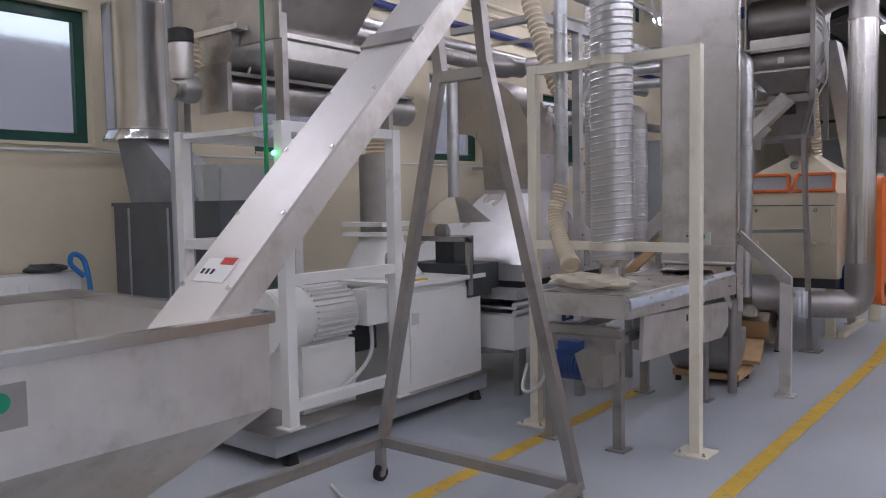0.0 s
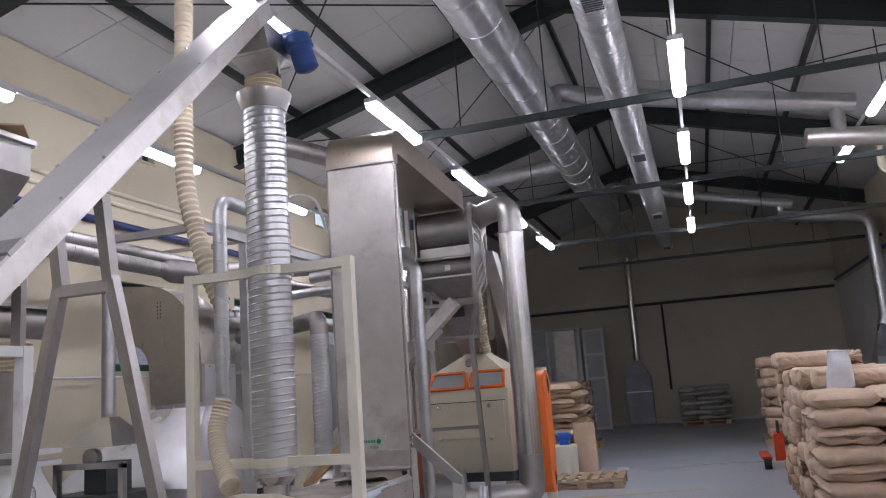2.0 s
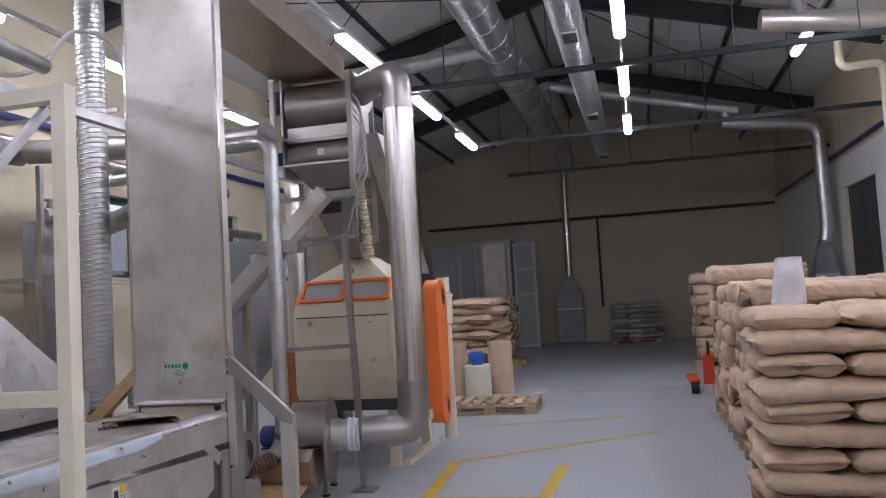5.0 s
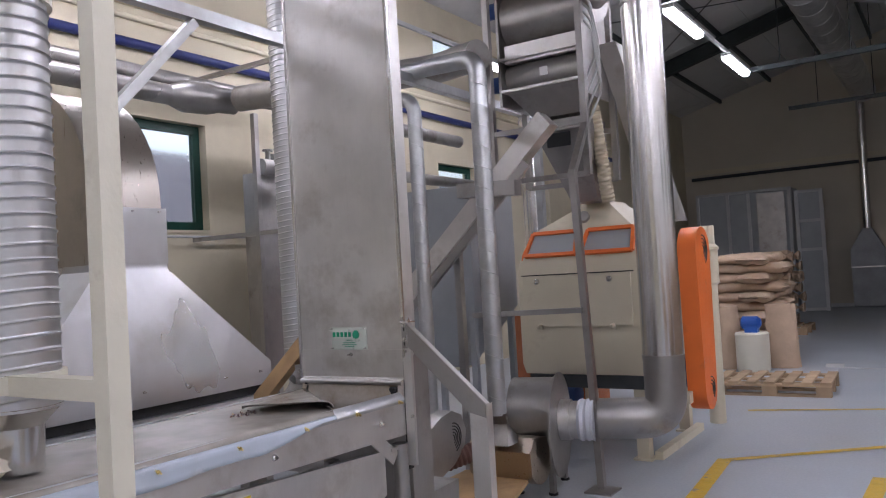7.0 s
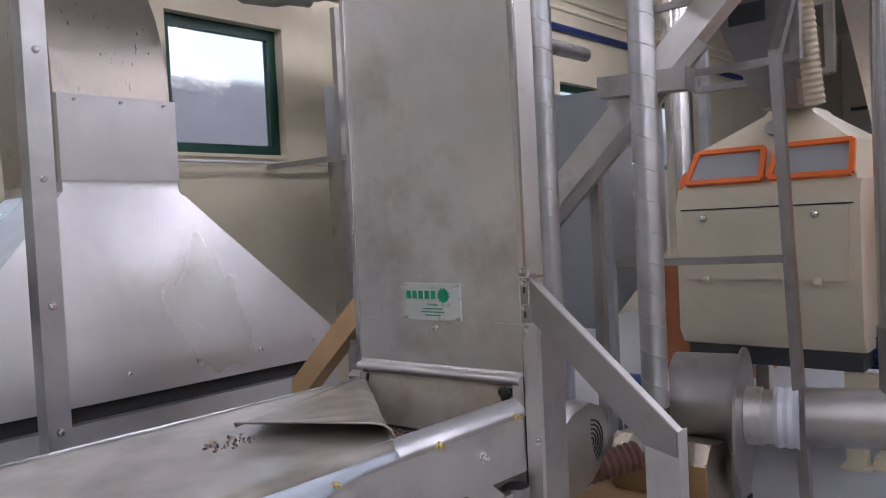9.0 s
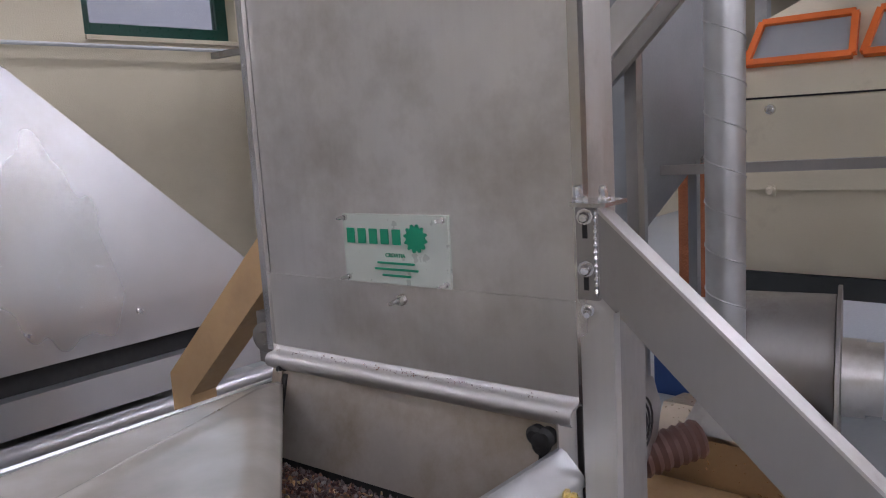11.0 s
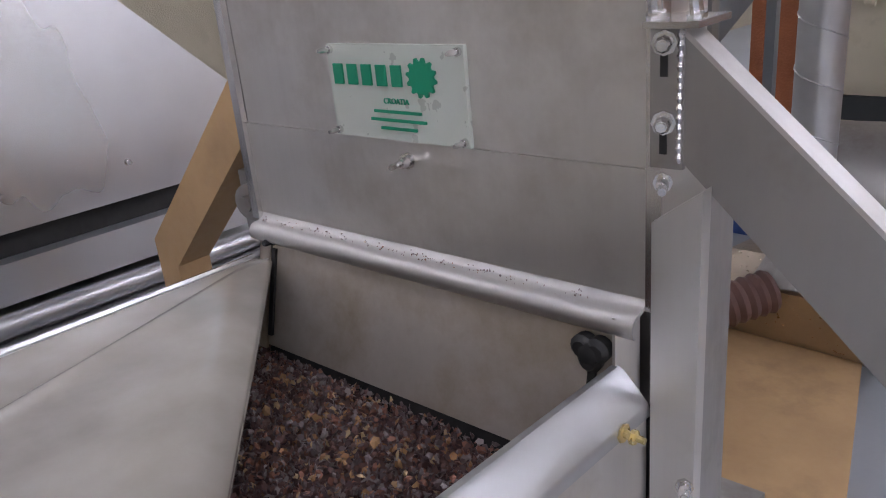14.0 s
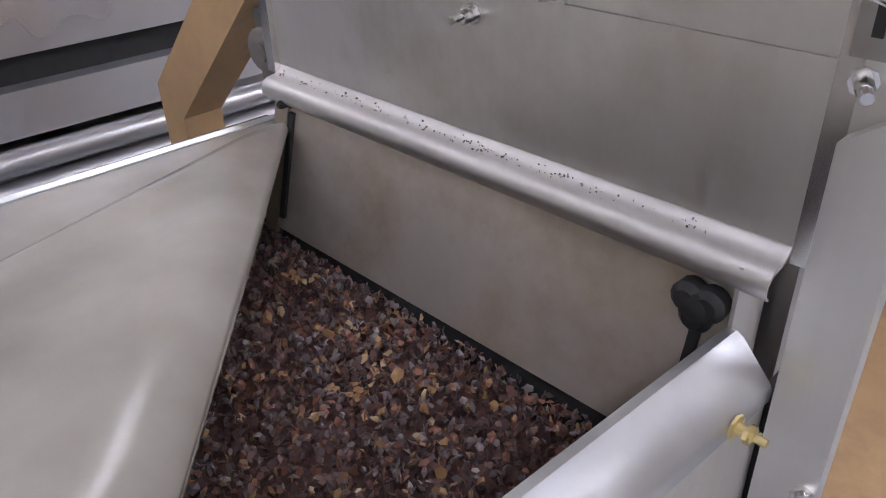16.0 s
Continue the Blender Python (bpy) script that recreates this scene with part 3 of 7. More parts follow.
part("rolled_lip", bm, STEEL_SATIN, el, "rolled steel lip dusted with hulls")
def baffle_y(z):
    return EY0 - 0.004 - 0.045 * (0.99 - z) / 0.17


def sloped(name, x0, x1, z0, z1, out, thick, mat, label=""):
    """A plate lying along the slope of the baffle, its face proud by out."""
    bm = bmesh.new()
    prism(bm, [(baffle_y(z0) - out, z0), (baffle_y(z1) - out, z1), (baffle_y(z1) - out + thick, z1), (baffle_y(z0) - out + thick, z0)], "x", x0, x1)
    return part(name, bm, mat, el, label)


sloped("baffle", EX0 + 0.03, EX1 - 0.028, 0.820, 0.985, 0.0, 0.004, BAFFLE, "dusty dull steel baffle above the hulls")
# black strip standing in for the shadow line between baffle and hulls
sloped("rubber_seal", EX0 + 0.03, EX1 - 0.028, 0.790, 0.819, -0.004, 0.004, BLACK, "black strip drawn for the shaded gap under the baffle")
sloped("slide_plate", EX0 + 0.006, EX0 + 0.029, 0.815, 0.975, 0.003, 0.004, TAN_STEEL, "brownish slide plate")
for kx, kz in ((EX0 + 0.031, 0.962), (EX1 - 0.054, 0.938)):
    sloped("slot", kx + 0.001, kx + 0.009, 0.835 if kx < -2.2 else 0.86, kz - 0.012, 0.004, 0.005, BLACK)
    if kx < -2.2:
        bolt(el, (kx + 0.004, EY0 - 0.014, kz), (0, -1, 0), 0.005, BLACK)
        continue
    bm = bmesh.new()
    for k in range(3):
        turned(bm, (kx + 0.004 + 0.009 * math.cos(2.1 * k + 0.5), EY0 - 0.014, kz + 0.008 * math.sin(2.1 * k + 0.5)), (0, -1, 0), ((0, 0.008), (0.003, 0.0125), (0.014, 0.013), (0.019, 0.008)), 14)
    turned(bm, (kx + 0.004, EY0 - 0.008, kz), (0, -1, 0), ((0, 0.010), (0.012, 0.010), (0.014, 0.014), (0.024, 0.012), (0.027, 0.006)), 14)
    part("knob", bm, BLACK, el, "black three-lobed knob")
bm = bmesh.new()
bx(bm, EX1 - 0.027, EX1 - 0.024, EY0 - 0.026, EY0 + 0.022, 0.80, 0.98)
part("end_cheek", bm, STEEL, el, "thin bent steel cheek plate")
bolt(el, (-2.238, EY0 - 0.002, 1.094), (0.25, -1, 0), 0.0062)
bm = bmesh.new()
turned(bm, (-2.240, EY0 - 0.012, 1.094), (0.25, -1, 0), ((0, 0.0035), (0.022, 0.0035)), 8)
part("stud", bm, STEEL_BRIGHT, el)
# guide column with a slanting folded cap
GX0, GX1 = EX1 + 0.014, EX1 + 0.056
bm = bmesh.new()
prism(bm, [(GX0, 0.62), (GX1 - 0.002, 0.62), (GX1, 0.80), (GX1 + 0.001, 1.112), (GX0, 1.080)], "y", EY0 - 0.032, EY0 - 0.016)
bevel(bm, 0.005, 2)
part("guide_column", bm, STEEL, el, "folded steel guide column")
bm = bmesh.new()
prism(bm, [(GX0 - 0.012, 1.078), (GX0 - 0.006, 1.072), (GX1 + 0.002, 1.110), (GX1 - 0.012, 1.140), (GX0 - 0.004, 1.140)], "y", EY0 - 0.008, EY0 + 0.03)
bevel(bm, 0.003)
part("column_cap", bm, STEEL, el)
box_part("rubber_gap", (EX1 + 0.001, GX0, EY0 - 0.022, EY0 + 0.01, 0.60, 0.888), BLACK, el, "black rubber strip")
for bx_, by_, bz_ in ((EX1 + 0.012, EY0 - 0.008, 1.108), (GX1 - 0.008, EY0 - 0.032, 0.832)):
    bolt(el, (bx_, by_, bz_), (0.45, -1, 0), 0.0055)
    bm = bmesh.new()
    turned(bm, (bx_, by_, bz_), (0.45, -1, 0), ((0, 0.0035), (0.030, 0.0035)), 8)
    part("stud", bm, STEEL_BRIGHT, el)
# lower body, curved boot and the leg
bm = bmesh.new()
bx(bm, EX0 + 0.01, EX1 - 0.01, EY0 + 0.035, EY1 + 0.1, 0.32, 1.11)
part("lower_shaft", bm, STEEL_DULL, el)
bm = bmesh.new()
arc = [(6.25 + 0.28 * math.cos(a), 0.38 + 0.29 * math.sin(a)) for a in [radians(180 + k * 12) for k in range(16)]]
prism(bm, [(5.97, 0.42)] + arc + [(6.53, 0.42)], "x", EX0 + 0.06, EX1 - 0.05)
part("curved_boot", bm, STEEL_DULL, el, "curved dusty steel boot")
box_part("boot_base", (EX0 + 0.05, EX1 + 0.0, 6.12, 6.56, 0.05, 0.10), BOARD, el, "tan board base")
for y in (6.17, 6.5):
    for x in (EX0 + 0.08, EX1 - 0.04):
        cyl_part("foot", (x, y, 0), (x, y, 0.05), 0.025, BLACK, el, n=12)
# plate with its marks
pl = box_part("name_plate", (-2.342, -2.147, EY0 - 0.006, EY0 - 0.0005, 1.116, 1.217), PLATE, el, "pale plate with green print")
bm = bmesh.new()
gx, gz = -2.203, 1.184
ring = []
for k in range(48):
    a = k * math.tau / 48
    r = 0.0205 if (k // 2) % 2 else 0.0165
    ring.append((gx + r * math.cos(a), gz + r * math.sin(a)))
prism(bm, ring, "y", EY0 - 0.0085, EY0 - 0.006)
part("gear_mark", bm, LOGO, pl, "green gear mark")
bm = bmesh.new()
for k in range(5):
    x0 = -2.333 + k * 0.022
    bx(bm, x0, x0 + 0.014, EY0 - 0.0085, EY0 - 0.006, 1.174, 1.196)
part("green_print", bm, LOGO, pl)
bm = bmesh.new()
for z, w in ((1.147, 0.034), (1.138, 0.040), (1.129, 0.026)):
    bx(bm, -2.242 - w, -2.242 + w, EY0 - 0.0082, EY0 - 0.006, z - 0.0015, z + 0.0015)
part("small_print", bm, LOGO, pl)
text_part("word", "CROATIA", 0.0085, Matrix.Translation((-2.261, EY0 - 0.0066, 1.1555)) @ pose(0, 0, 0, 90, 0, 0), LOGO, pl)
for x in (-2.336, -2.153):
    for z in (1.122, 1.211):
        bolt(pl, (x, EY0 - 0.006, z), (0, -1, 0), 0.003, STEEL_BRIGHT, "screw")
# slanting support arm: a folded channel with its post
bm = bmesh.new()
prism(bm, [(-1.926, 1.231), (-1.563, 0.895), (-1.563, 0.835), (-1.639, 0.855), (-1.926, 1.131)], "y", 6.006, 6.012)
part("arm_web", bm, STEEL_DULL, el, "flat brushed face of the slanting arm")
bm = bmesh.new()
beam(bm, (-1.927, 6.0195, 1.2335), (-1.558, 6.0195, 0.892), 0.029, 0.004, (0.67, 0, 0.74))
bevel(bm, 0.002)
part("arm_flange", bm, STEEL, el)
bm = bmesh.new()
beam(bm, (-1.926, 6.024, 1.134), (-1.640, 6.024, 0.8585), 0.022, 0.005, (0.67, 0, 0.74))
part("arm_flange", bm, STEEL_DULL, el)
bm = bmesh.new()
prism(bm, [(-1.640, 0.012), (-1.560, 0.012), (-1.560, 0.89), (-1.640, 0.865)], "y", 6.013, 6.065)
bevel(bm, 0.004)
part("arm_post", bm, STEEL, el)
box_part("foot_plate", (-1.67, -1.53, 5.98, 6.12, 0, 0.012), STEEL, el)
box_part("bracket", (EX1 + 0.004, -1.922, 6.004, 6.010, 1.122, 1.234), STEEL_DULL, el, "bolted bracket plate", bv=0.001)
box_part("bracket_top", (EX1 + 0.004, -1.905, 5.99, 6.05, 1.234, 1.239), STEEL_BRIGHT, el, bv=0.001)
bm = bmesh.new()
sweep(bm, [(-1.9245, 6.0035, 1.128 + k * 0.004) for k in range(27)], 0.0018, 8, True, 0.0016)
part("weld_bead", bm, STEEL_BRIGHT, el, "knobbly bright weld bead")
for z in (1.222, 1.160):
    bm = bmesh.new()
    bx(bm, EX1 + 0.013, EX1 + 0.019, 6.0025, 6.0055, z - 0.026, z + 0.004)
    part("slot", bm, BLACK, el)
    bolt(el, (EX1 + 0.016, 6.004, z), (0.35, -1, 0), 0.0066)
    bm = bmesh.new()
    turned(bm, (EX1 + 0.016, 6.004, z), (0.35, -1, 0), ((0, 0.0085), (0.002, 0.0085), (0.002, 0.0036), (0.020, 0.0036)), 10)
    part("washer", bm, STEEL_BRIGHT, el)
for x in (EX1 + 0.006, -1.915):
    bolt(el, (x, 6.01, 1.240), (0, -0.3, 1), 0.0055)
bm = bmesh.new()
prism(bm, [(-2.545, 1.180), (-2.855, 0.893), (-2.855, 0.50), (-2.797, 0.50), (-2.797, 0.854), (-2.545, 1.088)], "y", 6.025, 6.085)
bevel(bm, 0.003)
part("brown_arm", bm, BOARD, el, "brown painted slanting arm")
beam_part("brown_arm_post", (-2.826, 6.055, 0), (-2.826, 6.055, 0.50), 0.05, STEEL_DULL, el)
bm = bmesh.new()
turned(bm, (EX0 - 0.032, 6.035, 1.0), (0.2, -1, 0), ((0, 0.026), (0.014, 0.026), (0.016, 0.020), (0.016, 0.012), (0.024, 0.011)), 20)
bx(bm, EX0 - 0.062, EX0 - 0.004, 6.034, 6.06, 0.95, 1.04)
part("shaft_bearing", bm, STEEL_DULL, el, "grey flange bearing")
el.rotation_euler = (0, 0, radians(3.4))

# ---- vibrating tray ----
TX0, TX1, TY0, TY1 = -2.56, -1.94, 4.12, 6.006
tray = thing("vibrating_tray", (-2.2, 5.0, 0), "stainless vibrating tray conveyor on square legs", "conveyor")
for x, inw in ((TX0, 1), (TX1, -1)):
    bm = bmesh.new()
    prism(bm, [(TY0, 0.80), (TY1, 0.752), (TY1, 0.893), (TY0, 0.893)], "x", x - 0.005, x + 0.005)
    part("side_wall", bm, STEEL, tray)
    bm = bmesh.new()
    prism(bm, [(x - inw * 0.006, 0.890), (x - inw * 0.006, 0.899), (x - inw * 0.004, 0.904), (x + inw * 0.020, 0.929), (x + inw * 0.026, 0.932), (x + inw * 0.034, 0.930), (x + inw * 0.034, 0.926), (x + inw * 0.024, 0.926), (x + inw * 0.003, 0.903), (x + inw * 0.003, 0.890)], "y", TY0, TY1 + 0.004)
    bevel(bm, 0.0015)
    part("rim", bm, GALV, tray, "rounded rim bent inwards")
box_part("end_wall", (TX0 + 0.006, TX1 - 0.006, TY0 - 0.006, TY0 + 0.006, 0.80, 0.930), STEEL, tray)
bm = bmesh.new()
prism(bm, [(TY0 + 0.01, 0.83), (TY0 + 0.01, 0.86), (TY1, 0.778), (TY1, 0.745)], "x", TX0 + 0.007, TX1 - 0.007)
part("bottom", bm, STEEL_DULL, tray)
bm = bmesh.new()
prism(bm, [(TY0 + 0.25, 0.79), (TY0 + 0.22, 0.52), (5.72, 0.46), (5.86, 0.53), (5.86, 0.71)], "x", TX1 - 0.03, TX1 - 0.005)
bevel(bm, 0.004)
part("lower_skirt", bm, STEEL, tray, "folded lower side panel")
for y in (4.42, 4.74, 5.06, 5.38, 5.68, 5.965):
    bm = bmesh.new()
    turned(bm, (TX1 + 0.006, y, 0.897), (1, 0, 0), ((0, 0.009), (0.002, 0.009), (0.002, 0.004), (0.008, 0.004), (0.009, 0.007), (0.013, 0.007), (0.014, 0.003), (0.022, 0.003)), 8)
    beam(bm, (TX1 + 0.018, y - 0.011, 0.905), (TX1 + 0.018, y + 0.011, 0.889), 0.003, 0.006)
    part("brass_nut", bm, BRASS, tray, "brass wing nut")
for y in (4.6, 5.22, 5.83):
    bolt(tray, (TX1 + 0.006, y, 0.83), (1, 0, 0), 0.008)
for x in (TX0 + 0.06, TX1 - 0.1):
    for y in (4.22, 5.62):
        beam_part("leg", (x, y, 0.012), (x, y, 0.72), 0.055, STEEL_DULL, tray)
        box_part("foot_plate", (x - 0.06, x + 0.06, y - 0.06, y + 0.06, 0, 0.012), STEEL_DULL, tray)
for y in (4.22, 5.62):
    beam_part("cross_bar", (TX0 + 0.06, y, 0.70), (TX1 - 0.1, y, 0.70), 0.06, STEEL_DULL, tray)
for x in (TX0 + 0.06, TX1 - 0.1):
    beam_part("long_bar", (x, 4.22, 0.66), (x, 5.62, 0.66), 0.05, STEEL_DULL, tray)
# end bracket and round leg under the tray's outlet
bm = bmesh.new()
beam(bm, (TX1 - 0.01, 5.80, 0.775), (TX1 - 0.005, 5.93, 0.665), 0.06, 0.008, (1, 0, 0))
bevel(bm, 0.002)
part("end_bracket", bm, STEEL, tray, "slanting flat steel bracket")
cyl_part("round_leg", (TX1 - 0.01, 5.975, 0.0), (TX1 - 0.01, 5.975, 0.72), 0.034, STEEL_DULL, tray, n=20)
box_part("end_rib", (TX1 - 0.05, TX1 + 0.004, 5.90, 5.99, 0.70, 0.712), STEEL, tray)
# vibration motor
mo = thing("vibration_motor", (-2.25, 4.05, 0.42), "blue electric motor under the tray end", "motor")
bm = bmesh.new()
turned(bm, (-2.40, 4.08, 0.52), (1, 0, 0), ((0, 0.05), (0.01, 0.075), (0.06, 0.08), (0.062, 0.085), (0.22, 0.085), (0.222, 0.08), (0.27, 0.075), (0.28, 0.05)), 20)
part("casing", bm, BLUE, mo)
for k in range(7):
    bm = bmesh.new()
    turned(bm, (-2.335 + k * 0.022, 4.08, 0.52), (1, 0, 0), ((0, 0.094), (0.006, 0.094)), 20)
    part("fin", bm, BLUE, mo)
box_part("terminal_box", (-2.34, -2.20, 4.03, 4.13, 0.60, 0.66), BLUE, mo, bv=0.008)
bm = bmesh.new()
prism(bm, [(-2.14, 0.42), (-2.02, 0.42), (-2.02, 0.60), (-2.10, 0.66), (-2.20, 0.60)], "y", 3.98, 4.2)
part("guard", bm, STEEL_DULL, mo, "grey steel guard")
box_part("mount", (-2.42, -2.0, 4.10, 4.20, 0.60, 0.68), STEEL_DULL, mo)
pipe_part("cable", [(-2.35, 4.02, 0.58), (-2.45, 3.98, 0.35), (-2.62, 4.05, 0.30), (-2.66, 4.2, 0.45)], 0.011, CABLE, mo, "grey cable", 0.1, 8)

# dusty clear cover over the tray, its end folded back
FA, FC, FT = Vector((-2.505, 6.0, 0.937)), Vector((-1.938, 5.552, 0.937)), Vector((-2.285, 5.395, 0.947))
CZ = 0.932


def tray_cover():
    bm = bmesh.new()
    nx, ny = 36, 48
    rows = []
    for j in range(ny + 1):
        v = j / ny
        row = []
        for i in range(nx + 1):
            u = i / nx
            x = TX0 - 0.004 + (FC.x - TX0 + 0.004) * u
            k = max(0.0, (x - FA.x) / (FC.x - FA.x))
            ye = FA.y + (FC.y - FA.y) * k
            y = TY0 + 0.03 + (ye - TY0 - 0.03) * v
            z = CZ + 0.002 * math.sin(9 * u + 7 * v) - 0.012 * max(0.0, 1 - u / 0.10) - 0.016 * max(0.0, (u - 0.955) / 0.045) ** 2
            row.append(bm.verts.new((x, y, z)))
        rows.append(row)
    for a, b in zip(rows, rows[1:]):
        for i in range(nx):
            bm.faces.new((a[i], a[i + 1], b[i + 1], b[i]))
    return bm


def cover_side():
    """The loose clear side hanging over the rim, narrow at the fold."""
    bm = bmesh.new()
    n = 60
    top = [bm.verts.new((FC.x, TY0 + 0.03 + (FC.y - TY0 - 0.03) * k / n, CZ - 0.0145)) for k in range(n + 1)]
    for drop, out in ((0.012, 0.008), (0.018, 0.003), (0.020, 0.001), (0.018, 0.002)):
        nxt = []
        for v in top:
            w = max(0.25, min(1.0, (5.56 - v.co.y) / 0.40))
            nxt.append(bm.verts.new((v.co.x + out, v.co.y, v.co.z - drop * w * (0.95 + 0.08 * math.sin(11 * v.co.y)))))
        for p, q, r, t in zip(top, top[1:], nxt[1:], nxt):
            bm.faces.new((p, q, r, t))
        top = nxt
    return bm


def cover_flap():
    """The corner turned back over the sheet: round at the fold, its loose point lifted and pleated along the free edge."""
    bm = bmesh.new()
    nx, m = 36, 34
    flap = []
    perp = Vector((0.62, 0.785, 0))
    for j in range(m + 1):
        t = j / m
        row = []
        for i in range(nx + 1):
            sl = i / nx
            p = FA.lerp(FC, sl).lerp(FT, t * 0.985)
            roll = min(1.0, t / 0.12)
            ang = roll * math.pi
            rad = 0.004 + 0.013 * sl
            p += perp * (rad * math.sin(ang))
            lift = (FT.z - CZ) * t ** 1.6
            pleat = 0.0035 * math.sin(34 * sl) * max(0.0, sl - 0.55) / 0.45 * math.sin(math.pi * t)
            edge = 0.004 * math.exp(-((sl - 0.05) / 0.07) ** 2) * math.sin(math.pi * t) ** 0.6
            curl = 0.007 * max(0.0, (sl - 0.8) / 0.2) ** 2 * (1 - t) ** 0.5
            sag = 0.006 * math.sin(math.pi * sl) * math.sin(math.pi * t)
            p.z = CZ + 0.002 + rad * (1 - math.cos(ang)) * (1 - 0.5 * t) + lift + pleat + edge + curl - sag * 0.4
            row.append(bm.verts.new(p))
        flap.append(row)
    for a, b in zip(flap, flap[1:]):
        for i in range(nx):
            bm.faces.new((a[i], a[i + 1], b[i + 1], b[i]))
    return bm


cover = thing("tray_cover", (-2.2, 5.0, 0.94), "dusty clear plastic cover sheet with its end folded back", "cover")
# opaque pale blue: the floor's reflection in the clear plastic, put into the colour
CLEAR = material("floor_tinted_plastic", (0.52, 0.58, 0.66), 0.2, 0, 0.08, 6, 0.004, 9)
for nm, mesh, mt, lb in (("sheet", tray_cover(), SHEET, ""), ("folded_flap", cover_flap(), SHEET, ""), ("hanging_side", cover_side(), CLEAR, "clear plastic edge over the rim, the floor's blue reflection in its colour")):
    o = part(nm, mesh, mt, cover, lb)
    so = o.modifiers.new("thick", "SOLIDIFY")
    so.thickness = 0.003

# loose hulls in the tray: one heap of many flakes
rng = np.random.default_rng(4)


def flakes(count, x0, x1, y0, y1, zf, size, mat, name, label):
    verts, faces = [], []
    for k in range(count):
        x, y = rng.uniform(x0, x1), rng.uniform(y0, y1)
        z = zf(x, y) + rng.uniform(-0.004, 0.006)
        r = size * rng.uniform(0.6, 1.35)
        m = Euler(rng.uniform(0, 6.28, 3)).to_matrix()
        b = len(verts)
        for a in range(5):
            t = a * math.tau / 5
            verts.append(Vector((x, y, z)) + m @ Vector((r * math.cos(t), r * 0.75 * math.sin(t), 0)))
        verts.append(Vector((x, y, z)) + m @ Vector((0, 0, r * 0.45)))
        for a in range(5):
            faces.append((b + a, b + (a + 1) % 5, b + 5))
        faces.append((b + 4, b + 3, b + 2, b + 1, b))
    me = bpy.data.meshes.new(name)
    me.from_pydata([tuple(v) for v in verts], [], faces)
    me.materials.append(mat)
    return tagged(new(name, me), label, "hulls", kind="stuff")


def heap_z(x, y):
    return 0.803 + 0.008 * math.sin(9 * x + 4) * math.sin(11 * y) + 0.01 * (5.95 - y) - 0.012 * max(0.0, min(1.0, (y - 5.985) / 0.035))


bm = bmesh.new()
g = 14
vs = [[bm.verts.new((TX0 + 0.01 + (TX1 - TX0 - 0.02) * i / g, 4.9 + 1.12 * j / g, heap_z(TX0 + 0.7 * i / g, 4.9 + 1.12 * j / g) - 0.006)) for i in range(g + 1)] for j in range(g + 1)]
for j in range(g):
    for i in range(g):
        bm.faces.new((vs[j][i], vs[j][i + 1], vs[j + 1][i + 1], vs[j + 1][i]))
tagged(part("hull_bed", bm, HUSK), "bed of dark red-brown hulls in the tray", "hulls", kind="stuff")
flakes(19000, TX0 + 0.01, TX1 - 0.01, 5.44, 5.99, heap_z, 0.0049, HUSK, "hull_flakes", "mixed dark red-brown and grey hulls heaped in the tray")
flakes(200, TX0 + 0.01, TX1 - 0.01, 5.44, 5.985, lambda x, y: heap_z(x, y) + 0.003, 0.0062, HUSK_PALE, "pale_kernels", "pale tan kernels among the dark hulls")
flakes(40, -2.25, -2.16, 5.27, 5.38, lambda x, y: 0.948, 0.005, HUSK, "spilled_hulls", "few hulls spilled on the plastic cover")
dust = flakes(260, EX0 + 0.01, EX1 - 0.05, EY0 - 0.014, EY0 - 0.004, lambda x, y: 0.983, 0.0013, HUSK, "hull_dust", "hull dust lying on the rolled lip")
dust.matrix_world = Matrix.Translation((-2.23, 6.15, 0)) @ Matrix.Rotation(radians(3.4), 4, "Z") @ Matrix.Translation((2.23, -6.15, 0))

# ---- ivory gate frame round the spiral pipe ----
gf = thing("gate_frame", (-2.19, 4.42, 0), "ivory painted square tube frame bolted to the floor", "frame")
for x in (-2.73, -1.65):
    beam_part("post", (x, 4.42, 0.01), (x, 4.42, 2.355), 0.06, IVORY, gf, up=(0, 1, 0))
    bm = bmesh.new()
    bx(bm, x - 0.1, x + 0.1, 4.32, 4.52, 0, 0.012)
    part("base_plate", bm, IVORY, gf)
    for a in (-0.07, 0.07):
        bolt(gf, (x + a, 4.35, 0.012), (0, 0, 1), 0.008)
for z in (2.325, 1.20):
    beam_part("cross_bar", (-2.70, 4.42, z), (-1.68, 4.42, z), 0.055, IVORY, gf)
    bm = bmesh.new()
    turned(bm, (-2.2, 4.47, z - 0.025), (0, 0, 1), ((0, 0.145), (0.05, 0.145)), 28)
    part("pipe_clamp", bm, IVORY, gf)

def ridged_duct(bm, x, y, z0, z1, r, pitch):
    """A spiral-seamed duct: round ridges, each a little out of level."""
    prof = [(0.0, r)]
    z = pitch * 0.5
    while z < z1 - z0 - pitch:
        prof += [(z - 0.003, r), (z, r), (z + 0.005, r + 0.0050), (z + 0.010, r), (z + 0.013, r)]
        z += pitch
    prof.append((z1 - z0, r))
    b2 = bmesh.new()
    turned(b2, (x, y, z0), (0, 0, 1), prof, 44)
    for v in b2.verts:
        if z0 + 0.01 < v.co.z < z1 - 0.01:
            v.co.z += 0.10 * (v.co.x - x) + 0.04 * (v.co.y - y)
    me = bpy.data.meshes.new("tmp")
    b2.to_mesh(me)
    b2.free()
    bm.from_mesh(me)
    bpy.data.meshes.remove(me)


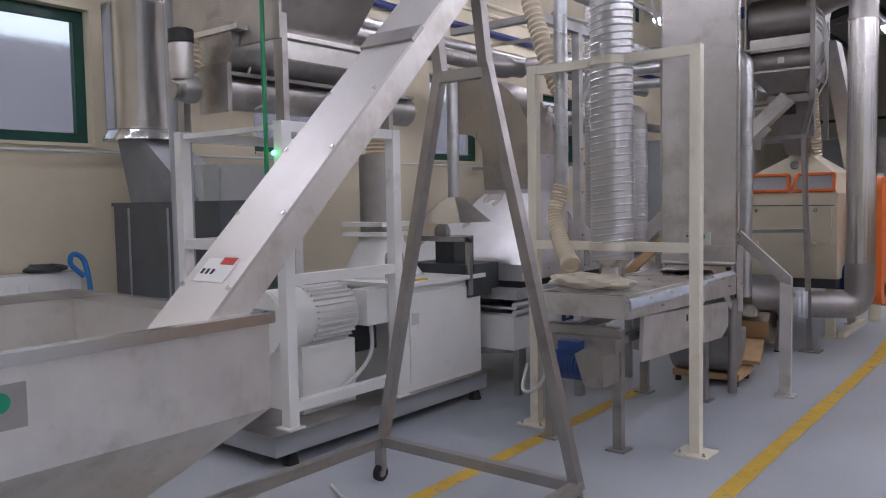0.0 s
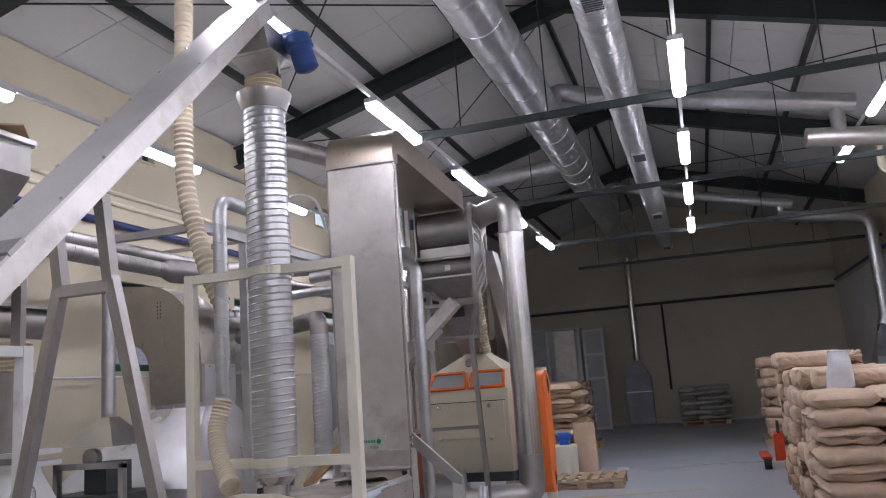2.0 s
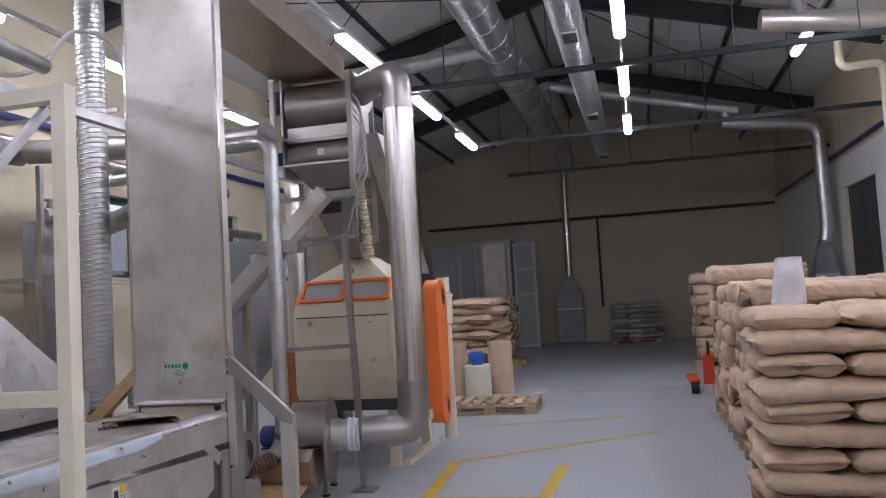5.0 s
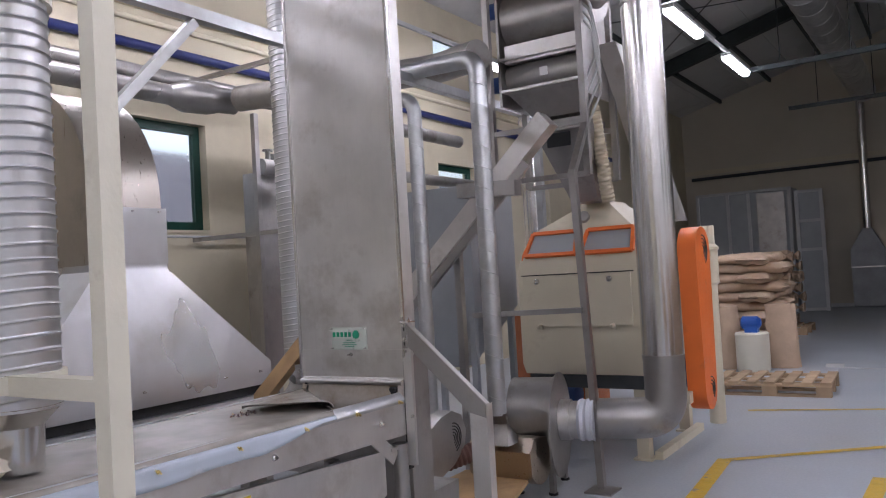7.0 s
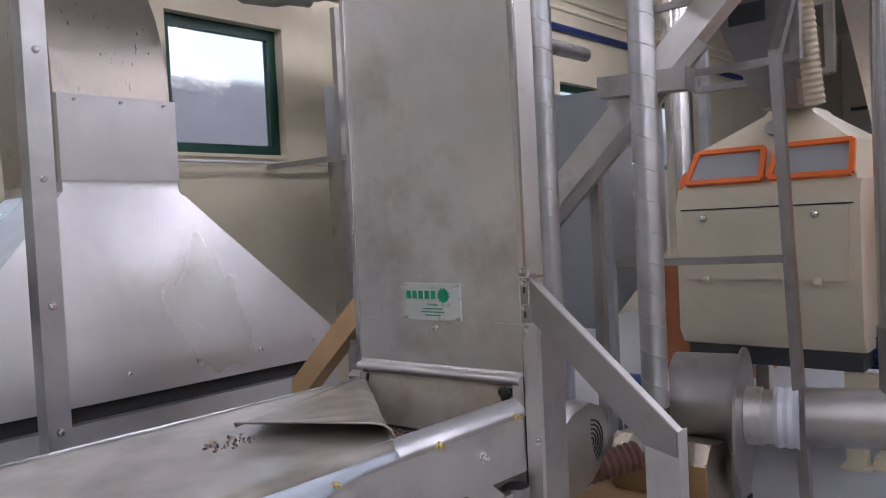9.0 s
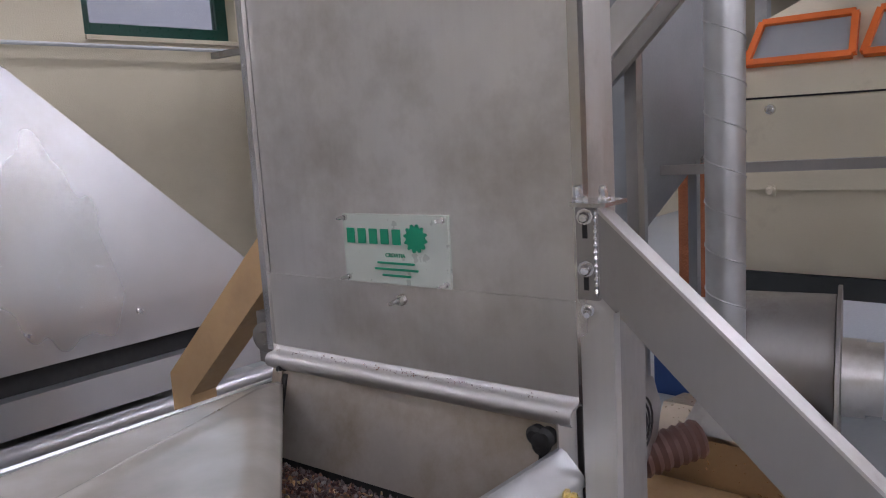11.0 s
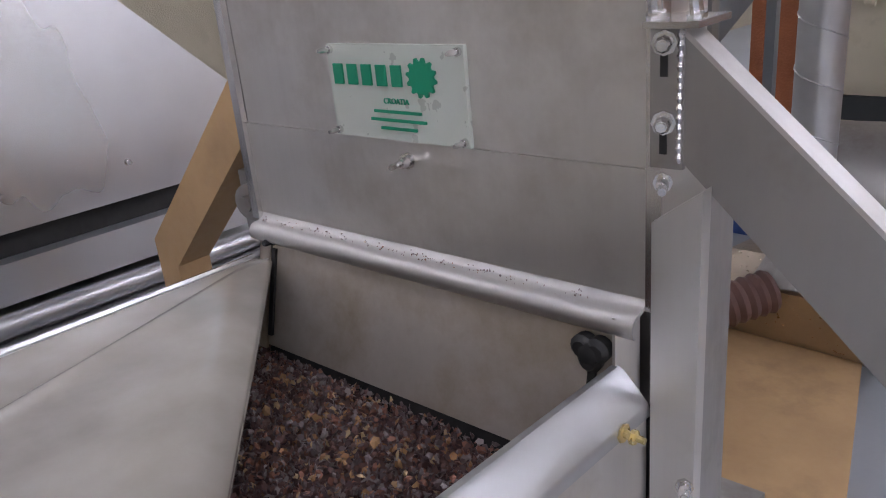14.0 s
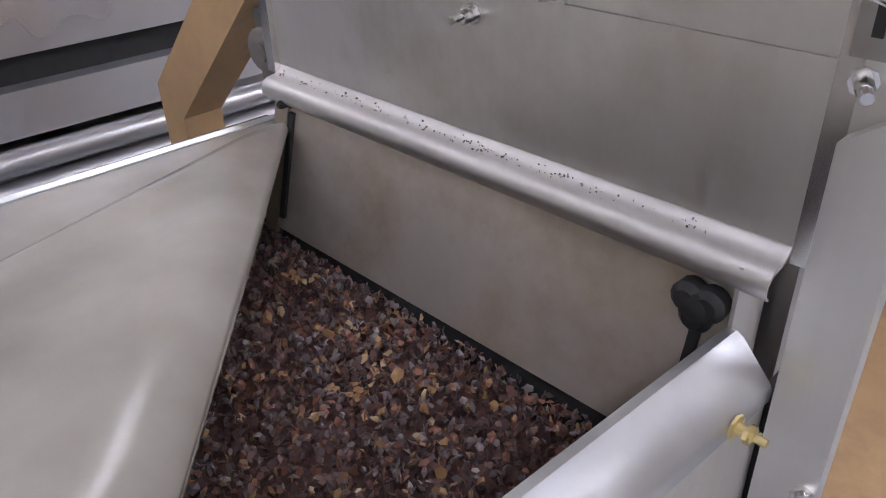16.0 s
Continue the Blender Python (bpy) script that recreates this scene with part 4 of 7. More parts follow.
# ---- spiral pipe above the tray ----
sp = thing("spiral_pipe", (-2.2, 4.47, 0.942), "shiny spiral-seamed galvanised down pipe", "pipe")
bm = bmesh.new()
ridged_duct(bm, -2.2, 4.47, 1.12, 3.38, 0.130, 0.043)
part("duct", bm, ALU, sp, smooth=80)
bm = bmesh.new()
turned(bm, (-2.2, 4.47, 0.942), (0, 0, 1), ((0, 0.075), (0.128, 0.08), (0.178, 0.125), (0.188, 0.132)), 28)
part("outlet_cone", bm, STEEL_BRIGHT, sp)
bm = bmesh.new()
turned(bm, (-2.2, 4.47, 3.36), (0, 0, 1), ((0, 0.138), (0.02, 0.145), (0.10, 0.175), (0.11, 0.175), (0.1101, 0.125)), 28)
part("top_collar", bm, STEEL_DULL, sp)
bm = bmesh.new()
sweep(bm, dense([Vector((-2.2, 4.47, 3.45)), Vector((-2.2, 4.47, 3.58))], 0.012), 0.105, 24, True, 0.014)
part("bellows", bm, HOSE, sp, "ribbed tan bellows")
bm = bmesh.new()
loft(bm, [circle_at((-2.2, 4.47, 3.58), (0, 0, 1), 0.115, 16), [(-2.2 + 0.16 * max(-1, min(1, 1.4 * math.sin(k * math.tau / 16))), 4.45 + 0.15 * max(-1, min(1, -1.4 * math.cos(k * math.tau / 16))), 3.70) for k in range(16)]])
part("inlet_funnel", bm, STEEL, sp)

# ---- slanting feed conveyor with its hopper and A-frame ----
fc = thing("inclined_conveyor", (-2.2, 2.9, 1.0), "slanting closed stainless steel feed conveyor", "conveyor")
cx0, cx1 = -2.29, -2.045
bm = bmesh.new()
prism(bm, [(1.42, 0.991), (4.27, 3.85), (4.36, 3.92), (4.30, 4.0), (4.16, 3.88), (1.30, 1.020)], "x", cx0, cx1)
bevel(bm, 0.006)
part("casing", bm, STEEL, fc)
bm = bmesh.new()
prism(bm, [(1.302, 1.022), (1.294, 1.032), (4.152, 3.892), (4.292, 4.012), (4.300, 4.002), (4.16, 3.882)], "x", cx0 - 0.012, cx1 + 0.012)
part("lid", bm, STEEL_SATIN, fc, "bolted flat steel lid")
for k in range(12):
    y = 1.5 + k * 0.23
    for x in (cx0 + 0.0, cx1 - 0.0):
        bm = bmesh.new()
        zc = 0.790 + (y - 1.054) * 1.0006
        turned(bm, (x, y, zc - 0.004), (0, -0.7, 0.72), ((0, 0.010), (0.012, 0.008)), 8)
        part("screw", bm, STEEL_BRIGHT, fc)
bm = bmesh.new()
for y in (2.42,):
    zc = 0.785 + (y - 1.054) * 1.0006
    beam(bm, (cx0 - 0.02, y, zc + 0.01), (cx1 + 0.02, y, zc + 0.01), 0.09, 0.02, (0, -0.7, 0.7))
part("joint_band", bm, STEEL_DULL, fc)
lab = beam_part("warning_label", (cx0 + 0.035, 1.545, 1.284), (cx0 + 0.195, 1.545, 1.284), 0.10, WHITE, fc, "white and red warning label", 0.003, 0, (0, -0.7, 0.72))
beam_part("red_bar", (cx0 + 0.115, 1.573, 1.312), (cx0 + 0.185, 1.573, 1.312), 0.03, RED, lab, h=0.005, bv=0, up=(0, -0.7, 0.72))
for k in range(3):
    beam_part("print_mark", (cx0 + 0.045 + k * 0.026, 1.540, 1.279), (cx0 + 0.059 + k * 0.026, 1.540, 1.279), 0.022, PRINT, lab, h=0.005, bv=0, up=(0, -0.7, 0.72))
bm = bmesh.new()
loft(bm, [[(cx0 - 0.04, 4.32, 3.69), (cx1 - 0.02, 4.32, 3.69), (cx1 - 0.02, 4.60, 3.68), (cx0 + 0.02, 4.60, 3.68)], [(cx0, 4.22, 3.86), (cx1, 4.22, 3.86), (cx1, 4.56, 3.84), (cx0, 4.56, 3.84)]])
part("outlet", bm, STEEL_DULL, fc)
dm = thing("drive_motor", (-2.0, 4.52, 3.6), "blue geared motor at the conveyor head", "motor")
bm = bmesh.new()
turned(bm, (-1.98, 4.52, 3.86), (0.25, 0.1, -1), ((0, 0.05), (0.02, 0.085), (0.10, 0.09), (0.11, 0.075), (0.24, 0.078), (0.26, 0.04)), 18)
part("casing", bm, BLUE, dm)
bm = bmesh.new()
turned(bm, (-2.06, 4.52, 3.82), (1, 0, 0), ((0, 0.07), (0.10, 0.07), (0.12, 0.05)), 16)
part("gearbox", bm, BLUE, dm)

hp = thing("feed_hopper", (-2.7, 1.0, 0), "open stainless steel feed hopper with a folded rim", "hopper")
HX0, HX1, HY0, HY1, HZ = -3.33, -2.025, 0.30, 1.64, 1.13
def open_box(bm, levels, t):
    """Walls of thickness t through rectangles (x0, x1, y0, y1, z), open above and below."""
    out = [rect(*l) for l in levels]
    inn = [rect(l[0] + t, l[1] - t, l[2] + t, l[3] - t, l[4]) for l in levels]
    rings = out + inn[::-1]
    rows = [[bm.verts.new(p) for p in r] for r in rings]
    rows.append(rows[0])
    for a, b in zip(rows, rows[1:]):
        for i in range(4):
            bm.faces.new((a[i], a[(i + 1) % 4], b[(i + 1) % 4], b[i]))


bm = bmesh.new()
open_box(bm, [(HX0 + 0.42, HX1 - 0.42, HY0 + 0.45, HY1 - 0.45, 0.42), (HX0 + 0.004, HX1 - 0.004, HY0 + 0.004, HY1 - 0.004, HZ - 0.30), (HX0 + 0.004, HX1 - 0.004, HY0 + 0.004, HY1 - 0.004, HZ - 0.01)], 0.006)
part("body", bm, STEEL, hp)
for a, b in (((HX0, HY0), (HX1, HY0)), ((HX0, HY1), (HX1, HY1)), ((HX0, HY0), (HX0, HY1)), ((HX1, HY0), (HX1, HY1))):
    beam_part("rim", (*a, HZ), (*b, HZ), 0.045, STEEL_BRIGHT, hp, h=0.034, bv=0.006)
pm = box_part("maker_plate", (HX1 - 0.003, HX1 + 0.004, 0.69, 0.866, 0.955, 1.068), STEEL_DULL, hp, "steel plate with a green mark")
bm = bmesh.new()
turned(bm, (HX1 + 0.004, 0.80, 1.025), (1, 0, 0), ((0, 0.026), (0.003, 0.026)), 20)
part("green_mark", bm, LOGO, pm)
for x in (HX0 + 0.52, HX1 - 0.52):
    for y in (HY0 + 0.52, HY1 - 0.52):
        beam_part("leg", (x, y, 0.0), (x, y, 0.62), 0.045, STEEL_DULL, hp)
box_part("screw_trough", (-2.85, -2.5, 0.75, 1.25, 0.30, 0.46), STEEL_DULL, hp, bv=0.02)

af = thing("a_frame_stand", (-2.25, 3.0, 0), "dull stainless A-frame stand on castors", "stand")
for sx, x0, x1 in ((-1, -2.85, -2.34), (1, -1.67, -2.08)):
    beam_part("leg", (x0, 3.04, 0.2), (x1, 2.96, 2.12), 0.05, STEEL_DULL, af, up=(0, 1, 0))
    beam_part("upper_leg", (x1, 2.96, 2.10), (x1 + sx * 0.0, 2.90, 2.46), 0.05, STEEL_DULL, af, up=(0, 1, 0))
    beam_part("side_rail", (x0, 3.04, 0.215), (x0, 1.9, 0.215), 0.05, STEEL_DULL, af)
    for y in (1.95, 3.02):
        bm = bmesh.new()
        cyl(bm, (x0 - 0.015, y, 0.045), (x0 + 0.015, y, 0.045), 0.045, 16)
        wheel = part("castor_wheel", bm, BLACK, af, "black rubber castor wheel")
        bm = bmesh.new()
        cyl(bm, (x0 - 0.019, y, 0.045), (x0 + 0.019, y, 0.045), 0.022, 12)
        part("hub", bm, STEEL_DULL, wheel)
        box_part("castor_fork", (x0 - 0.028, x0 + 0.028, y - 0.012, y + 0.02, 0.06, 0.19), STEEL_DULL, af)
beam_part("base_bar", (-2.85, 3.04, 0.215), (-1.67, 3.04, 0.215), 0.05, STEEL_DULL, af)
beam_part("top_bar", (-2.34, 2.96, 2.08), (-2.08, 2.96, 2.08), 0.05, STEEL_DULL, af)

# small steel pipe with hose beside the spiral pipe, and the tall hose
sm = thing("suction_pipe", (-2.6, 4.47, 1.0), "small spiral steel suction pipe ending in a beige hose", "pipe")
bm = bmesh.new()
pipe(bm, [(-2.6, 4.55, 1.55), (-2.6, 4.55, 2.86), (-2.6, 5.05, 2.86), (-2.75, 5.6, 2.9)], 0.045, 0.1)
helix(bm, (-2.6, 4.55, 1.56), (-2.6, 4.55, 2.72), 0.045, 0.12, 0.003, 18)
part("steel_pipe", bm, GALV, sm)
bm = bmesh.new()
sweep(bm, dense(rounded([(-2.60, 4.55, 1.58), (-2.63, 4.50, 1.38), (-2.54, 4.42, 1.22), (-2.40, 4.30, 1.09)], 0.14), 0.011), 0.052, 18, True, 0.005)
part("hose", bm, HOSE, sm, "ribbed beige hose")
bm = bmesh.new()
turned(bm, (-2.42, 4.32, 1.105), (0.62, -0.6, -0.5), ((0, 0.056), (0.01, 0.062), (0.05, 0.062), (0.052, 0.048), (0.02, 0.046)), 20)
part("hose_clamp", bm, HOSE, sm)
bm = bmesh.new()
sweep(bm, dense(rounded([(-2.95, 4.75, 5.6), (-2.98, 4.72, 4.0), (-2.96, 4.68, 3.0), (-2.74, 4.6, 2.45), (-2.62, 4.58, 2.2)], 0.35, 12), 0.018), 0.058, 18, True, 0.009)
solo("ribbed_hose", bm, HOSE, "beige ribbed suction hose hanging from the roof", "hose", (-2.95, 4.75, 2.2))
# cloth bundle on the tray end
bm = bmesh.new()
bmesh.ops.create_uvsphere(bm, u_segments=36, v_segments=18, radius=1)
for v in bm.verts:
    n = noise.noise(v.co * 2.2) * 0.28 + noise.noise(v.co * 5) * 0.1
    v.co = Vector((v.co.x * 0.27, v.co.y * 0.09, max(v.co.z, -0.6) * 0.055)) * (1 + n)
    v.co += Vector((-2.27, 4.3, 0.985))
solo("cloth", bm, CLOTH, "crumpled white cloth tied on the tray end", "cloth", (-2.27, 4.3, 0.95))

# ---- cream huller with orange windows ----
hu = thing("huller", (-2.25, 9.3, 0), "cream painted huller with two orange-framed windows", "machine")
MX0, MX1, MY0, MY1 = -2.76, -1.80, 8.7, 9.95
bm = bmesh.new()
prism(bm, [(MY0 + 0.05, 0.62), (MY0, 0.70), (MY0, 1.40), (MY0 + 0.05, 1.50), (MY1 - 0.05, 1.50), (MY1, 1.40), (MY1, 0.62)], "x", MX0, MX1)
bevel(bm, 0.02, 2)
part("body", bm, CREAM, hu)
bm = bmesh.new()
loft(bm, [rect(MX0 + 0.02, MX1 - 0.02, MY0 + 0.05, MY1 - 0.05, 1.495), rect(MX0 + 0.10, MX1 - 0.08, MY0 + 0.16, MY1 - 0.2, 1.72), rect(-2.38, -2.12, MY0 + 0.40, MY1 - 0.45, 1.90), rect(-2.36, -2.14, MY0 + 0.42, MY1 - 0.47, 1.93)])
bevel(bm, 0.012)
part("hood", bm, CREAM, hu)
# windows on the sloping front
for xa, xb in ((MX0 + 0.05, -2.29), (-2.25, MX1 - 0.045)):
    ya, za, yb, zb = MY0 + 0.055, 1.53, MY0 + 0.145, 1.70
    ins = 0.035
    for p, q in (((xa, ya, za), (xb, ya, za)), ((xa + 0.04, yb, zb), (xb - 0.01, yb, zb)), ((xa, ya, za), (xa + 0.04, yb, zb)), ((xb, ya, za), (xb - 0.01, yb, zb))):
        beam_part("orange_frame", (p[0], p[1] - 0.01, p[2]), (q[0], q[1] - 0.01, q[2]), 0.027, ORANGE, hu, h=0.03, up=(0, -0.9, 0.45))
    bm = bmesh.new()
    vs = [bm.verts.new(v) for v in ((xa, ya - 0.004, za), (xb, ya - 0.004, za), (xb - 0.01, yb - 0.004, zb), (xa + 0.04, yb - 0.004, zb))]
    bm.faces.new(vs)
    r = bmesh.ops.extrude_face_region(bm, geom=bm.faces[:])
    bmesh.ops.translate(bm, verts=[v for v in r["geom"] if isinstance(v, bmesh.types.BMVert)], vec=(0, 0.006, -0.003))
    part("pane", bm, GREY_PAINT, hu, "dusty grey window pane")
# front door panel with latches
bm = bmesh.new()
bx(bm, MX0 + 0.05, MX1 - 0.05, MY0 - 0.022, MY0 + 0.01, 0.99, 1.37)
bevel(bm, 0.014, 2)
dp = part("door", bm, CREAM, hu, "cream front flap")
for x in (MX0 + 0.18, MX1 - 0.2):
    bm = bmesh.new()
    turned(bm, (x, MY0 - 0.022, 1.33), (0, -1, 0), ((0, 0.012), (0.015, 0.012), (0.018, 0.022), (0.034, 0.02), (0.04, 0.01)), 14)
    part("knob", bm, STEEL_BRIGHT, dp)
    bm = bmesh.new()
    turned(bm, (x, MY0 - 0.02, 0.985), (0, -1, 0), ((0, 0.02), (0.02, 0.022), (0.03, 0.012)), 12)
    part("hinge", bm, CREAM, dp)
    beam_part("hinge_strap", (x, MY0 - 0.02, 0.96), (x, MY0 - 0.02, 1.01), 0.03, CREAM, dp, h=0.02)
box_part("shadow_gap", (MX0 + 0.03, MX1 - 0.03, MY0 - 0.004, MY0 + 0.002, 1.375, 1.383), BLACK, hu)
bm = bmesh.new()
turned(bm, (-2.26, MY0 + 0.20, 1.80), (0, -1, 0.5), ((0, 0.045), (0.03, 0.045), (0.032, 0.03)), 16)
part("gauge", bm, STEEL_DULL, hu)
# dark underframe and legs
box_part("underframe", (MX0 + 0.03, MX1 - 0.02, MY0 + 0.05, MY1 - 0.02, 0.52, 0.615), DARK, hu, bv=0.01)
for x in (MX0 + 0.05, MX1 - 0.08):
    for y in (MY0 + 0.15, MY1 - 0.06):
        beam_part("leg", (x, y, 0.015), (x, y, 0.53), 0.09, CREAM, hu)
        box_part("foot_plate", (x - 0.07, x + 0.07, y - 0.07, y + 0.07, 0, 0.015), CREAM, hu)
beam_part("base_rail", (MX0 + 0.05, MY0 + 0.15, 0.25), (MX1 - 0.08, MY0 + 0.15, 0.25), 0.07, CREAM, hu)
beam_part("base_rail", (MX1 - 0.08, MY0 + 0.15, 0.46), (MX1 + 0.28, MY0 + 0.15, 0.46), 0.08, CREAM, hu)
beam_part("base_rail", (MX1 + 0.02, MY0 + 0.15, 0.03), (MX1 + 0.02, MY1, 0.03), 0.06, CREAM, hu)
# belt guard
bm = bmesh.new()
gy, gr = 9.06, 0.17
prof = [(gy + gr * 1.12 * math.cos(a), 1.50 + gr * math.sin(a)) for a in [radians(k * 15) for k in range(13)]] + [(gy + gr * 0.9 * math.cos(a), 0.50 + gr * 0.9 * math.sin(a)) for a in [radians(180 + k * 15) for k in range(13)]]
prism(bm, prof, "x", -1.56, -1.43)
bevel(bm, 0.012, 2)
bg = part("belt_guard", bm, ORANGE, hu, "tall orange belt guard")
for c, n in (((-1.428, gy, 1.50), 4), ((-1.428, gy, 0.50), 3)):
    for k in range(n):
        bm = bmesh.new()
        r0 = 0.03 + k * 0.026
        pts = [Vector(c) + Vector((0, r0 * math.cos(a), r0 * math.sin(a))) for a in [radians(-60 + j * 20) for j in range(9)]]
        sweep(bm, pts, 0.004, 6)
        part("vent_slot", bm, DARK, bg)
for x in (MX0 - 0.10,):
    bm = bmesh.new()
    cyl(bm, (x - 0.04, 9.2, 1.46), (x + 0.08, 9.2, 1.46), 0.16, 24)
    part("pulley_guard", bm, ORANGE, hu, "round orange pulley guard")
    for k, z in enumerate((1.36, 1.22, 1.1, 0.95, 0.8)):
        bm = bmesh.new()
        cyl(bm, (MX0 - 0.05, 8.95 + 0.05 * k, z), (MX0 + 0.02, 8.95 + 0.05 * k, z), 0.05 + 0.01 * (k % 2), 14)
        part("bearing", bm, CREAM if k % 2 else STEEL_DULL, hu)
mm = thing("huller_motor", (-1.7, 9.0, 0.5), "blue electric motor on the huller base rail", "motor")
bm = bmesh.new()
turned(bm, (-2.02, 9.05, 0.62), (1, 0, 0), ((0, 0.06), (0.02, 0.115), (0.08, 0.12), (0.42, 0.12), (0.44, 0.1)), 22)
part("casing", bm, BLUE, mm)
for k in range(16):
    a = k * math.tau / 16
    beam_part("fin", (-1.93, 9.05 + 0.12 * math.cos(a), 0.62 + 0.12 * math.sin(a)), (-1.62, 9.05 + 0.12 * math.cos(a), 0.62 + 0.12 * math.sin(a)), 0.008, BLUE, mm, h=0.03, bv=0, up=(0, math.cos(a), math.sin(a)))

# ---- feed drum, chutes and frame above the huller ----
dr = thing("aspiration_drum", (-2.25, 8.5, 2.0), "brown-tinted stainless drum and chute above the huller", "machine")
bm = bmesh.new()
turned(bm, (-2.57, 8.5, 3.27), (1, 0, 0), ((0, 0.20), (0.002, 0.215), (0.62, 0.215), (0.622, 0.20)), 32)
part("drum", bm, STEEL_DULL, dr)
for x in (-2.60, -1.955):
    bm = bmesh.new()
    bx(bm, x, x + 0.02, 8.28, 8.72, 2.62, 3.52)
    part("side_plate", bm, STEEL_DULL, dr)
box_part("box_upper", (-2.55, -1.98, 8.3, 8.7, 2.93, 3.06), STEEL, dr, bv=0.01)
bm = bmesh.new()
turned(bm, (-2.56, 8.42, 2.83), (1, 0, 0), ((0, 0.1), (0.002, 0.115), (0.6, 0.115), (0.602, 0.1)), 26)
part("roller_drum", bm, STEEL_DULL, dr)
box_part("sticker", (-2.28, -2.22, 8.302, 8.306, 2.80, 2.86), WHITE, dr)
for z in (2.72, 2.95):
    box_part("flange", (-2.58, -1.95, 8.27, 8.73, z, z + 0.018), STEEL, dr, bv=0.003)
bm = bmesh.new()
loft(bm, [rect(-2.55, -1.98, 8.3, 8.7, 2.72), rect(-2.40, -2.05, 8.42, 8.7, 2.52)])
part("funnel", bm, STEEL_DULL, dr)
bm = bmesh.new()
loft(bm, [rect(-2.42, -2.03, 8.45, 8.85, 2.50), rect(-2.42, -2.03, 8.45, 8.85, 2.42), rect(-2.33, -2.12, 8.85, 9.15, 1.92)])
part("chute", bm, STEEL_DULL, dr)
box_part("sight_window", (-2.32, -2.14, 8.44, 8.452, 2.30, 2.40), DARK, dr)
bm = bmesh.new()
loft(bm, [rect(-1.94, -1.80, 8.55, 8.8, 3.0), rect(-1.88, -1.70, 9.4, 9.7, 1.75)])
part("side_chute", bm, STEEL, dr)
bm = bmesh.new()
sweep(bm, dense([Vector((-2.05, 8.62, 2.75)), Vector((-2.03, 8.70, 2.35)), Vector((-2.02, 8.8, 1.9))], 0.016), 0.045, 16, True, 0.008)
part("flexible_hose", bm, HOSE, dr, "beige ribbed hose")
for x, y in ((-2.66, 8.25), (-1.94, 8.25), (-2.66, 8.8), (-1.94, 8.8)):
    beam_part("post", (x, y, 2.05), (x, y, 3.5), 0.045, STEEL_DULL, dr, up=(0, 1, 0))
for z in (2.06, 2.42):
    beam_part("cross_bar", (-2.66, 8.25, z), (-1.94, 8.25, z), 0.035, STEEL_DULL, dr)
    beam_part("cross_bar", (-2.66, 8.8, z), (-1.94, 8.8, z), 0.035, STEEL_DULL, dr)
beam_part("knee", (-1.94, 8.25, 2.40), (-1.97, 8.05, 2.05), 0.045, STEEL_DULL, dr, up=(0, 1, 0))
beam_part("front_post", (-1.88, 8.0, 0.01), (-1.97, 8.05, 2.07), 0.045, STEEL_DULL, dr, up=(0, 1, 0))
box_part("foot_plate", (-1.95, -1.77, 7.87, 8.05, 0, 0.012), STEEL_DULL, dr)
beam_part("front_rail", (-1.93, 7.98, 1.15), (-2.75, 7.98, 1.13), 0.035, STEEL_DULL, dr)
for z in (3.38, 2.82):
    bm = bmesh.new()
    turned(bm, (-2.62, 8.42, z), (-1, 0, 0), ((0, 0.05), (0.02, 0.06), (0.10, 0.06), (0.12, 0.04)), 14)
    part("small_motor", bm, BLUE, dr, "small dark blue motor")
for k in range(4):
    pipe_part("cable", [(-1.93, 8.3, 3.3 - 0.06 * k), (-1.84, 8.22, 3.2 - 0.06 * k), (-1.80, 8.24, 2.9 - 0.1 * k), (-1.93, 8.28, 2.7 - 0.1 * k)], 0.009, CABLE, dr, "", 0.06, 8)

# big extraction pipe with its fan
bp = thing("extraction_pipe", (-1.5, 8.2, 0.4), "large polished stainless extraction pipe with elbows", "pipe")
PX, PY = -1.50, 8.22
bm = bmesh.new()
cyl(bm, (PX, PY, 0.82), (PX, PY, 3.12), 0.128, 36)
part("riser", bm, STEEL_BRIGHT, bp, "polished vertical riser")
bm = bmesh.new()
pipe(bm, [(-1.90, 8.06, 0.44), (-1.78, 8.10, 0.44), (PX, PY, 0.44), (PX, PY, 0.84)], 0.130, 0.36, 32, 12)
part("lower_elbow", bm, STEEL_DULL, bp)
bm = bmesh.new()
pipe(bm, [(PX, PY, 3.10), (PX, PY, 3.40), (-1.80, 8.42, 3.40), (-1.94, 8.5, 3.36)], 0.125, 0.28, 32, 12)
part("upper_elbow", bm, STEEL_DULL, bp)
for z in (0.83, 3.11):
    bm = bmesh.new()
    turned(bm, (PX, PY, z - 0.012), (0, 0, 1), ((0, 0.134), (0.024, 0.134)), 32)
    part("clamp_ring", bm, STEEL_DULL, bp)
bm = bmesh.new()
turned(bm, (-1.92, 8.46, 3.33), (-1, 0.3, 0), ((0, 0.19), (0.05, 0.19)), 28)
part("inlet_flange", bm, STEEL_DULL, bp)
fn = thing("centrifugal_fan", (-2.15, 7.95, 0), "round stainless steel centrifugal fan on the floor", "fan")
fd = Vector((0.97, 0.22, 0)).normalized()
fcn = Vector((-2.10, 7.97, 0.44))
bm = bmesh.new()
turned(bm, fcn - fd * 0.33 + Vector((0, 0, 0.05)), fd, ((0, 0.20), (0.002, 0.225), (0.29, 0.225), (0.292, 0.2)), 36)
part("casing", bm, STEEL_DULL, fn)
bm = bmesh.new()
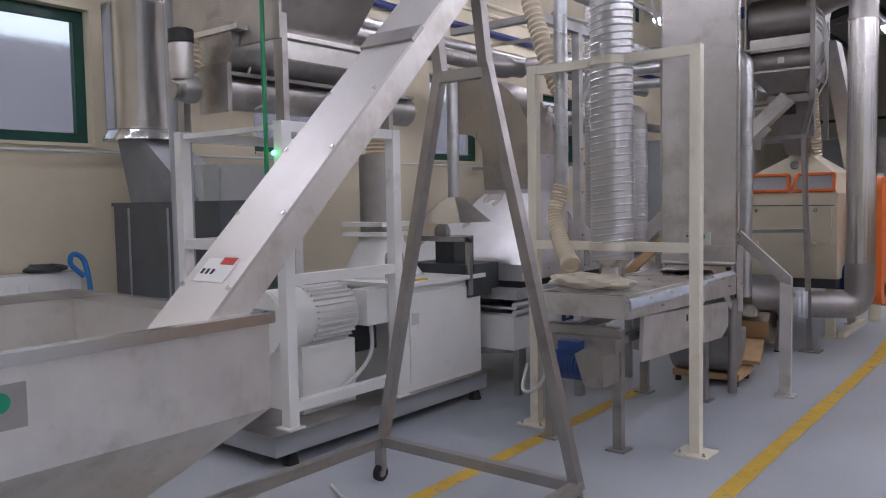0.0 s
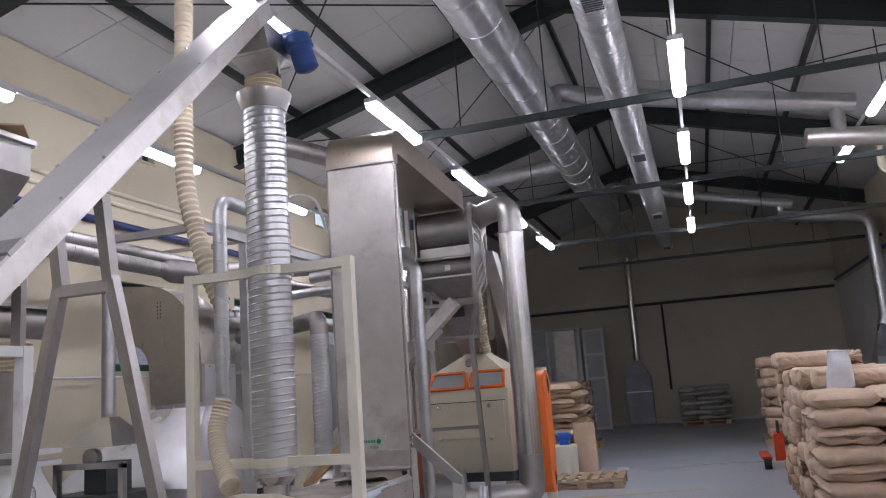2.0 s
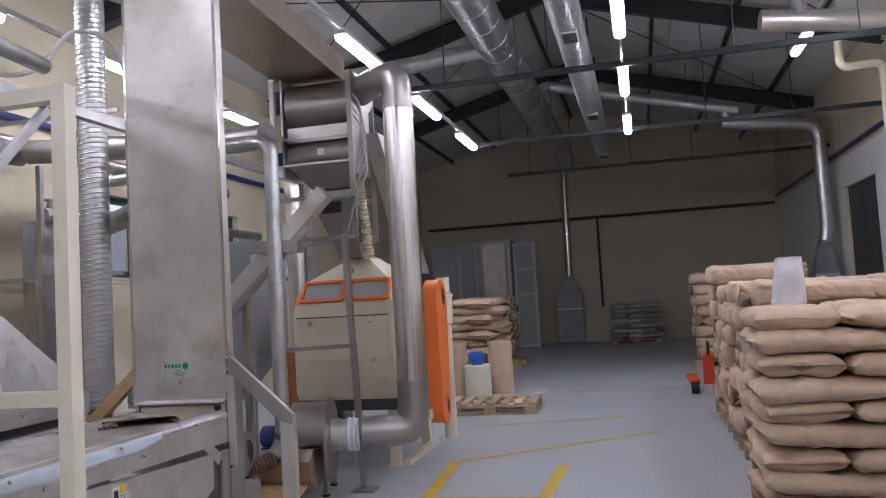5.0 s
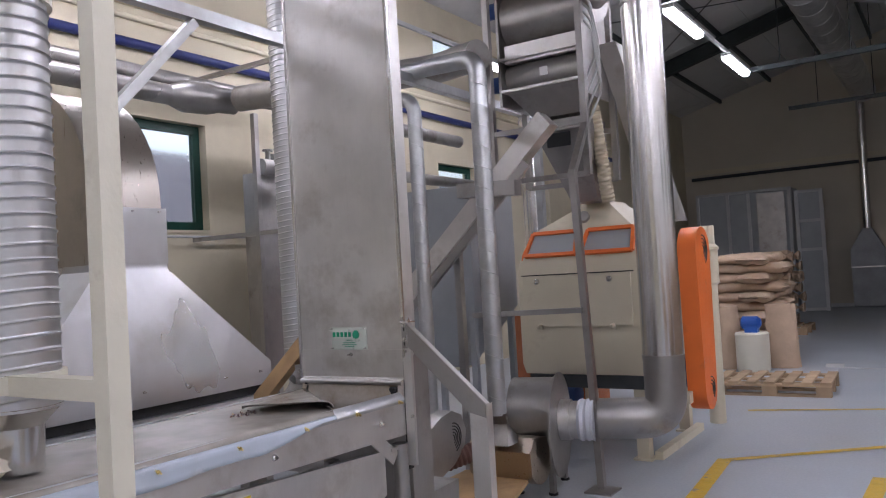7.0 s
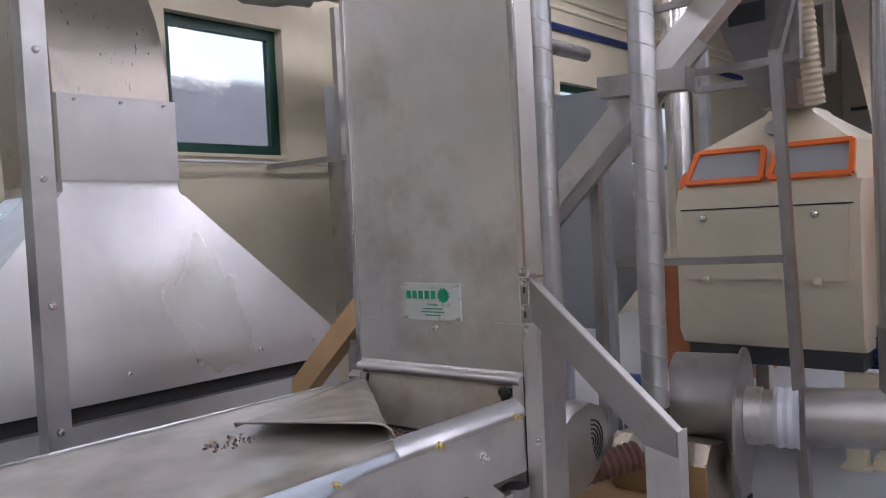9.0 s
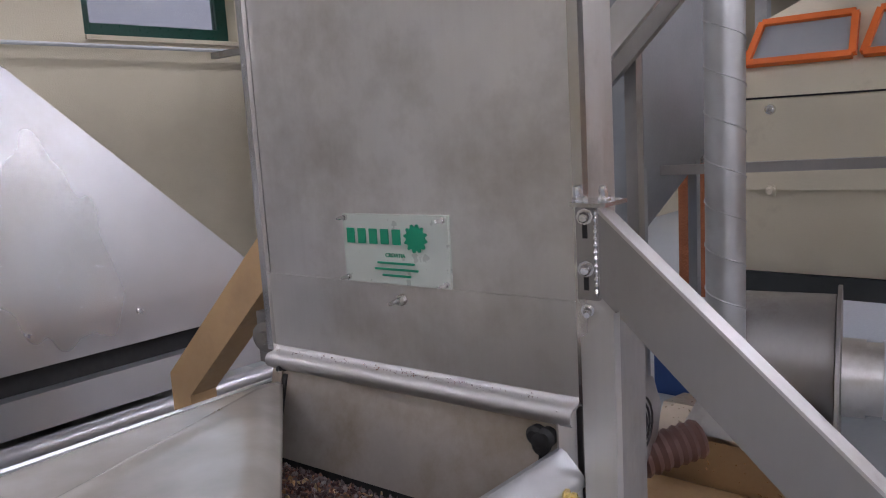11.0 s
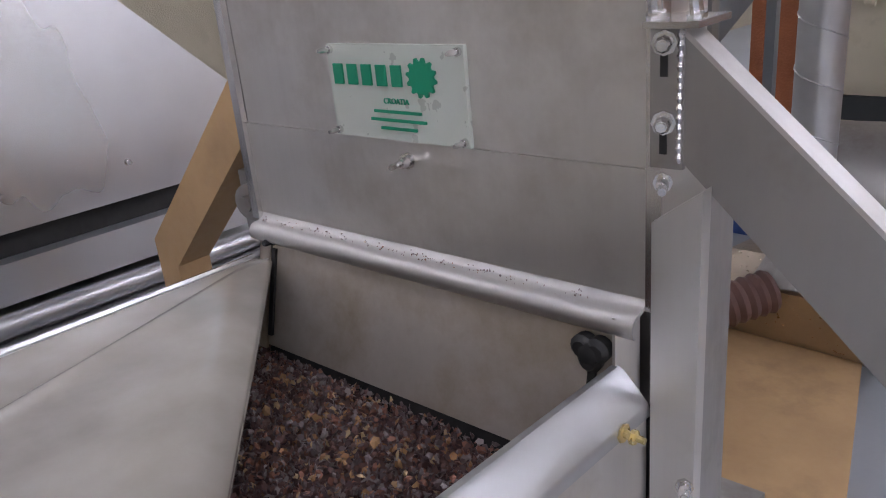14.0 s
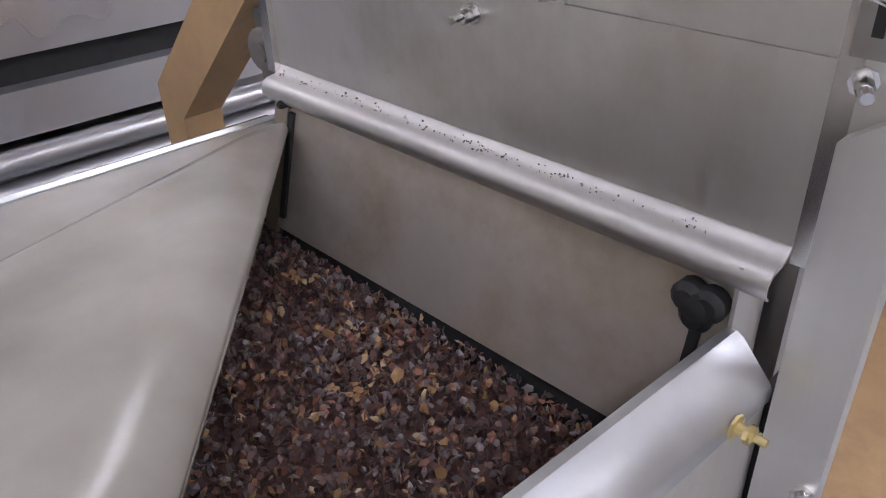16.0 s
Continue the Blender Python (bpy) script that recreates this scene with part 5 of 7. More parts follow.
turned(bm, fcn - fd * 0.035 - Vector((0, 0, 0.03)), fd, ((0, 0.335), (0.012, 0.335)), 44)
part("face_disc", bm, STEEL_DULL, fn)
side = fd.cross(Vector((0, 0, 1)))
for q in (-0.18, 0.18):
    for d in (-0.28, -0.06):
        c = fcn + fd * d + side * q
        beam_part("leg", (c.x, c.y, 0.012), (c.x, c.y, 0.30), 0.035, STEEL_DULL, fn)
        cyl_part("foot", (c.x, c.y, 0), (c.x, c.y, 0.014), 0.03, BLACK, fn, n=12)
bm = bmesh.new()
turned(bm, fcn - fd * 0.02, fd, ((0, 0.13), (0.07, 0.13), (0.07, 0.12), (0.2, 0.12)), 28)
part("inlet_spigot", bm, STEEL, fn)
bm = bmesh.new()
sweep(bm, dense([fcn + fd * 0.10, fcn + fd * 0.2], 0.02), 0.128, 24, True, 0.008)
part("tape_sleeve", bm, WHITE_BAG, fn, "wrinkled pale tape sleeve")

# thin spiral risers behind the elevator
for (px, py, pr, zt, zb) in ((-2.86, 7.55, 0.048, 2.62, 0.5), (-2.33, 7.5, 0.057, 2.78, 0.545)):
    tp = thing("riser_pipe", (px, py, zb), "thin spiral-seamed steel riser pipe", "pipe", "riser pipes")
    bm = bmesh.new()
    pipe(bm, [(px, py, zb), (px, py, zt), (px - 0.45, py + 0.05, zt + 0.02), (px - 1.2, py + 0.1, zt)], pr, 0.12, 20)
    helix(bm, (px, py, zb + 0.05), (px, py, zt - 0.13), pr, 0.13, 0.003, 18)
    part("pipe_run", bm, GALV, tp)
    bm = bmesh.new()
    loft(bm, [circle_at((px, py, zb + 0.01), (0, 0, 1), pr, 16), [(px + 0.11 * max(-1, min(1, 1.5 * math.sin(k * math.tau / 16))), py + 0.09 * max(-1, min(1, -1.5 * math.cos(k * math.tau / 16))), zb - 0.17) for k in range(16)]])
    part("bottom_cone", bm, STEEL_DULL, tp)
bm = bmesh.new()
prism(bm, [(7.64 + 0.15 * math.cos(a), 0.255 + 0.15 * math.sin(a)) for a in [radians(k * 15) for k in range(-10, 1)]] + [(7.72, 0.38), (7.56, 0.40), (7.50, 0.32)], "x", -2.56, -2.12)
solo("curved_chute", bm, TAN_STEEL, "curved dusty steel chute under the riser", "chute", (-2.4, 7.64, 0.15))
# slanting trough conveyor and the belt drive cover
tc_ = thing("slanted_trough", (-2.6, 7.4, 1.0), "slanting folded steel transfer conveyor", "conveyor")
bm = bmesh.new()
beam(bm, (-3.65, 8.05, 1.0), (-2.1, 8.0, 2.42), 0.12, 0.13, (0, 0, 1))
bevel(bm, 0.008)
part("trough", bm, STEEL, tc_)
bm = bmesh.new()
beam(bm, (-3.5, 7.99, 0.98), (-2.25, 7.95, 2.14), 0.03, 0.06, (0, 0, 1))
part("lower_rail", bm, STEEL_DULL, tc_)
beam_part("bracket", (-2.75, 7.9, 2.0), (-2.3, 7.9, 1.98), 0.1, STEEL_DULL, tc_)
beam_part("leg", (-2.9, 8.06, 0), (-2.9, 8.06, 1.62), 0.05, STEEL_DULL, tc_)
bd = thing("belt_drive", (-2.55, 7.1, 0), "dark steel belt drive cover with round vents", "drive cover")
bm = bmesh.new()
prism(bm, [(6.62, 0.20), (6.74, 0.17), (7.18, 0.30), (7.30, 0.38), (7.33, 0.48), (7.28, 0.58), (7.18, 0.62), (7.06, 0.60), (6.62, 0.40)], "x", -2.56, -2.46)
bevel(bm, 0.012, 2)
part("cover", bm, STEEL_DULL, bd)
for k in range(5):
    bm = bmesh.new()
    r0 = 0.015 + 0.018 * k
    sweep(bm, [Vector((-2.459, 7.18 + r0 * math.cos(t), 0.46 + r0 * math.sin(t))) for t in [radians(-70 + j * 20) for j in range(9)]], 0.004, 6)
    part("vent_slot", bm, BLACK, bd)
box_part("bracket", (-2.56, -2.48, 6.7, 6.95, 0.0, 0.22), DARK, bd, bv=0.01)
bm = bmesh.new()
turned(bm, (-2.90, 7.15, 0.46), (1, 0, 0), ((0, 0.06), (0.02, 0.10), (0.28, 0.10), (0.33, 0.07)), 18)
for k in range(8):
    bx(bm, -2.86 + k * 0.03, -2.85 + k * 0.03, 7.05, 7.25, 0.36, 0.57)
part("drive_motor", bm, STEEL_DULL, bd, "finned grey motor")
beam_part("motor_post", (-2.75, 7.15, 0), (-2.75, 7.15, 0.38), 0.1, DARK, bd)
fb = bmesh.new()
prism(fb, [(-2.62, 6.55), (-1.90, 6.50), (-2.03, 7.02), (-2.19, 7.62), (-2.66, 7.62)], "z", 0.125, 0.150)
bx(fb, -2.5, -2.4, 6.6, 7.5, 0.0, 0.125)
bx(fb, -2.22, -2.12, 6.6, 7.2, 0.0, 0.125)
solo("floor_board", fb, BOARD, "tan plywood board on bearers on the floor", "board", (-2.3, 7.05, 0))
rh = bmesh.new()
sweep(rh, dense(rounded([(-2.55, 7.22, 0.30), (-2.47, 7.31, 0.33), (-2.38, 7.42, 0.36)], 0.1), 0.014), 0.055, 20, True, 0.007)
solo("ribbed_drain_hose", rh, material("red_brown_rubber", (0.11, 0.055, 0.045), 0.5, 0, 0.1, 8, 0.001, 60), "red-brown ribbed rubber hose beside the belt drive", "hose", (-2.4, 7.33, 0.4))
st_ = thing("warning_sticker", (-1.93, 4.6, 0.7), "white and yellow warning sticker on the tray skirt", "sticker")
STK = (5.067, 0.696)
box_part("paper", (TX1 - 0.005, TX1 - 0.003, STK[0] - 0.05, STK[0] + 0.05, STK[1] - 0.035, STK[1] + 0.035), WHITE, st_)
box_part("yellow_panel", (TX1 - 0.003, TX1 - 0.002, STK[0], STK[0] + 0.047, STK[1] + 0.0, STK[1] + 0.032), YELLOW_STK, st_)
box_part("black_mark", (TX1 - 0.003, TX1 - 0.002, STK[0] - 0.04, STK[0] - 0.01, STK[1] - 0.025, STK[1] + 0.02), PRINT, st_)
for k in range(3):
    box_part("print_line", (TX1 - 0.003, TX1 - 0.002, STK[0], STK[0] + 0.04, STK[1] - 0.026 + k * 0.008, STK[1] - 0.023 + k * 0.008), PRINT, st_)

D2 = (-3.77, 7.3)
D3 = (-3.26, 7.19, 2.15)

# ---- dryer with its hood and arched duct ----
dy = thing("dryer", (-3.8, 5.7, 0), "long stainless belt dryer under a sheet metal hood", "dryer")
bm = bmesh.new()
levels = [rect(-4.40, -3.20, 5.0, 6.46, 0.875), rect(-4.40, -3.20, 5.0, 6.46, 1.0), rect(-3.93, -3.43, 5.55, 5.97, 1.545), rect(-3.93, -3.43, 5.55, 5.97, 1.58)]
loft(bm, levels)
bevel(bm, 0.004)
part("hood", bm, HOOD, dy, "dented sheet metal hood")
bm = bmesh.new()
outer, inner = [(-3.43, 1.58), (-3.46, 1.907)], [(-3.93, 1.58), (-3.945, 1.80)]
for k in range(1, 11):
    a = radians(k * 9)
    outer.append((-3.994 + 0.534 * math.cos(a), 1.907 + 0.63 * math.sin(a)))
    inner.append((-4.12 + 0.175 * math.cos(a), 1.845 + 0.222 * math.sin(a)))
outer.append((-4.285, 2.565))
inner.append((-4.285, 2.095))
for (a, b), (c, d) in zip(zip(outer, inner), zip(outer[1:], inner[1:])):
    loft(bm, [[(a[0], 5.55, a[1]), (a[0], 5.965, a[1]), (b[0], 5.965, b[1]), (b[0], 5.55, b[1])], [(c[0], 5.55, c[1]), (c[0], 5.965, c[1]), (d[0], 5.965, d[1]), (d[0], 5.55, d[1])]], caps=False)
bmesh.ops.remove_doubles(bm, verts=bm.verts[:], dist=0.0005)
part("bent_duct", bm, WARM_STEEL, dy, "quarter bend of sheet steel duct")
for k in range(5):
    for j in range(2):
        bm = bmesh.new()
        turned(bm, (-3.86 + 0.03 * j, 5.549, 2.27 + 0.03 * k), (0, -1, 0), ((0, 0.007), (0.002, 0.007)), 8)
        part("punched_hole", bm, DARK, dy)
bm = bmesh.new()
bx(bm, -3.45, -3.424, 5.546, 5.970, 1.58, 1.87)
part("duct_patch", bm, HOOD, dy, "pale sheet patch with mottled reflections in its colour")
box_part("gap_strip", (-4.36, -3.23, 5.02, 6.44, 0.822, 0.877), BLACK, dy)
box_part("side_band", (-4.38, -3.19, 4.9, 6.48, 0.742, 0.822), HOOD, dy, bv=0.006)
for z, r in ((0.708, 0.023), (0.655, 0.020)):
    bm = bmesh.new()
    cyl(bm, (-3.18, 4.85, z), (-3.18, 6.55, z), r, 16)
    part("guide_bar", bm, HOOD, dy)
for z in (0.682, 0.632):
    box_part("bar_ledge", (-4.36, -3.20, 4.9, 6.5, z - 0.012, z + 0.006), HOOD, dy)
box_part("lower_band", (-4.38, -3.22, 4.9, 6.5, 0.36, 0.618), WHITE, dy, "pale lower panel", bv=0.006)
for y in (5.0, 6.4):
    for x in (-4.3, -3.25):
        beam_part("leg", (x, y, 0), (x, y, 0.37), 0.05, STEEL_DULL, dy)
blk = box_part("control_block", (-3.222, -3.205, 5.62, 5.82, 0.49, 0.60), BLUE, dy, "dark blue control block", bv=0.003)
box_part("switch", (-3.207, -3.195, 5.66, 5.70, 0.515, 0.575), LIGHT_GREY, blk, "grey rocker switch")
box_part("switch", (-3.207, -3.195, 5.74, 5.78, 0.515, 0.575), BLACK, blk)
for k in range(6):
    bolt(dy, (-3.198, 5.12 + k * 0.25, 0.95), (1, 0, 0), 0.005)
for k in range(3):
    bolt(dy, (-3.423, 5.60 + k * 0.16, 1.85), (1, 0, 0), 0.004)
# end drive of the dryer, dark shaker box
sh = thing("shaker_box", (-3.75, 4.75, 0), "dark steel shaker box with an open frame", "machine")
box_part("tray_body", (-4.0, -3.42, 4.6, 5.0, 0.78, 1.02), DARK, sh, bv=0.01)
for x in (-3.95, -3.42):
    beam_part("frame_post", (x, 4.62, 0.8), (x, 4.62, 1.22), 0.04, STEEL_DULL, sh)
beam_part("frame_bar", (-3.97, 4.62, 1.21), (-3.40, 4.62, 1.21), 0.04, STEEL_DULL, sh)
box_part("dark_box", (-3.80, -3.62, 4.70, 4.95, 1.02, 1.22), DARK, sh, bv=0.03)
bm = bmesh.new()
turned(bm, (-3.71, 4.70, 1.26), (0, -1, 0), ((0, 0.06), (0.05, 0.06), (0.06, 0.03)), 16)
part("valve", bm, STEEL_DULL, sh)
beam_part("stand_leg", (-3.45, 5.36, 0), (-3.45, 5.36, 0.8), 0.055, STEEL_DULL, sh)
beam_part("stand_leg", (-3.95, 4.7, 0), (-3.95, 4.7, 0.8), 0.055, STEEL_DULL, sh)
beam_part("stand_rail", (-4.1, 4.75, 0.28), (-3.45, 5.3, 0.28), 0.045, STEEL_DULL, sh)
bm = bmesh.new()
loft(bm, [rect(-3.88, -3.48, 4.6, 5.0, 1.33), rect(-3.74, -3.64, 4.75, 4.85, 1.52)])
part("cone", bm, STEEL_BRIGHT, sh)
cyl_part("down_pipe", (-3.69, 4.8, 1.5), (-3.69, 4.8, 2.5), 0.045, GALV, sh)
bm = bmesh.new()
turned(bm, (-3.5, 5.1, 0.72), (0, 0, -1), ((0, 0.05), (0.02, 0.06), (0.16, 0.06), (0.18, 0.04)), 14)
part("small_motor", bm, BLUE, sh)

# ---- white press with its frame, motor and cabinet ----
pr_ = thing("machine_stand", (-3.9, 3.4, 0), "white painted machine frame on a grey skid", "frame")
box_part("skid", (-4.5, -3.42, 2.78, 4.82, 0.075, 0.20), GREY_PAINT, pr_, bv=0.012)
box_part("skid_top", (-4.52, -3.38, 2.74, 4.84, 0.195, 0.21), STEEL_DULL, pr_)
for x in (-4.4, -3.46):
    for y in (2.92, 4.72):
        cyl_part("foot", (x, y, 0), (x, y, 0.075), 0.05, BLACK, pr_, n=16, r2=0.03)
for x in (-4.42, -3.45):
    for y in (2.92, 3.84):
        beam_part("post", (x, y, 0.21), (x, y, 1.96), 0.07, WHITE, pr_, up=(0, 1, 0))
        box_part("base_plate", (x - 0.06, x + 0.06, y - 0.06, y + 0.06, 0.21, 0.22), WHITE, pr_)
for z in (1.93, 1.06, 0.33):
    beam_part("cross_bar", (-3.45, 2.95, z), (-3.45, 3.81, z), 0.06, WHITE, pr_)
for z in (1.93, 1.25):
    beam_part("side_bar", (-4.42, 2.92, z), (-3.45, 2.92, z), 0.06 if z < 1.5 else 0.03, WHITE, pr_)
    beam_part("back_bar", (-4.42, 2.95, z), (-4.42, 3.81, z), 0.06, WHITE, pr_)
cb = thing("press_cabinet", (-3.9, 4.3, 0.21), "white sheet metal press cabinet", "cabinet")
box_part("body", (-4.4, -3.44, 3.90, 4.78, 0.21, 0.92), WHITE, cb, bv=0.012)
box_part("top_plate", (-4.42, -3.40, 3.86, 4.80, 0.92, 0.95), WHITE, cb, bv=0.006)
box_part("side_door", (-3.44, -3.432, 3.96, 4.72, 0.27, 0.87), WHITE, cb, bv=0.002)
box_part("label", (-3.432, -3.428, 3.98, 4.05, 0.66, 0.74), LIGHT_GREY, cb, "grey label")
bm = bmesh.new()
turned(bm, (-3.95, 4.25, 0.95), (0, 0, 1), ((0, 0.30), (0.02, 0.30), (0.06, 0.27), (0.26, 0.17), (0.30, 0.16)), 28)
part("feed_cone", bm, WHITE, cb)
bm = bmesh.new()
pipe(bm, [(-3.6, 3.92, 0.95), (-3.6, 3.92, 1.15), (-3.6, 4.08, 1.15), (-3.6, 4.08, 0.95)], 0.011, 0.04, 10)
part("handle", bm, STEEL_BRIGHT, cb)
pencil = bmesh.new()
beam(pencil, (-3.50, 4.0, 0.956), (-3.48, 4.2, 0.956), 0.025, 0.012)
solo("yellow_tool", pencil, YELLOW, "yellow flat tool on the cabinet top", "tool", (-3.5, 4.1, 0.95))
inl = thing("feed_spout", (-3.95, 4.25, 1.25), "grey feed spout with flange and bellows", "spout")
box_part("flange", (-4.15, -3.75, 4.05, 4.45, 1.25, 1.28), WHITE, inl)
box_part("flange", (-4.15, -3.75, 4.05, 4.45, 1.32, 1.35), WHITE, inl)
cyl_part("spout_body", (-3.95, 4.25, 1.28), (-3.95, 4.25, 1.84), 0.15, STEEL_DULL, inl)
bm = bmesh.new()
sweep(bm, dense([Vector((-3.95, 4.25, 1.84)), Vector((-3.95, 4.25, 2.04))], 0.014), 0.09, 22, True, 0.016)
part("bellows", bm, HOSE, inl, "tan ribbed bellows")
mt = thing("main_motor", (-3.85, 3.4, 0.5), "large dusty white electric motor", "motor")
bm = bmesh.new()
turned(bm, (-3.74, 2.96, 0.79), (0, 1, 0), ((0, 0.09), (0.015, 0.17), (0.03, 0.19), (0.27, 0.19), (0.28, 0.165), (0.66, 0.165), (0.68, 0.11), (0.8, 0.06)), 32)
part("casing", bm, WHITE, mt)
for k in range(28):
    a = k * math.tau / 28
    c, d = math.cos(a), math.sin(a)
    beam_part("fin", (-3.74 + 0.172 * c, 3.26, 0.79 + 0.172 * d), (-3.74 + 0.172 * c, 3.60, 0.79 + 0.172 * d), 0.007, WHITE, mt, h=0.034, bv=0, up=(c, 0, d))
box_part("terminal_box", (-3.66, -3.50, 3.62, 3.82, 0.70, 0.93), WHITE, mt, bv=0.012)
bm = bmesh.new()
turned(bm, (-3.74, 2.96, 0.79), (0, -1, 0), ((0, 0.2), (0.01, 0.2), (0.012, 0.16)), 28)
part("end_cover", bm, WHITE, mt)
box_part("mount", (-4.10, -3.68, 3.60, 3.89, 0.50, 0.90), DARK, mt, bv=0.01)
box_part("pedestal", (-3.92, -3.60, 3.15, 3.60, 0.21, 0.62), WHITE, mt, bv=0.006)
pipe_part("cable", [(-3.57, 3.72, 0.71), (-3.55, 3.72, 0.5), (-3.55, 3.5, 0.34), (-3.62, 3.05, 0.25)], 0.014, CABLE, mt, "", 0.12, 10)

# ---- mixer hopper with screw trough above the press ----
mh = thing("mixing_hopper", (-3.95, 3.4, 1.96), "large dull stainless mixing hopper on the white frame", "hopper")
bm = bmesh.new()
loft(bm, [rect(-4.12, -3.78, 2.93, 3.80, 2.52), rect(-4.45, -3.45, 2.93, 3.86, 2.98), rect(-4.45, -3.45, 2.93, 3.86, 3.17)])
bevel(bm, 0.004)
part("hopper_body", bm, STEEL_DULL, mh)
box_part("end_plate", (-4.46, -3.44, 2.915, 2.932, 2.42, 3.18), STEEL_DULL, mh, bv=0.003)
for a, b in (((-4.46, 2.92), (-3.44, 2.92)), ((-4.46, 3.87), (-3.44, 3.87)), ((-3.44, 2.92), (-3.44, 3.87)), ((-4.46, 2.92), (-4.46, 3.87))):
    beam_part("rim", (*a, 3.185), (*b, 3.185), 0.05, STEEL, mh, h=0.03)
bm = bmesh.new()
cyl(bm, (-3.95, 2.86, 2.44), (-3.95, 4.0, 2.44), 0.16, 28)
part("mixing_trough", bm, STEEL_DULL, mh)
box_part("trough_flange", (-4.15, -3.72, 2.84, 3.95, 2.50, 2.53), STEEL, mh, bv=0.003)
for x in (-4.3, -4.05):
    bm = bmesh.new()
    turned(bm, (x, 2.915, 2.95), (0, -1, 0), ((0, 0.03), (0.02, 0.04), (0.05, 0.03), (0.06, 0.02)), 12)
    part("shaft_knob", bm, STEEL_DULL, mh)
for x, y in ((-3.46, 2.95), (-3.46, 3.82), (-4.42, 2.95)):
    bm = bmesh.new()
    loft(bm, [rect(x - 0.05, x + 0.02, y - 0.02, y + 0.02, 1.96), rect(x - 0.05, x + 0.02, y - 0.02, y + 0.02, 2.42), rect(x - 0.16, x + 0.02, y - 0.02, y + 0.02, 2.56)])
    part("gusset_leg", bm, STEEL_DULL, mh)
beam_part("side_rail", (-3.47, 2.95, 2.36), (-3.47, 3.85, 2.36), 0.05, STEEL, mh, h=0.1)
scw = thing("screw_conveyor", (-4.1, 4.0, 2.0), "dull stainless tubular screw conveyor", "conveyor")
bm = bmesh.new()
cyl(bm, (-3.95, 2.86, 2.17), (-3.95, 4.55, 2.17), 0.105, 26)
part("tube", bm, STEEL_DULL, scw)
box_part("top_flange", (-4.08, -3.82, 2.86, 4.5, 2.25, 2.272), STEEL_DULL, scw, bv=0.003)
box_part("end_flange", (-4.09, -3.81, 2.83, 2.86, 2.04, 2.32), STEEL_DULL, scw, bv=0.003)
bm = bmesh.new()
sweep(bm, dense([Vector((-4.05, 2.72, 2.28)), Vector((-4.05, 2.72, 2.46))], 0.014), 0.075, 20, True, 0.014)
part("bellows", bm, HOSE, scw, "tan ribbed bellows")
gm = thing("gear_motor", (-4.1, 2.7, 2.0), "silver geared motor with black cap", "motor")
bm = bmesh.new()
turned(bm, (-4.0, 2.74, 2.17), (0, -1, 0), ((0, 0.08), (0.05, 0.085), (0.10, 0.07), (0.12, 0.04)), 16)
part("gearbox", bm, STEEL_DULL, gm)
bm = bmesh.new()
turned(bm, (-4.0, 2.66, 2.22), (0, 0, 1), ((0, 0.06), (0.05, 0.07), (0.2, 0.07), (0.21, 0.06)), 18)
part("motor_body", bm, STEEL, gm)
bm = bmesh.new()
turned(bm, (-4.0, 2.66, 2.43), (0, 0, 1), ((0, 0.072), (0.07, 0.072), (0.08, 0.05)), 18)
part("fan_cap", bm, BLACK, gm)
bm = bmesh.new()
turned(bm, (-4.0, 2.62, 2.15), (0, -1, 0), ((0, 0.045), (0.01, 0.05), (0.03, 0.05), (0.035, 0.02)), 16)
part("hand_wheel", bm, STEEL_DULL, gm)
pipe_part("cable", [(-3.86, 3.02, 2.28), (-3.84, 3.05, 2.4), (-3.80, 3.1, 2.34), (-3.80, 3.1, 2.1), (-3.86, 3.06, 2.07)], 0.008, CABLE, gm, "", 0.05, 8)
# cardboard on the hopper
bm = bmesh.new()
prism(bm, [(-4.3, 3.19), (-3.55, 3.19), (-3.53, 3.62), (-4.15, 3.58)], "y", 3.4, 3.406)
solo("cardboard_sheet", bm, CARD, "upright brown cardboard sheet on the hopper", "cardboard", (-4.0, 3.2, 3.19))
bm = bmesh.new()
beam(bm, (-4.1, 3.25, 3.215), (-3.42, 3.8, 3.235), 0.3, 0.01)
solo("cardboard_sheet", bm, CARD, "flat brown cardboard sheet across the hopper rim", "cardboard", (-3.8, 3.5, 3.2))
# green hose on the hopper
gh = bmesh.new()
pipe(gh, [(-4.4, 2.88, 2.98), (-3.60, 2.88, 3.05), (-3.52, 2.86, 3.03), (-3.52, 2.86, 1.2)], 0.013, 0.03, 12)
solo("green_hose", gh, GREEN, "thin green plastic hose on the hopper", "hose", (-3.5, 2.86, 1.2))
for x, y in ((-4.88, 3.17), (-4.79, 3.22)):
    bm = bmesh.new()
    cyl(bm, (x, y, 0), (x, y, 4.5), 0.04 if x < -4.8 else 0.02, 14)
    solo("conduit_post", bm, GREY_PAINT, "grey vertical conduit beside the frame", "conduit", (x, y, 0), "conduits")
cab = thing("control_cabinet", (-5.0, 3.8, 0), "light grey electrical control cabinet with a small screen", "cabinet")
box_part("body", (-5.03, -4.76, 3.42, 3.92, 0.0, 1.79), LIGHT_GREY, cab, bv=0.01)
box_part("door", (-4.76, -4.745, 3.44, 3.90, 0.05, 1.76), LIGHT_GREY, cab, bv=0.004)
box_part("screen", (-4.744, -4.738, 3.70, 3.84, 1.46, 1.58), BLUE, cab, "dark blue display")
led = bmesh.new()
turned(led, (-4.835, 3.17, 1.55), (1, 0, 0), ((0, 0.012), (0.01, 0.012)), 10)
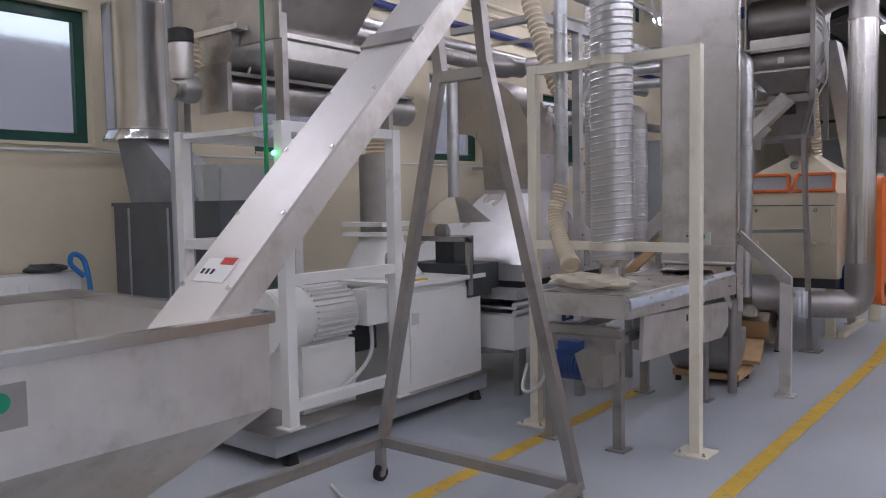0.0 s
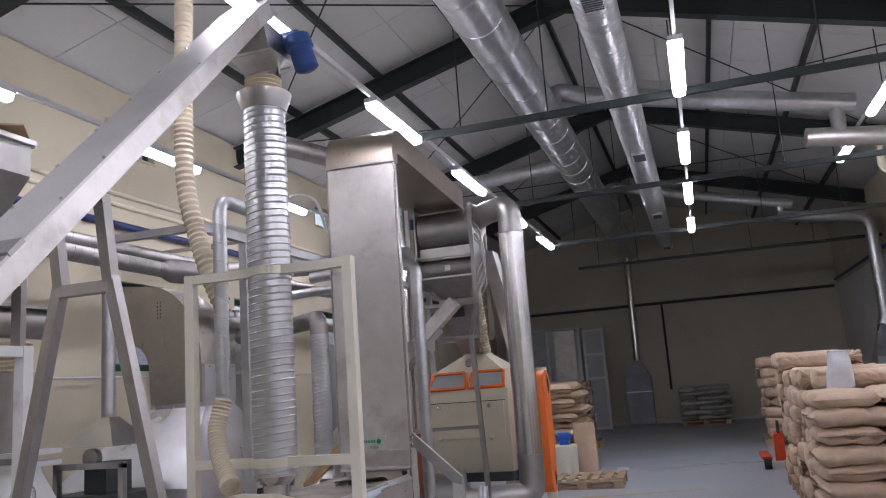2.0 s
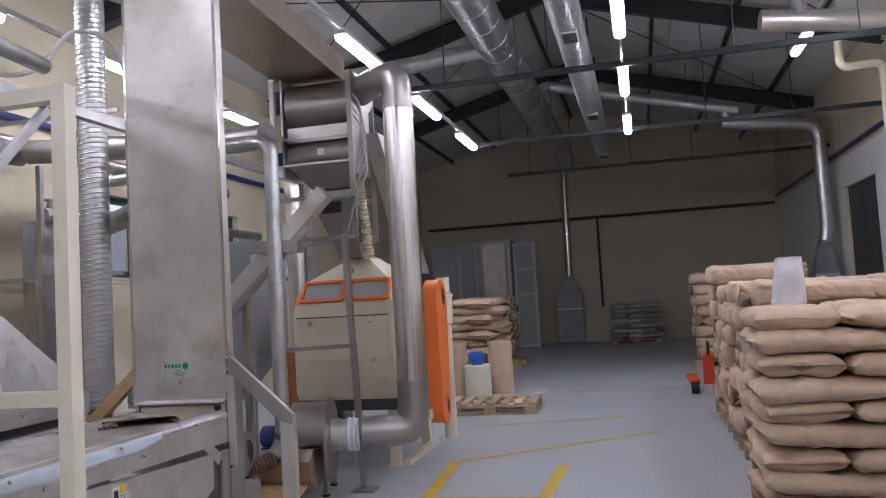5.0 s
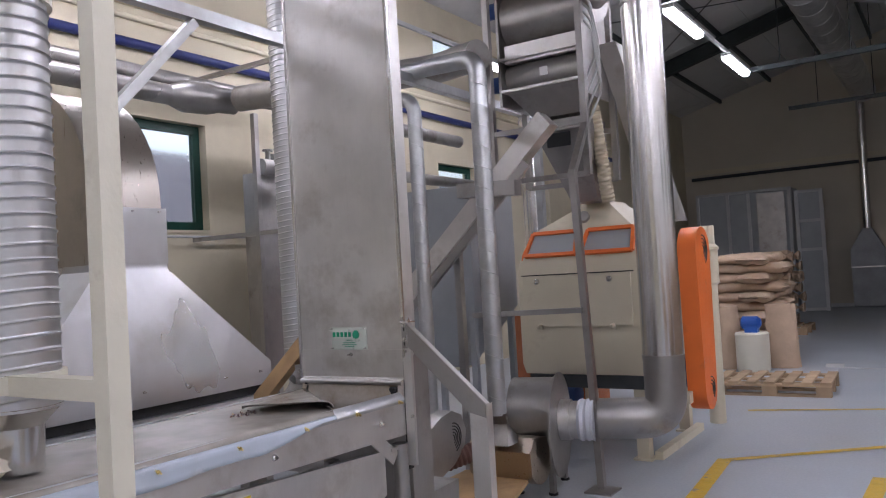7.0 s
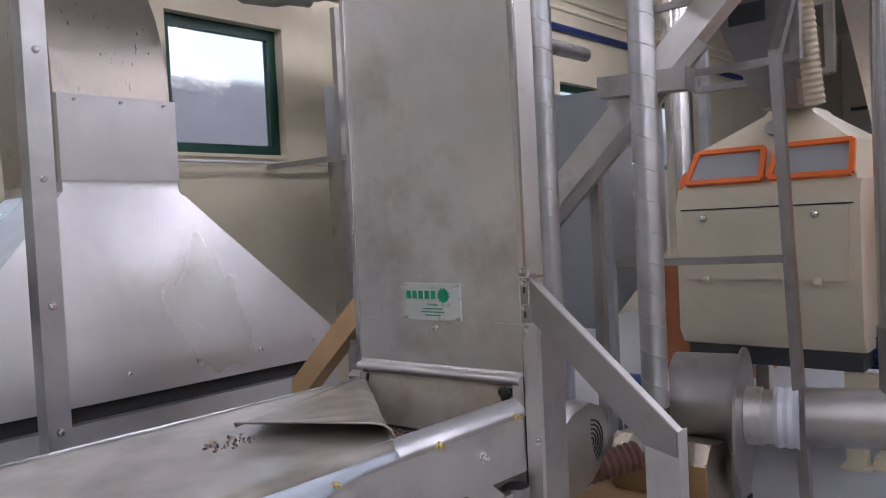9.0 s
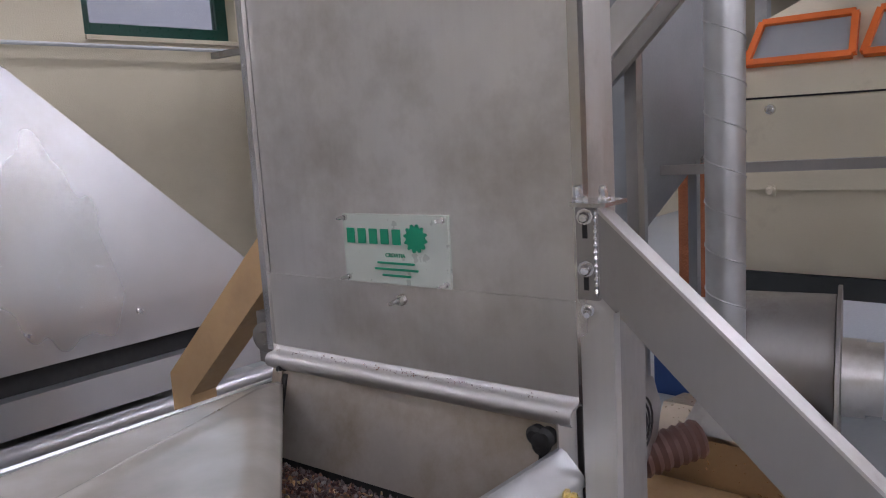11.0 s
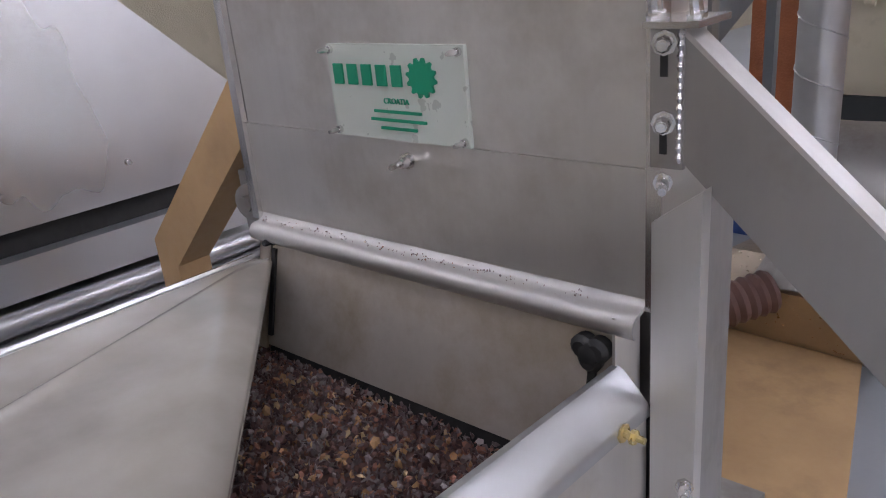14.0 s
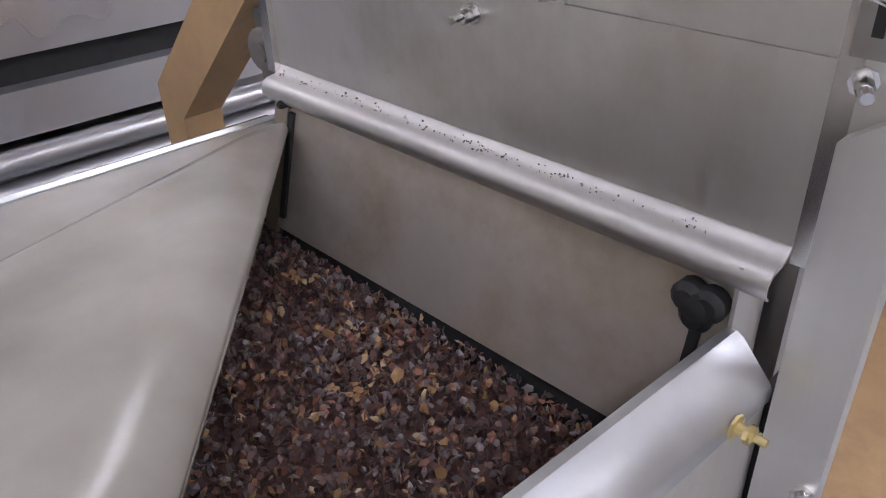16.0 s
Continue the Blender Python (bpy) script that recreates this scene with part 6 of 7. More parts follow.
solo("signal_led", led, GREEN_LED, "small lit green signal lamp", "signal lamp", (-4.835, 3.17, 1.55))
led = bmesh.new()
turned(led, (-3.47, 2.87, 1.78), (1, -0.3, 0), ((0, 0.014), (0.012, 0.014)), 10)
solo("signal_led", led, GREEN_LED, "small lit green signal lamp", "signal lamp", (-3.47, 2.87, 1.78))

# ---- exhaust stack, radiator and shovel at the wall ----
ex = thing("exhaust_stack", (-5.6, 3.4, 0), "shiny steel exhaust stack on a grey sheet box", "stack")
bm = bmesh.new()
turned(bm, (-5.66, 3.40, 2.08), (0, 0, 1), ((0, 0.27), (0.92, 0.27), (0.93, 0.275), (0.95, 0.275), (0.96, 0.19), (3.3, 0.19)), 40)
part("stack_pipe", bm, STEEL_BRIGHT, ex)
bm = bmesh.new()
turned(bm, (-5.66, 3.40, 2.0), (0, 0, 1), ((0, 0.30), (0.012, 0.30), (0.09, 0.255)), 36)
part("skirt", bm, STEEL_BRIGHT, ex)
bm = bmesh.new()
loft(bm, [rect(-5.85, -4.98, 3.38, 3.90, 1.52), rect(-5.80, -5.45, 3.26, 3.56, 2.01)])
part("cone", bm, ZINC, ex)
box_part("filter_box", (-6.08, -4.66, 3.36, 3.98, 0.0, 1.50), BOX_GREY, ex, bv=0.008)
box_part("box_lid", (-6.09, -4.64, 3.345, 3.99, 1.50, 1.525), BOX_GREY, ex, bv=0.004)
for x in (-5.85, -5.3):
    beam_part("box_seam", (x, 3.355, 0.02), (x, 3.355, 1.48), 0.014, GREY_PAINT, ex)
hd = bmesh.new()
pipe(hd, [(-6.08, 3.0, 3.48), (-5.6, 3.04, 3.32), (-4.88, 3.12, 3.11)], 0.06, 0.2, 16)
solo("cross_pipe", hd, GALV, "horizontal galvanised pipe to the wall", "pipe", (-5.3, 3.05, 3.3))
ra = thing("radiator", (-6.0, 2.2, 0.3), "white panel radiator under the window", "radiator")
box_part("panel", (-6.06, -5.96, 1.2, 3.0, 0.35, 1.0), WHITE, ra, bv=0.015)
for k in range(22):
    box_part("rib", (-5.962, -5.95, 1.28 + k * 0.078, 1.31 + k * 0.078, 0.42, 0.93), WHITE, ra)
box_part("top_grille", (-6.05, -5.965, 1.22, 2.98, 1.0, 1.012), LIGHT_GREY, ra)
for y in (1.4, 2.8):
    box_part("bracket", (-6.1, -5.99, y - 0.02, y + 0.02, 0.0, 0.36), WHITE, ra)
shv = bmesh.new()
pipe(shv, [(-5.6, 2.98, 0.0), (-5.75, 2.95, 1.0), (-5.77, 2.93, 1.12), (-5.78, 2.85, 1.16), (-5.77, 2.82, 1.08), (-5.75, 2.92, 0.98)], 0.02, 0.05, 10)
solo("shovel_handle", shv, material("bright_blue_plastic", (0.02, 0.16, 0.42), 0.4), "blue plastic shovel handle leaning by the radiator", "shovel", (-5.6, 2.98, 0))
gl = bmesh.new()
bmesh.ops.create_uvsphere(gl, u_segments=20, v_segments=10, radius=1)
for v in gl.verts:
    v.co = Vector((v.co.x * 0.07, v.co.y * 0.16, v.co.z * 0.035)) * (1 + 0.4 * noise.noise(v.co * 3)) + Vector((-5.99, 2.75, 1.04))
solo("work_gloves", gl, DARK, "dark work gloves on the radiator", "gloves", (-5.99, 2.75, 1.012))
th = thing("wall_display", (-6.09, 6.5, 1.6), "small dark framed display on the wall", "display")
box_part("frame", (-6.1, -6.08, 5.35, 5.75, 1.50, 1.76), BLACK, th, bv=0.006)
box_part("screen", (-6.08, -6.076, 5.39, 5.71, 1.54, 1.72), GREY_PAINT, th)

# ---- pipes along the west wall ----
def wall_pipe(name, pts, r, mat, label, n=14, bend=0.15, seams=0.0):
    bm = bmesh.new()
    pipe(bm, pts, r, bend, n)
    if seams:
        for a, b in zip(pts, pts[1:]):
            helix(bm, a, b, r, seams, 0.003, 16)
    return solo(name, bm, mat, label, "pipe", pts[0], "wall pipes")


wall_pipe("water_pipe", [(-6.055, 1.0, 3.70), (-6.055, 20.0, 3.70)], 0.046, BLUE_PIPE, "dark blue pipe along the plaster wall")
wall_pipe("gas_pipe", [(-6.075, 1.0, 4.08), (-6.075, 20.0, 4.08)], 0.026, CREAM, "thin cream pipe along the plaster wall")
wall_pipe("gas_pipe", [(-6.075, 1.0, 3.95), (-6.075, 20.0, 3.95)], 0.026, CREAM, "thin cream pipe along the plaster wall")
wall_pipe("steel_pipe", [(-5.3, 3.6, 3.08), (-5.3, 7.55, 3.06)], 0.085, STEEL_DULL, "long dull spiral steel pipe near the wall", 20, seams=0.25)
wall_pipe("steel_pipe", [(-5.55, 3.6, 3.28), (-5.55, 12.5, 3.24)], 0.08, STEEL_DULL, "long dull spiral steel pipe near the wall", 20, seams=0.25)
wall_pipe("steel_pipe", [(-5.55, 8.9, 2.66), (-5.55, 13.5, 2.66)], 0.07, STEEL_DULL, "long dull steel pipe near the wall", 20)
wall_pipe("steel_pipe", [(-5.0, 8.0, 3.05), (-3.1, 8.2, 2.98), (-2.6, 8.0, 2.95)], 0.11, STEEL_DULL, "dull steel branch pipe behind the elevator", 20)
rd = bmesh.new()
turned(rd, (-5.3, 7.5, 3.06), (0.25, 1, 0), ((0, 0.086), (0.12, 0.135), (0.35, 0.135), (0.45, 0.11), (0.6, 0.11)), 24)
solo("pipe_reducer", rd, STEEL_DULL, "bulged steel pipe reducer", "pipe", (-5.3, 7.5, 3.06))
wall_pipe("wall_ledge_pipe", [(-6.05, 1.0, 1.93), (-6.05, 13.0, 1.93)], 0.012, LIGHT_GREY, "thin grey conduit under the windows", 8)
for x, y0, zt in ((-5.2, 8.35, 3.0), (-5.6, 8.9, 2.6)):
    bm = bmesh.new()
    beam(bm, (x, y0, 0), (x, y0, zt), 0.05)
    solo("pipe_support", bm, STEEL_DULL, "square steel pipe support post", "post", (x, y0, 0), "pipe supports")
for z in (1.9, 3.45):
    bm = bmesh.new()
    beam(bm, (-6.1, 8.35, z), (-4.3, 8.35, z), 0.04)
    solo("pipe_support_bar", bm, STEEL_DULL, "horizontal steel support bar", "bar", (-5.2, 8.35, z), "pipe supports")
va = thing("valve_manifold", (-5.3, 9.0, 2.5), "dull pipe manifold with small valves", "manifold")
cyl_part("header", (-5.35, 8.55, 2.55), (-5.35, 9.4, 2.55), 0.075, STEEL_DULL, va)
for k in range(4):
    bm = bmesh.new()
    turned(bm, (-5.35, 8.65 + k * 0.18, 2.62), (0, 0, 1), ((0, 0.025), (0.08, 0.025), (0.082, 0.05), (0.1, 0.05)), 10)
    part("valve", bm, STEEL_DULL, va)
box_part("back_panel", (-5.6, -5.45, 8.55, 9.5, 0.6, 2.5), STEEL_DULL, va)
# spiral ducts beside the elevator
def duct_column(x, y, z0, z1, r, pitch, top, label):
    s = thing("spiral_duct", (x, y, 0), label, "duct", "spiral ducts")
    bm = bmesh.new()
    ridged_duct(bm, x, y, z0, z1, r, pitch)
    part("duct", bm, ALU, s, smooth=80)
    bm = bmesh.new()
    pipe(bm, [(x, y, z1 - 0.01), (x, y, z1 + r + 0.06)] + top, r * 0.97, r + 0.05, 22)
    part("top_elbow", bm, STEEL_DULL, s, "dull steel elbow and run")
    bm = bmesh.new()
    loft(bm, [circle_at((x, y, z0 + 0.01), (0, 0, 1), r, 16), [(x + 0.14 * max(-1, min(1, 1.5 * math.sin(k * math.tau / 16))), y + 0.14 * max(-1, min(1, -1.5 * math.cos(k * math.tau / 16))), z0 - 0.2) for k in range(16)]])
    part("base_box", bm, STEEL_DULL, s)
    beam_part("stand", (x, y, 0), (x, y, z0 - 0.19), 0.08, STEEL_DULL, s)
    return s


duct_column(D2[0], D2[1], 0.80, 4.05, 0.11, 0.040, [(D2[0] + 0.35, D2[1] + 0.8, 4.19), (D2[0] + 0.7, D2[1] + 1.7, 4.16)], "tall spiral-seamed galvanised duct behind the elevator")
duct_column(D3[0], D3[1], 1.0, D3[2], 0.09, 0.036, [(-4.2, 8.05, 2.32), (-5.25, 8.95, 2.36)], "short spiral duct with a dull steel elbow")
# strut rail with posts
st = thing("strut_rail", (-2.86, 6.5, 0), "galvanised strut rail on posts beside the tray", "rail")
beam_part("rail", (-2.86, 4.7, 2.74), (-2.86, 10.0, 2.74), 0.06, GALV, st, h=0.06)
beam_part("rail", (-3.6, 4.7, 2.74), (-2.86, 4.7, 2.74), 0.05, GALV, st)
for y in (5.25, 9.4):
    beam_part("post", (-2.86, y, 0), (-2.86, y, 2.71), 0.06, GALV, st, up=(0, 1, 0))
beam_part("brace", (-2.86, 5.27, 2.2), (-2.86, 5.74, 2.70), 0.045, GALV, st)
for k in range(6):
    bolt(st, (-2.83, 5.25, 0.9 + k * 0.32), (1, 0, 0), 0.007)
pipe_part("cable", [(-2.86, 4.9, 2.80), (-2.86, 5.6, 2.82), (-2.83, 5.95, 3.25), (-2.70, 6.15, 3.22), (-2.66, 6.25, 2.9)], 0.014, CABLE, st, "grey cable loop", 0.25, 10)

# ---- dust bin, orange box and motors behind ----
bn = thing("dust_bin", (-3.9, 9.2, 0), "blue-grey steel dust bin on legs", "bin")
bm = bmesh.new()
loft(bm, [rect(-3.72, -3.5, 9.0, 9.2, 0.62), rect(-4.05, -3.2, 8.75, 9.5, 1.12), rect(-4.05, -3.2, 8.75, 9.5, 2.15)])
bevel(bm, 0.006)
part("hopper", bm, GREY_PAINT, bn)
for x in (-4.0, -3.25):
    for y in (8.8, 9.45):
        beam_part("leg", (x, y, 0), (x, y, 1.2), 0.05, GREY_PAINT, bn)
ob_ = thing("tool_cabinet", (-3.5, 11.0, 0), "orange-brown wooden drawer cabinet", "cabinet")
BROWN = material("orange_brown_board", (0.36, 0.12, 0.05), 0.5)
box_part("body", (-3.9, -3.1, 10.7, 11.3, 0.0, 0.95), BROWN, ob_, bv=0.006)
for k in range(3):
    box_part("drawer", (-3.45, -3.12, 10.685, 10.70, 0.30 + k * 0.21, 0.49 + k * 0.21), BROWN, ob_, bv=0.004)
for x, y in ((-3.15, 8.75), (-3.0, 9.7)):
    bmm = bmesh.new()
    turned(bmm, (x, y, 0.30), (1, 0, 0), ((0, 0.05), (0.02, 0.1), (0.25, 0.1), (0.27, 0.06)), 16)
    bx(bmm, x + 0.03, x + 0.22, y - 0.1, y + 0.1, 0.0, 0.21)
    solo("small_motor", bmm, BLUE, "small blue motor on the floor behind the pipes", "motor", (x, y, 0), "floor motors")
st2 = bmesh.new()
cyl(st2, (-4.3, 12.2, 0.0), (-4.3, 12.2, 4.9), 0.14, 24)
solo("exhaust_duct", st2, STEEL_BRIGHT, "shiny vertical exhaust duct", "duct", (-4.3, 12.2, 0))
jr = bmesh.new()
turned(jr, (-1.72, 10.3, 0.0), (0, 0, 1), ((0, 0.07), (1.2, 0.07), (1.22, 0.09), (1.5, 0.09), (1.51, 0.1), (1.53, 0.1), (1.56, 0.07), (1.72, 0.07)), 20)
solo("filter_column", jr, CREAM, "cream and steel filter column behind the belt guard", "filter", (-1.72, 10.3, 0))

# ---- roof ducts ----
rd1 = thing("roof_duct", (-1.53, 5, 5.35), "large round galvanised air duct under the roof", "duct")
bm = bmesh.new()
cyl(bm, (-1.53, -4.9, 5.35), (-1.53, YE - 0.3, 5.35), 0.285, 36)
for k in range(44):
    y = -4.6 + k * 0.68
    if y < YE - 0.5:
        turned(bm, (-1.53, y, 5.35), (0, 1, 0), ((0, 0.284), (0.01, 0.292), (0.02, 0.284)), 36, False)
part("round_duct", bm, GALV, rd1)
for k in range(8):
    y = 1.3 + k * 2.6
    cyl_part("hanger", (-1.78, y, 5.4), (-1.78, y, roof_z(-1.78)), 0.008, DARK, rd1, n=6)
rd2 = thing("perforated_duct", (-0.28, 5, 4.85), "round perforated air duct with outlet grilles", "duct")
bm = bmesh.new()
cyl(bm, (-0.28, -4.9, 4.85), (-0.28, 21.4, 4.85), 0.195, 32)
helix(bm, (-0.28, 4.0, 4.85), (-0.28, 21.3, 4.85), 0.195, 0.11, 0.003, 28)
part("round_duct", bm, GALV, rd2)
for y in (6.3, 11.5, 16.2, 20.6):
    gr_ = box_part("grille", (-0.36, -0.16, y, y + 0.42, 4.635, 4.68), LIGHT_GREY, rd2, "grey outlet grille", bv=0.004)
    for k in range(9):
        box_part("slat", (-0.345, -0.175, y + 0.025 + k * 0.042, y + 0.045 + k * 0.042, 4.628, 4.634), DARK, gr_)
for k in range(8):
    y = 1.3 + k * 2.6
    cyl_part("hanger", (-0.28, y, 5.03), (-0.28, y, roof_z(-0.28)), 0.02, BEAM, rd2, n=8)
for y, r1, r2_, xa, za, xb, zb, xe, ze in ((12.3, 0.14, 0.14, -1.5, 6.05, 2.75, 5.12, 2.05, 4.72), (18.5, 0.11, 0.13, -1.3, 5.85, 2.5, 4.92, 2.16, 4.70)):
    bd_ = thing("branch_duct", (xb, y, zb), "bare metal branch duct from roof duct to the east wall", "duct", "branch ducts")
    bm = bmesh.new()
    pipe(bm, [(-1.5, y - 0.35, 5.55), (xa, y - 0.2, za), (xa + 0.5, y, za - 0.12), (xb, y, zb)], r1, 0.25, 24)
    part("upper_run", bm, GALV, bd_)
    bm = bmesh.new()
    loft(bm, [circle_at((xb - 0.25, y, zb - 0.02), (0, 0, -1), r1 * 0.8, 16), circle_at((xb - 0.25, y, ze + 0.02), (0, 0, -1), r1 * 0.7, 16)])
    part("joining_cone", bm, GALV, bd_)
    bm = bmesh.new()
    pipe(bm, [(xe, y, ze), (XR - 0.28, y + 0.15, ze - 0.2), (XR - 0.26, y + 0.2, 2.4), (XR - 0.32, y + 0.2, 2.2)], r2_, 0.3, 28, 10)
    part("lower_run", bm, STEEL if y < 15 else GALV, bd_)
    bm = bmesh.new()
    loft(bm, [circle_at((XR - 0.32, y + 0.2, 2.21), (0, 0, 1), r2_, 16), [(XR - 0.38 + 0.22 * max(-1, min(1, 1.5 * math.sin(k * math.tau / 16))), y + 0.2 + 0.28 * max(-1, min(1, -1.5 * math.cos(k * math.tau / 16))), 1.55) for k in range(16)]])
    bx(bm, XR - 0.6, XR - 0.16, y - 0.08, y + 0.48, 0.0, 1.55)
    part("intake_hood", bm, GALV, bd_)
bm = bmesh.new()
pipe(bm, [(-1.6, 13.6, 5.25), (-3.0, 13.6, 5.15), (-4.4, 13.6, 5.05)], 0.13, 0.2, 22)
solo("side_branch_duct", bm, GALV, "pale side branch of the roof duct", "duct", (-3.0, 13.6, 5.1))
bm = bmesh.new()
pipe(bm, [(3.45, 14.5, 5.0), (3.45, 14.5, 4.55), (4.05, 14.6, 4.6), (4.08, 14.7, 4.3), (4.08, 14.7, 0.0)], 0.06, 0.14, 20)
solo("rain_pipe", bm, CREAM, "cream plastic drain pipe on the wall", "pipe", (4.08, 14.7, 0))
wp = wall_pipe("conduit_pipe", [(XR - 0.05, 2.0, 3.84), (XR - 0.05, 25.4, 3.84)], 0.04, BLUE_PIPE, "dark blue pipe along the east wall")
wall_pipe("conduit_pipe", [(XR - 0.04, 2.0, 4.02), (XR - 0.04, 11.0, 4.02)], 0.03, LIGHT_GREY, "grey conduit along the east wall")
for y in (8.6, 10.6, 12.4):
    wall_pipe("drop_conduit", [(XR - 0.03, y, 4.0), (XR - 0.03, y, 1.2)], 0.018, LIGHT_GREY if y > 9 else BLUE_PIPE, "thin vertical conduit on the east wall", 8)
wall_pipe("conduit_pipe", [(-5.9, YE - 0.06, 3.62), (XR - 0.1, YE - 0.06, 3.66)], 0.045, DARK, "dark pipe along the end wall")
wall_pipe("drop_conduit", [(-0.75, YE - 0.05, 3.62), (-0.75, YE - 0.05, 1.0)], 0.035, DARK, "dark vertical pipe on the end wall", 8)
bm = bmesh.new()
bx(bm, XL, XR, YE - 0.03, YE - 0.001, 3.74, 3.86)
tagged(part("trim", bm, WALL), kind="structure")
bm = bmesh.new()
bx(bm, XL, XR, YE - 0.02, YE - 0.001, 0.0, 0.09)
tagged(part("baseboard", bm, LIGHT_GREY), kind="structure")
wall_with_holes("wall_panel_east", XR - 0.006, XR - 0.0005, YB, YE, 0.0, 3.72, WIN_R + DOOR_R, WHITE)

# ---- far end ----
fl = thing("flue_hood", (-1.7, YE - 0.2, 0), "galvanised flue hood and pipe on the end wall", "flue")
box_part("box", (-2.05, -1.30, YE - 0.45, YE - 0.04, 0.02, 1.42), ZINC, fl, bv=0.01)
box_part("band", (-2.06, -1.29, YE - 0.46, YE - 0.03, 0.98, 1.01), STEEL, fl)
bm = bmesh.new()
loft(bm, [rect(-2.05, -1.30, YE - 0.45, YE - 0.04, 1.42), rect(-1.76, -1.56, YE - 0.34, YE - 0.14, 1.95)])
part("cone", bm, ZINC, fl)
cyl_part("flue_pipe", (-1.66, YE - 0.24, 1.94), (-1.62, YE - 0.24, 5.7), 0.105, STEEL_BRIGHT, fl)
fcab = thing("glazed_cabinet", (-3.9, 24.2, 0), "tall grey glazed sheet metal cabinet at the end wall", "cabinet")
box_part("body", (-5.4, -3.15, 24.0, 24.9, 0.0, 3.05), GREY_PAINT, fcab, bv=0.01)
for x in (-5.4, -4.65, -4.15, -3.2):
    beam_part("upright", (x, 23.98, 0), (x, 23.98, 3.05), 0.07, LIGHT_GREY, fcab)
beam_part("top_rail", (-5.4, 23.98, 3.03), (-3.15, 23.98, 3.03), 0.07, LIGHT_GREY, fcab)
bm = bmesh.new()
bx(bm, -3.95, -3.3, 23.93, 23.96, 1.2, 2.95)
part("polished_door", bm, STEEL_DULL, fcab, "polished steel door")
op = thing("open_cabinet_door", (-2.75, 24.1, 0), "pale framed glazed door panel standing at the wall", "panel")
for x in (-3.05, -2.5):
    beam_part("stile", (x, 24.05, 0), (x, 24.05, 2.95), 0.08, LIGHT_GREY, op)
for z in (0.05, 1.5, 2.2, 2.92):
    beam_part("rail", (-3.05, 24.05, z), (-2.5, 24.05, z), 0.07, LIGHT_GREY, op)
box_part("pane", (-3.02, -2.53, 24.06, 24.075, 0.05, 2.9), GREY_PAINT, op)


# ---- sacks ----
def flat_sack(seed, l=0.92, w=0.46, h=0.145):
    """A filled flat paper sack, lying along x, its base at z = 0."""
    bm = bmesh.new()
    nu, nv = 56, 24
    rows = []
    r = random.Random(seed)
    off = Vector((r.uniform(0, 50), r.uniform(0, 50), r.uniform(0, 50)))
    for i in range(nu + 1):
        u = -1 + 2 * i / nu
        end = max(0.0, abs(u) - 0.80) / 0.20
        thick = math.sqrt(max(0.0, 1 - end ** 2.2)) * (1 - 0.06 * abs(u)) + 0.03
        wide = 1 + 0.05 * end ** 2 + 0.03 * math.sin(5 * u + seed)
        ring = []
        for k in range(nv):
            a = k * math.tau / nv
            c, s = math.cos(a), math.sin(a)
            y = math.copysign(abs(c) ** 0.62, c) * w / 2 * wide
            z = math.copysign(abs(s) ** 0.7, s) * h / 2 * thick * (1 - 0.25 * abs(c) ** 4)
            p = Vector((u * l / 2, y, z))
            n1 = noise.noise(p * 6 + off) * 0.022
            n2 = abs(noise.noise(Vector((p.x * 13, p.y * 9, p.z * 20)) + off)) * 0.022 * (0.5 + 1.8 * end) + 0.012 * max(0.0, 0.10 - abs(noise.noise(Vector((p.x * 5, p.y * 6, p.z * 8)) + off * 1.7))) / 0.10
            n3 = noise.noise(Vector((p.x * 38, p.y * 22, p.z * 40)) + off) * 0.004
            d = Vector((0, y / w, z / h)).normalized()
            ring.append(p + d * (n1 - n2 + n3) + Vector((0, 0, h / 2)))
        rows.append(ring)
    loft(bm, rows)
    bmesh.ops.recalc_face_normals(bm, faces=bm.faces[:])
    me = bpy.data.meshes.new("sack")
    bm.to_mesh(me)
    bm.free()
    me.materials.append(SACK)
    for f in me.polygons:
        f.use_smooth = True
    return me


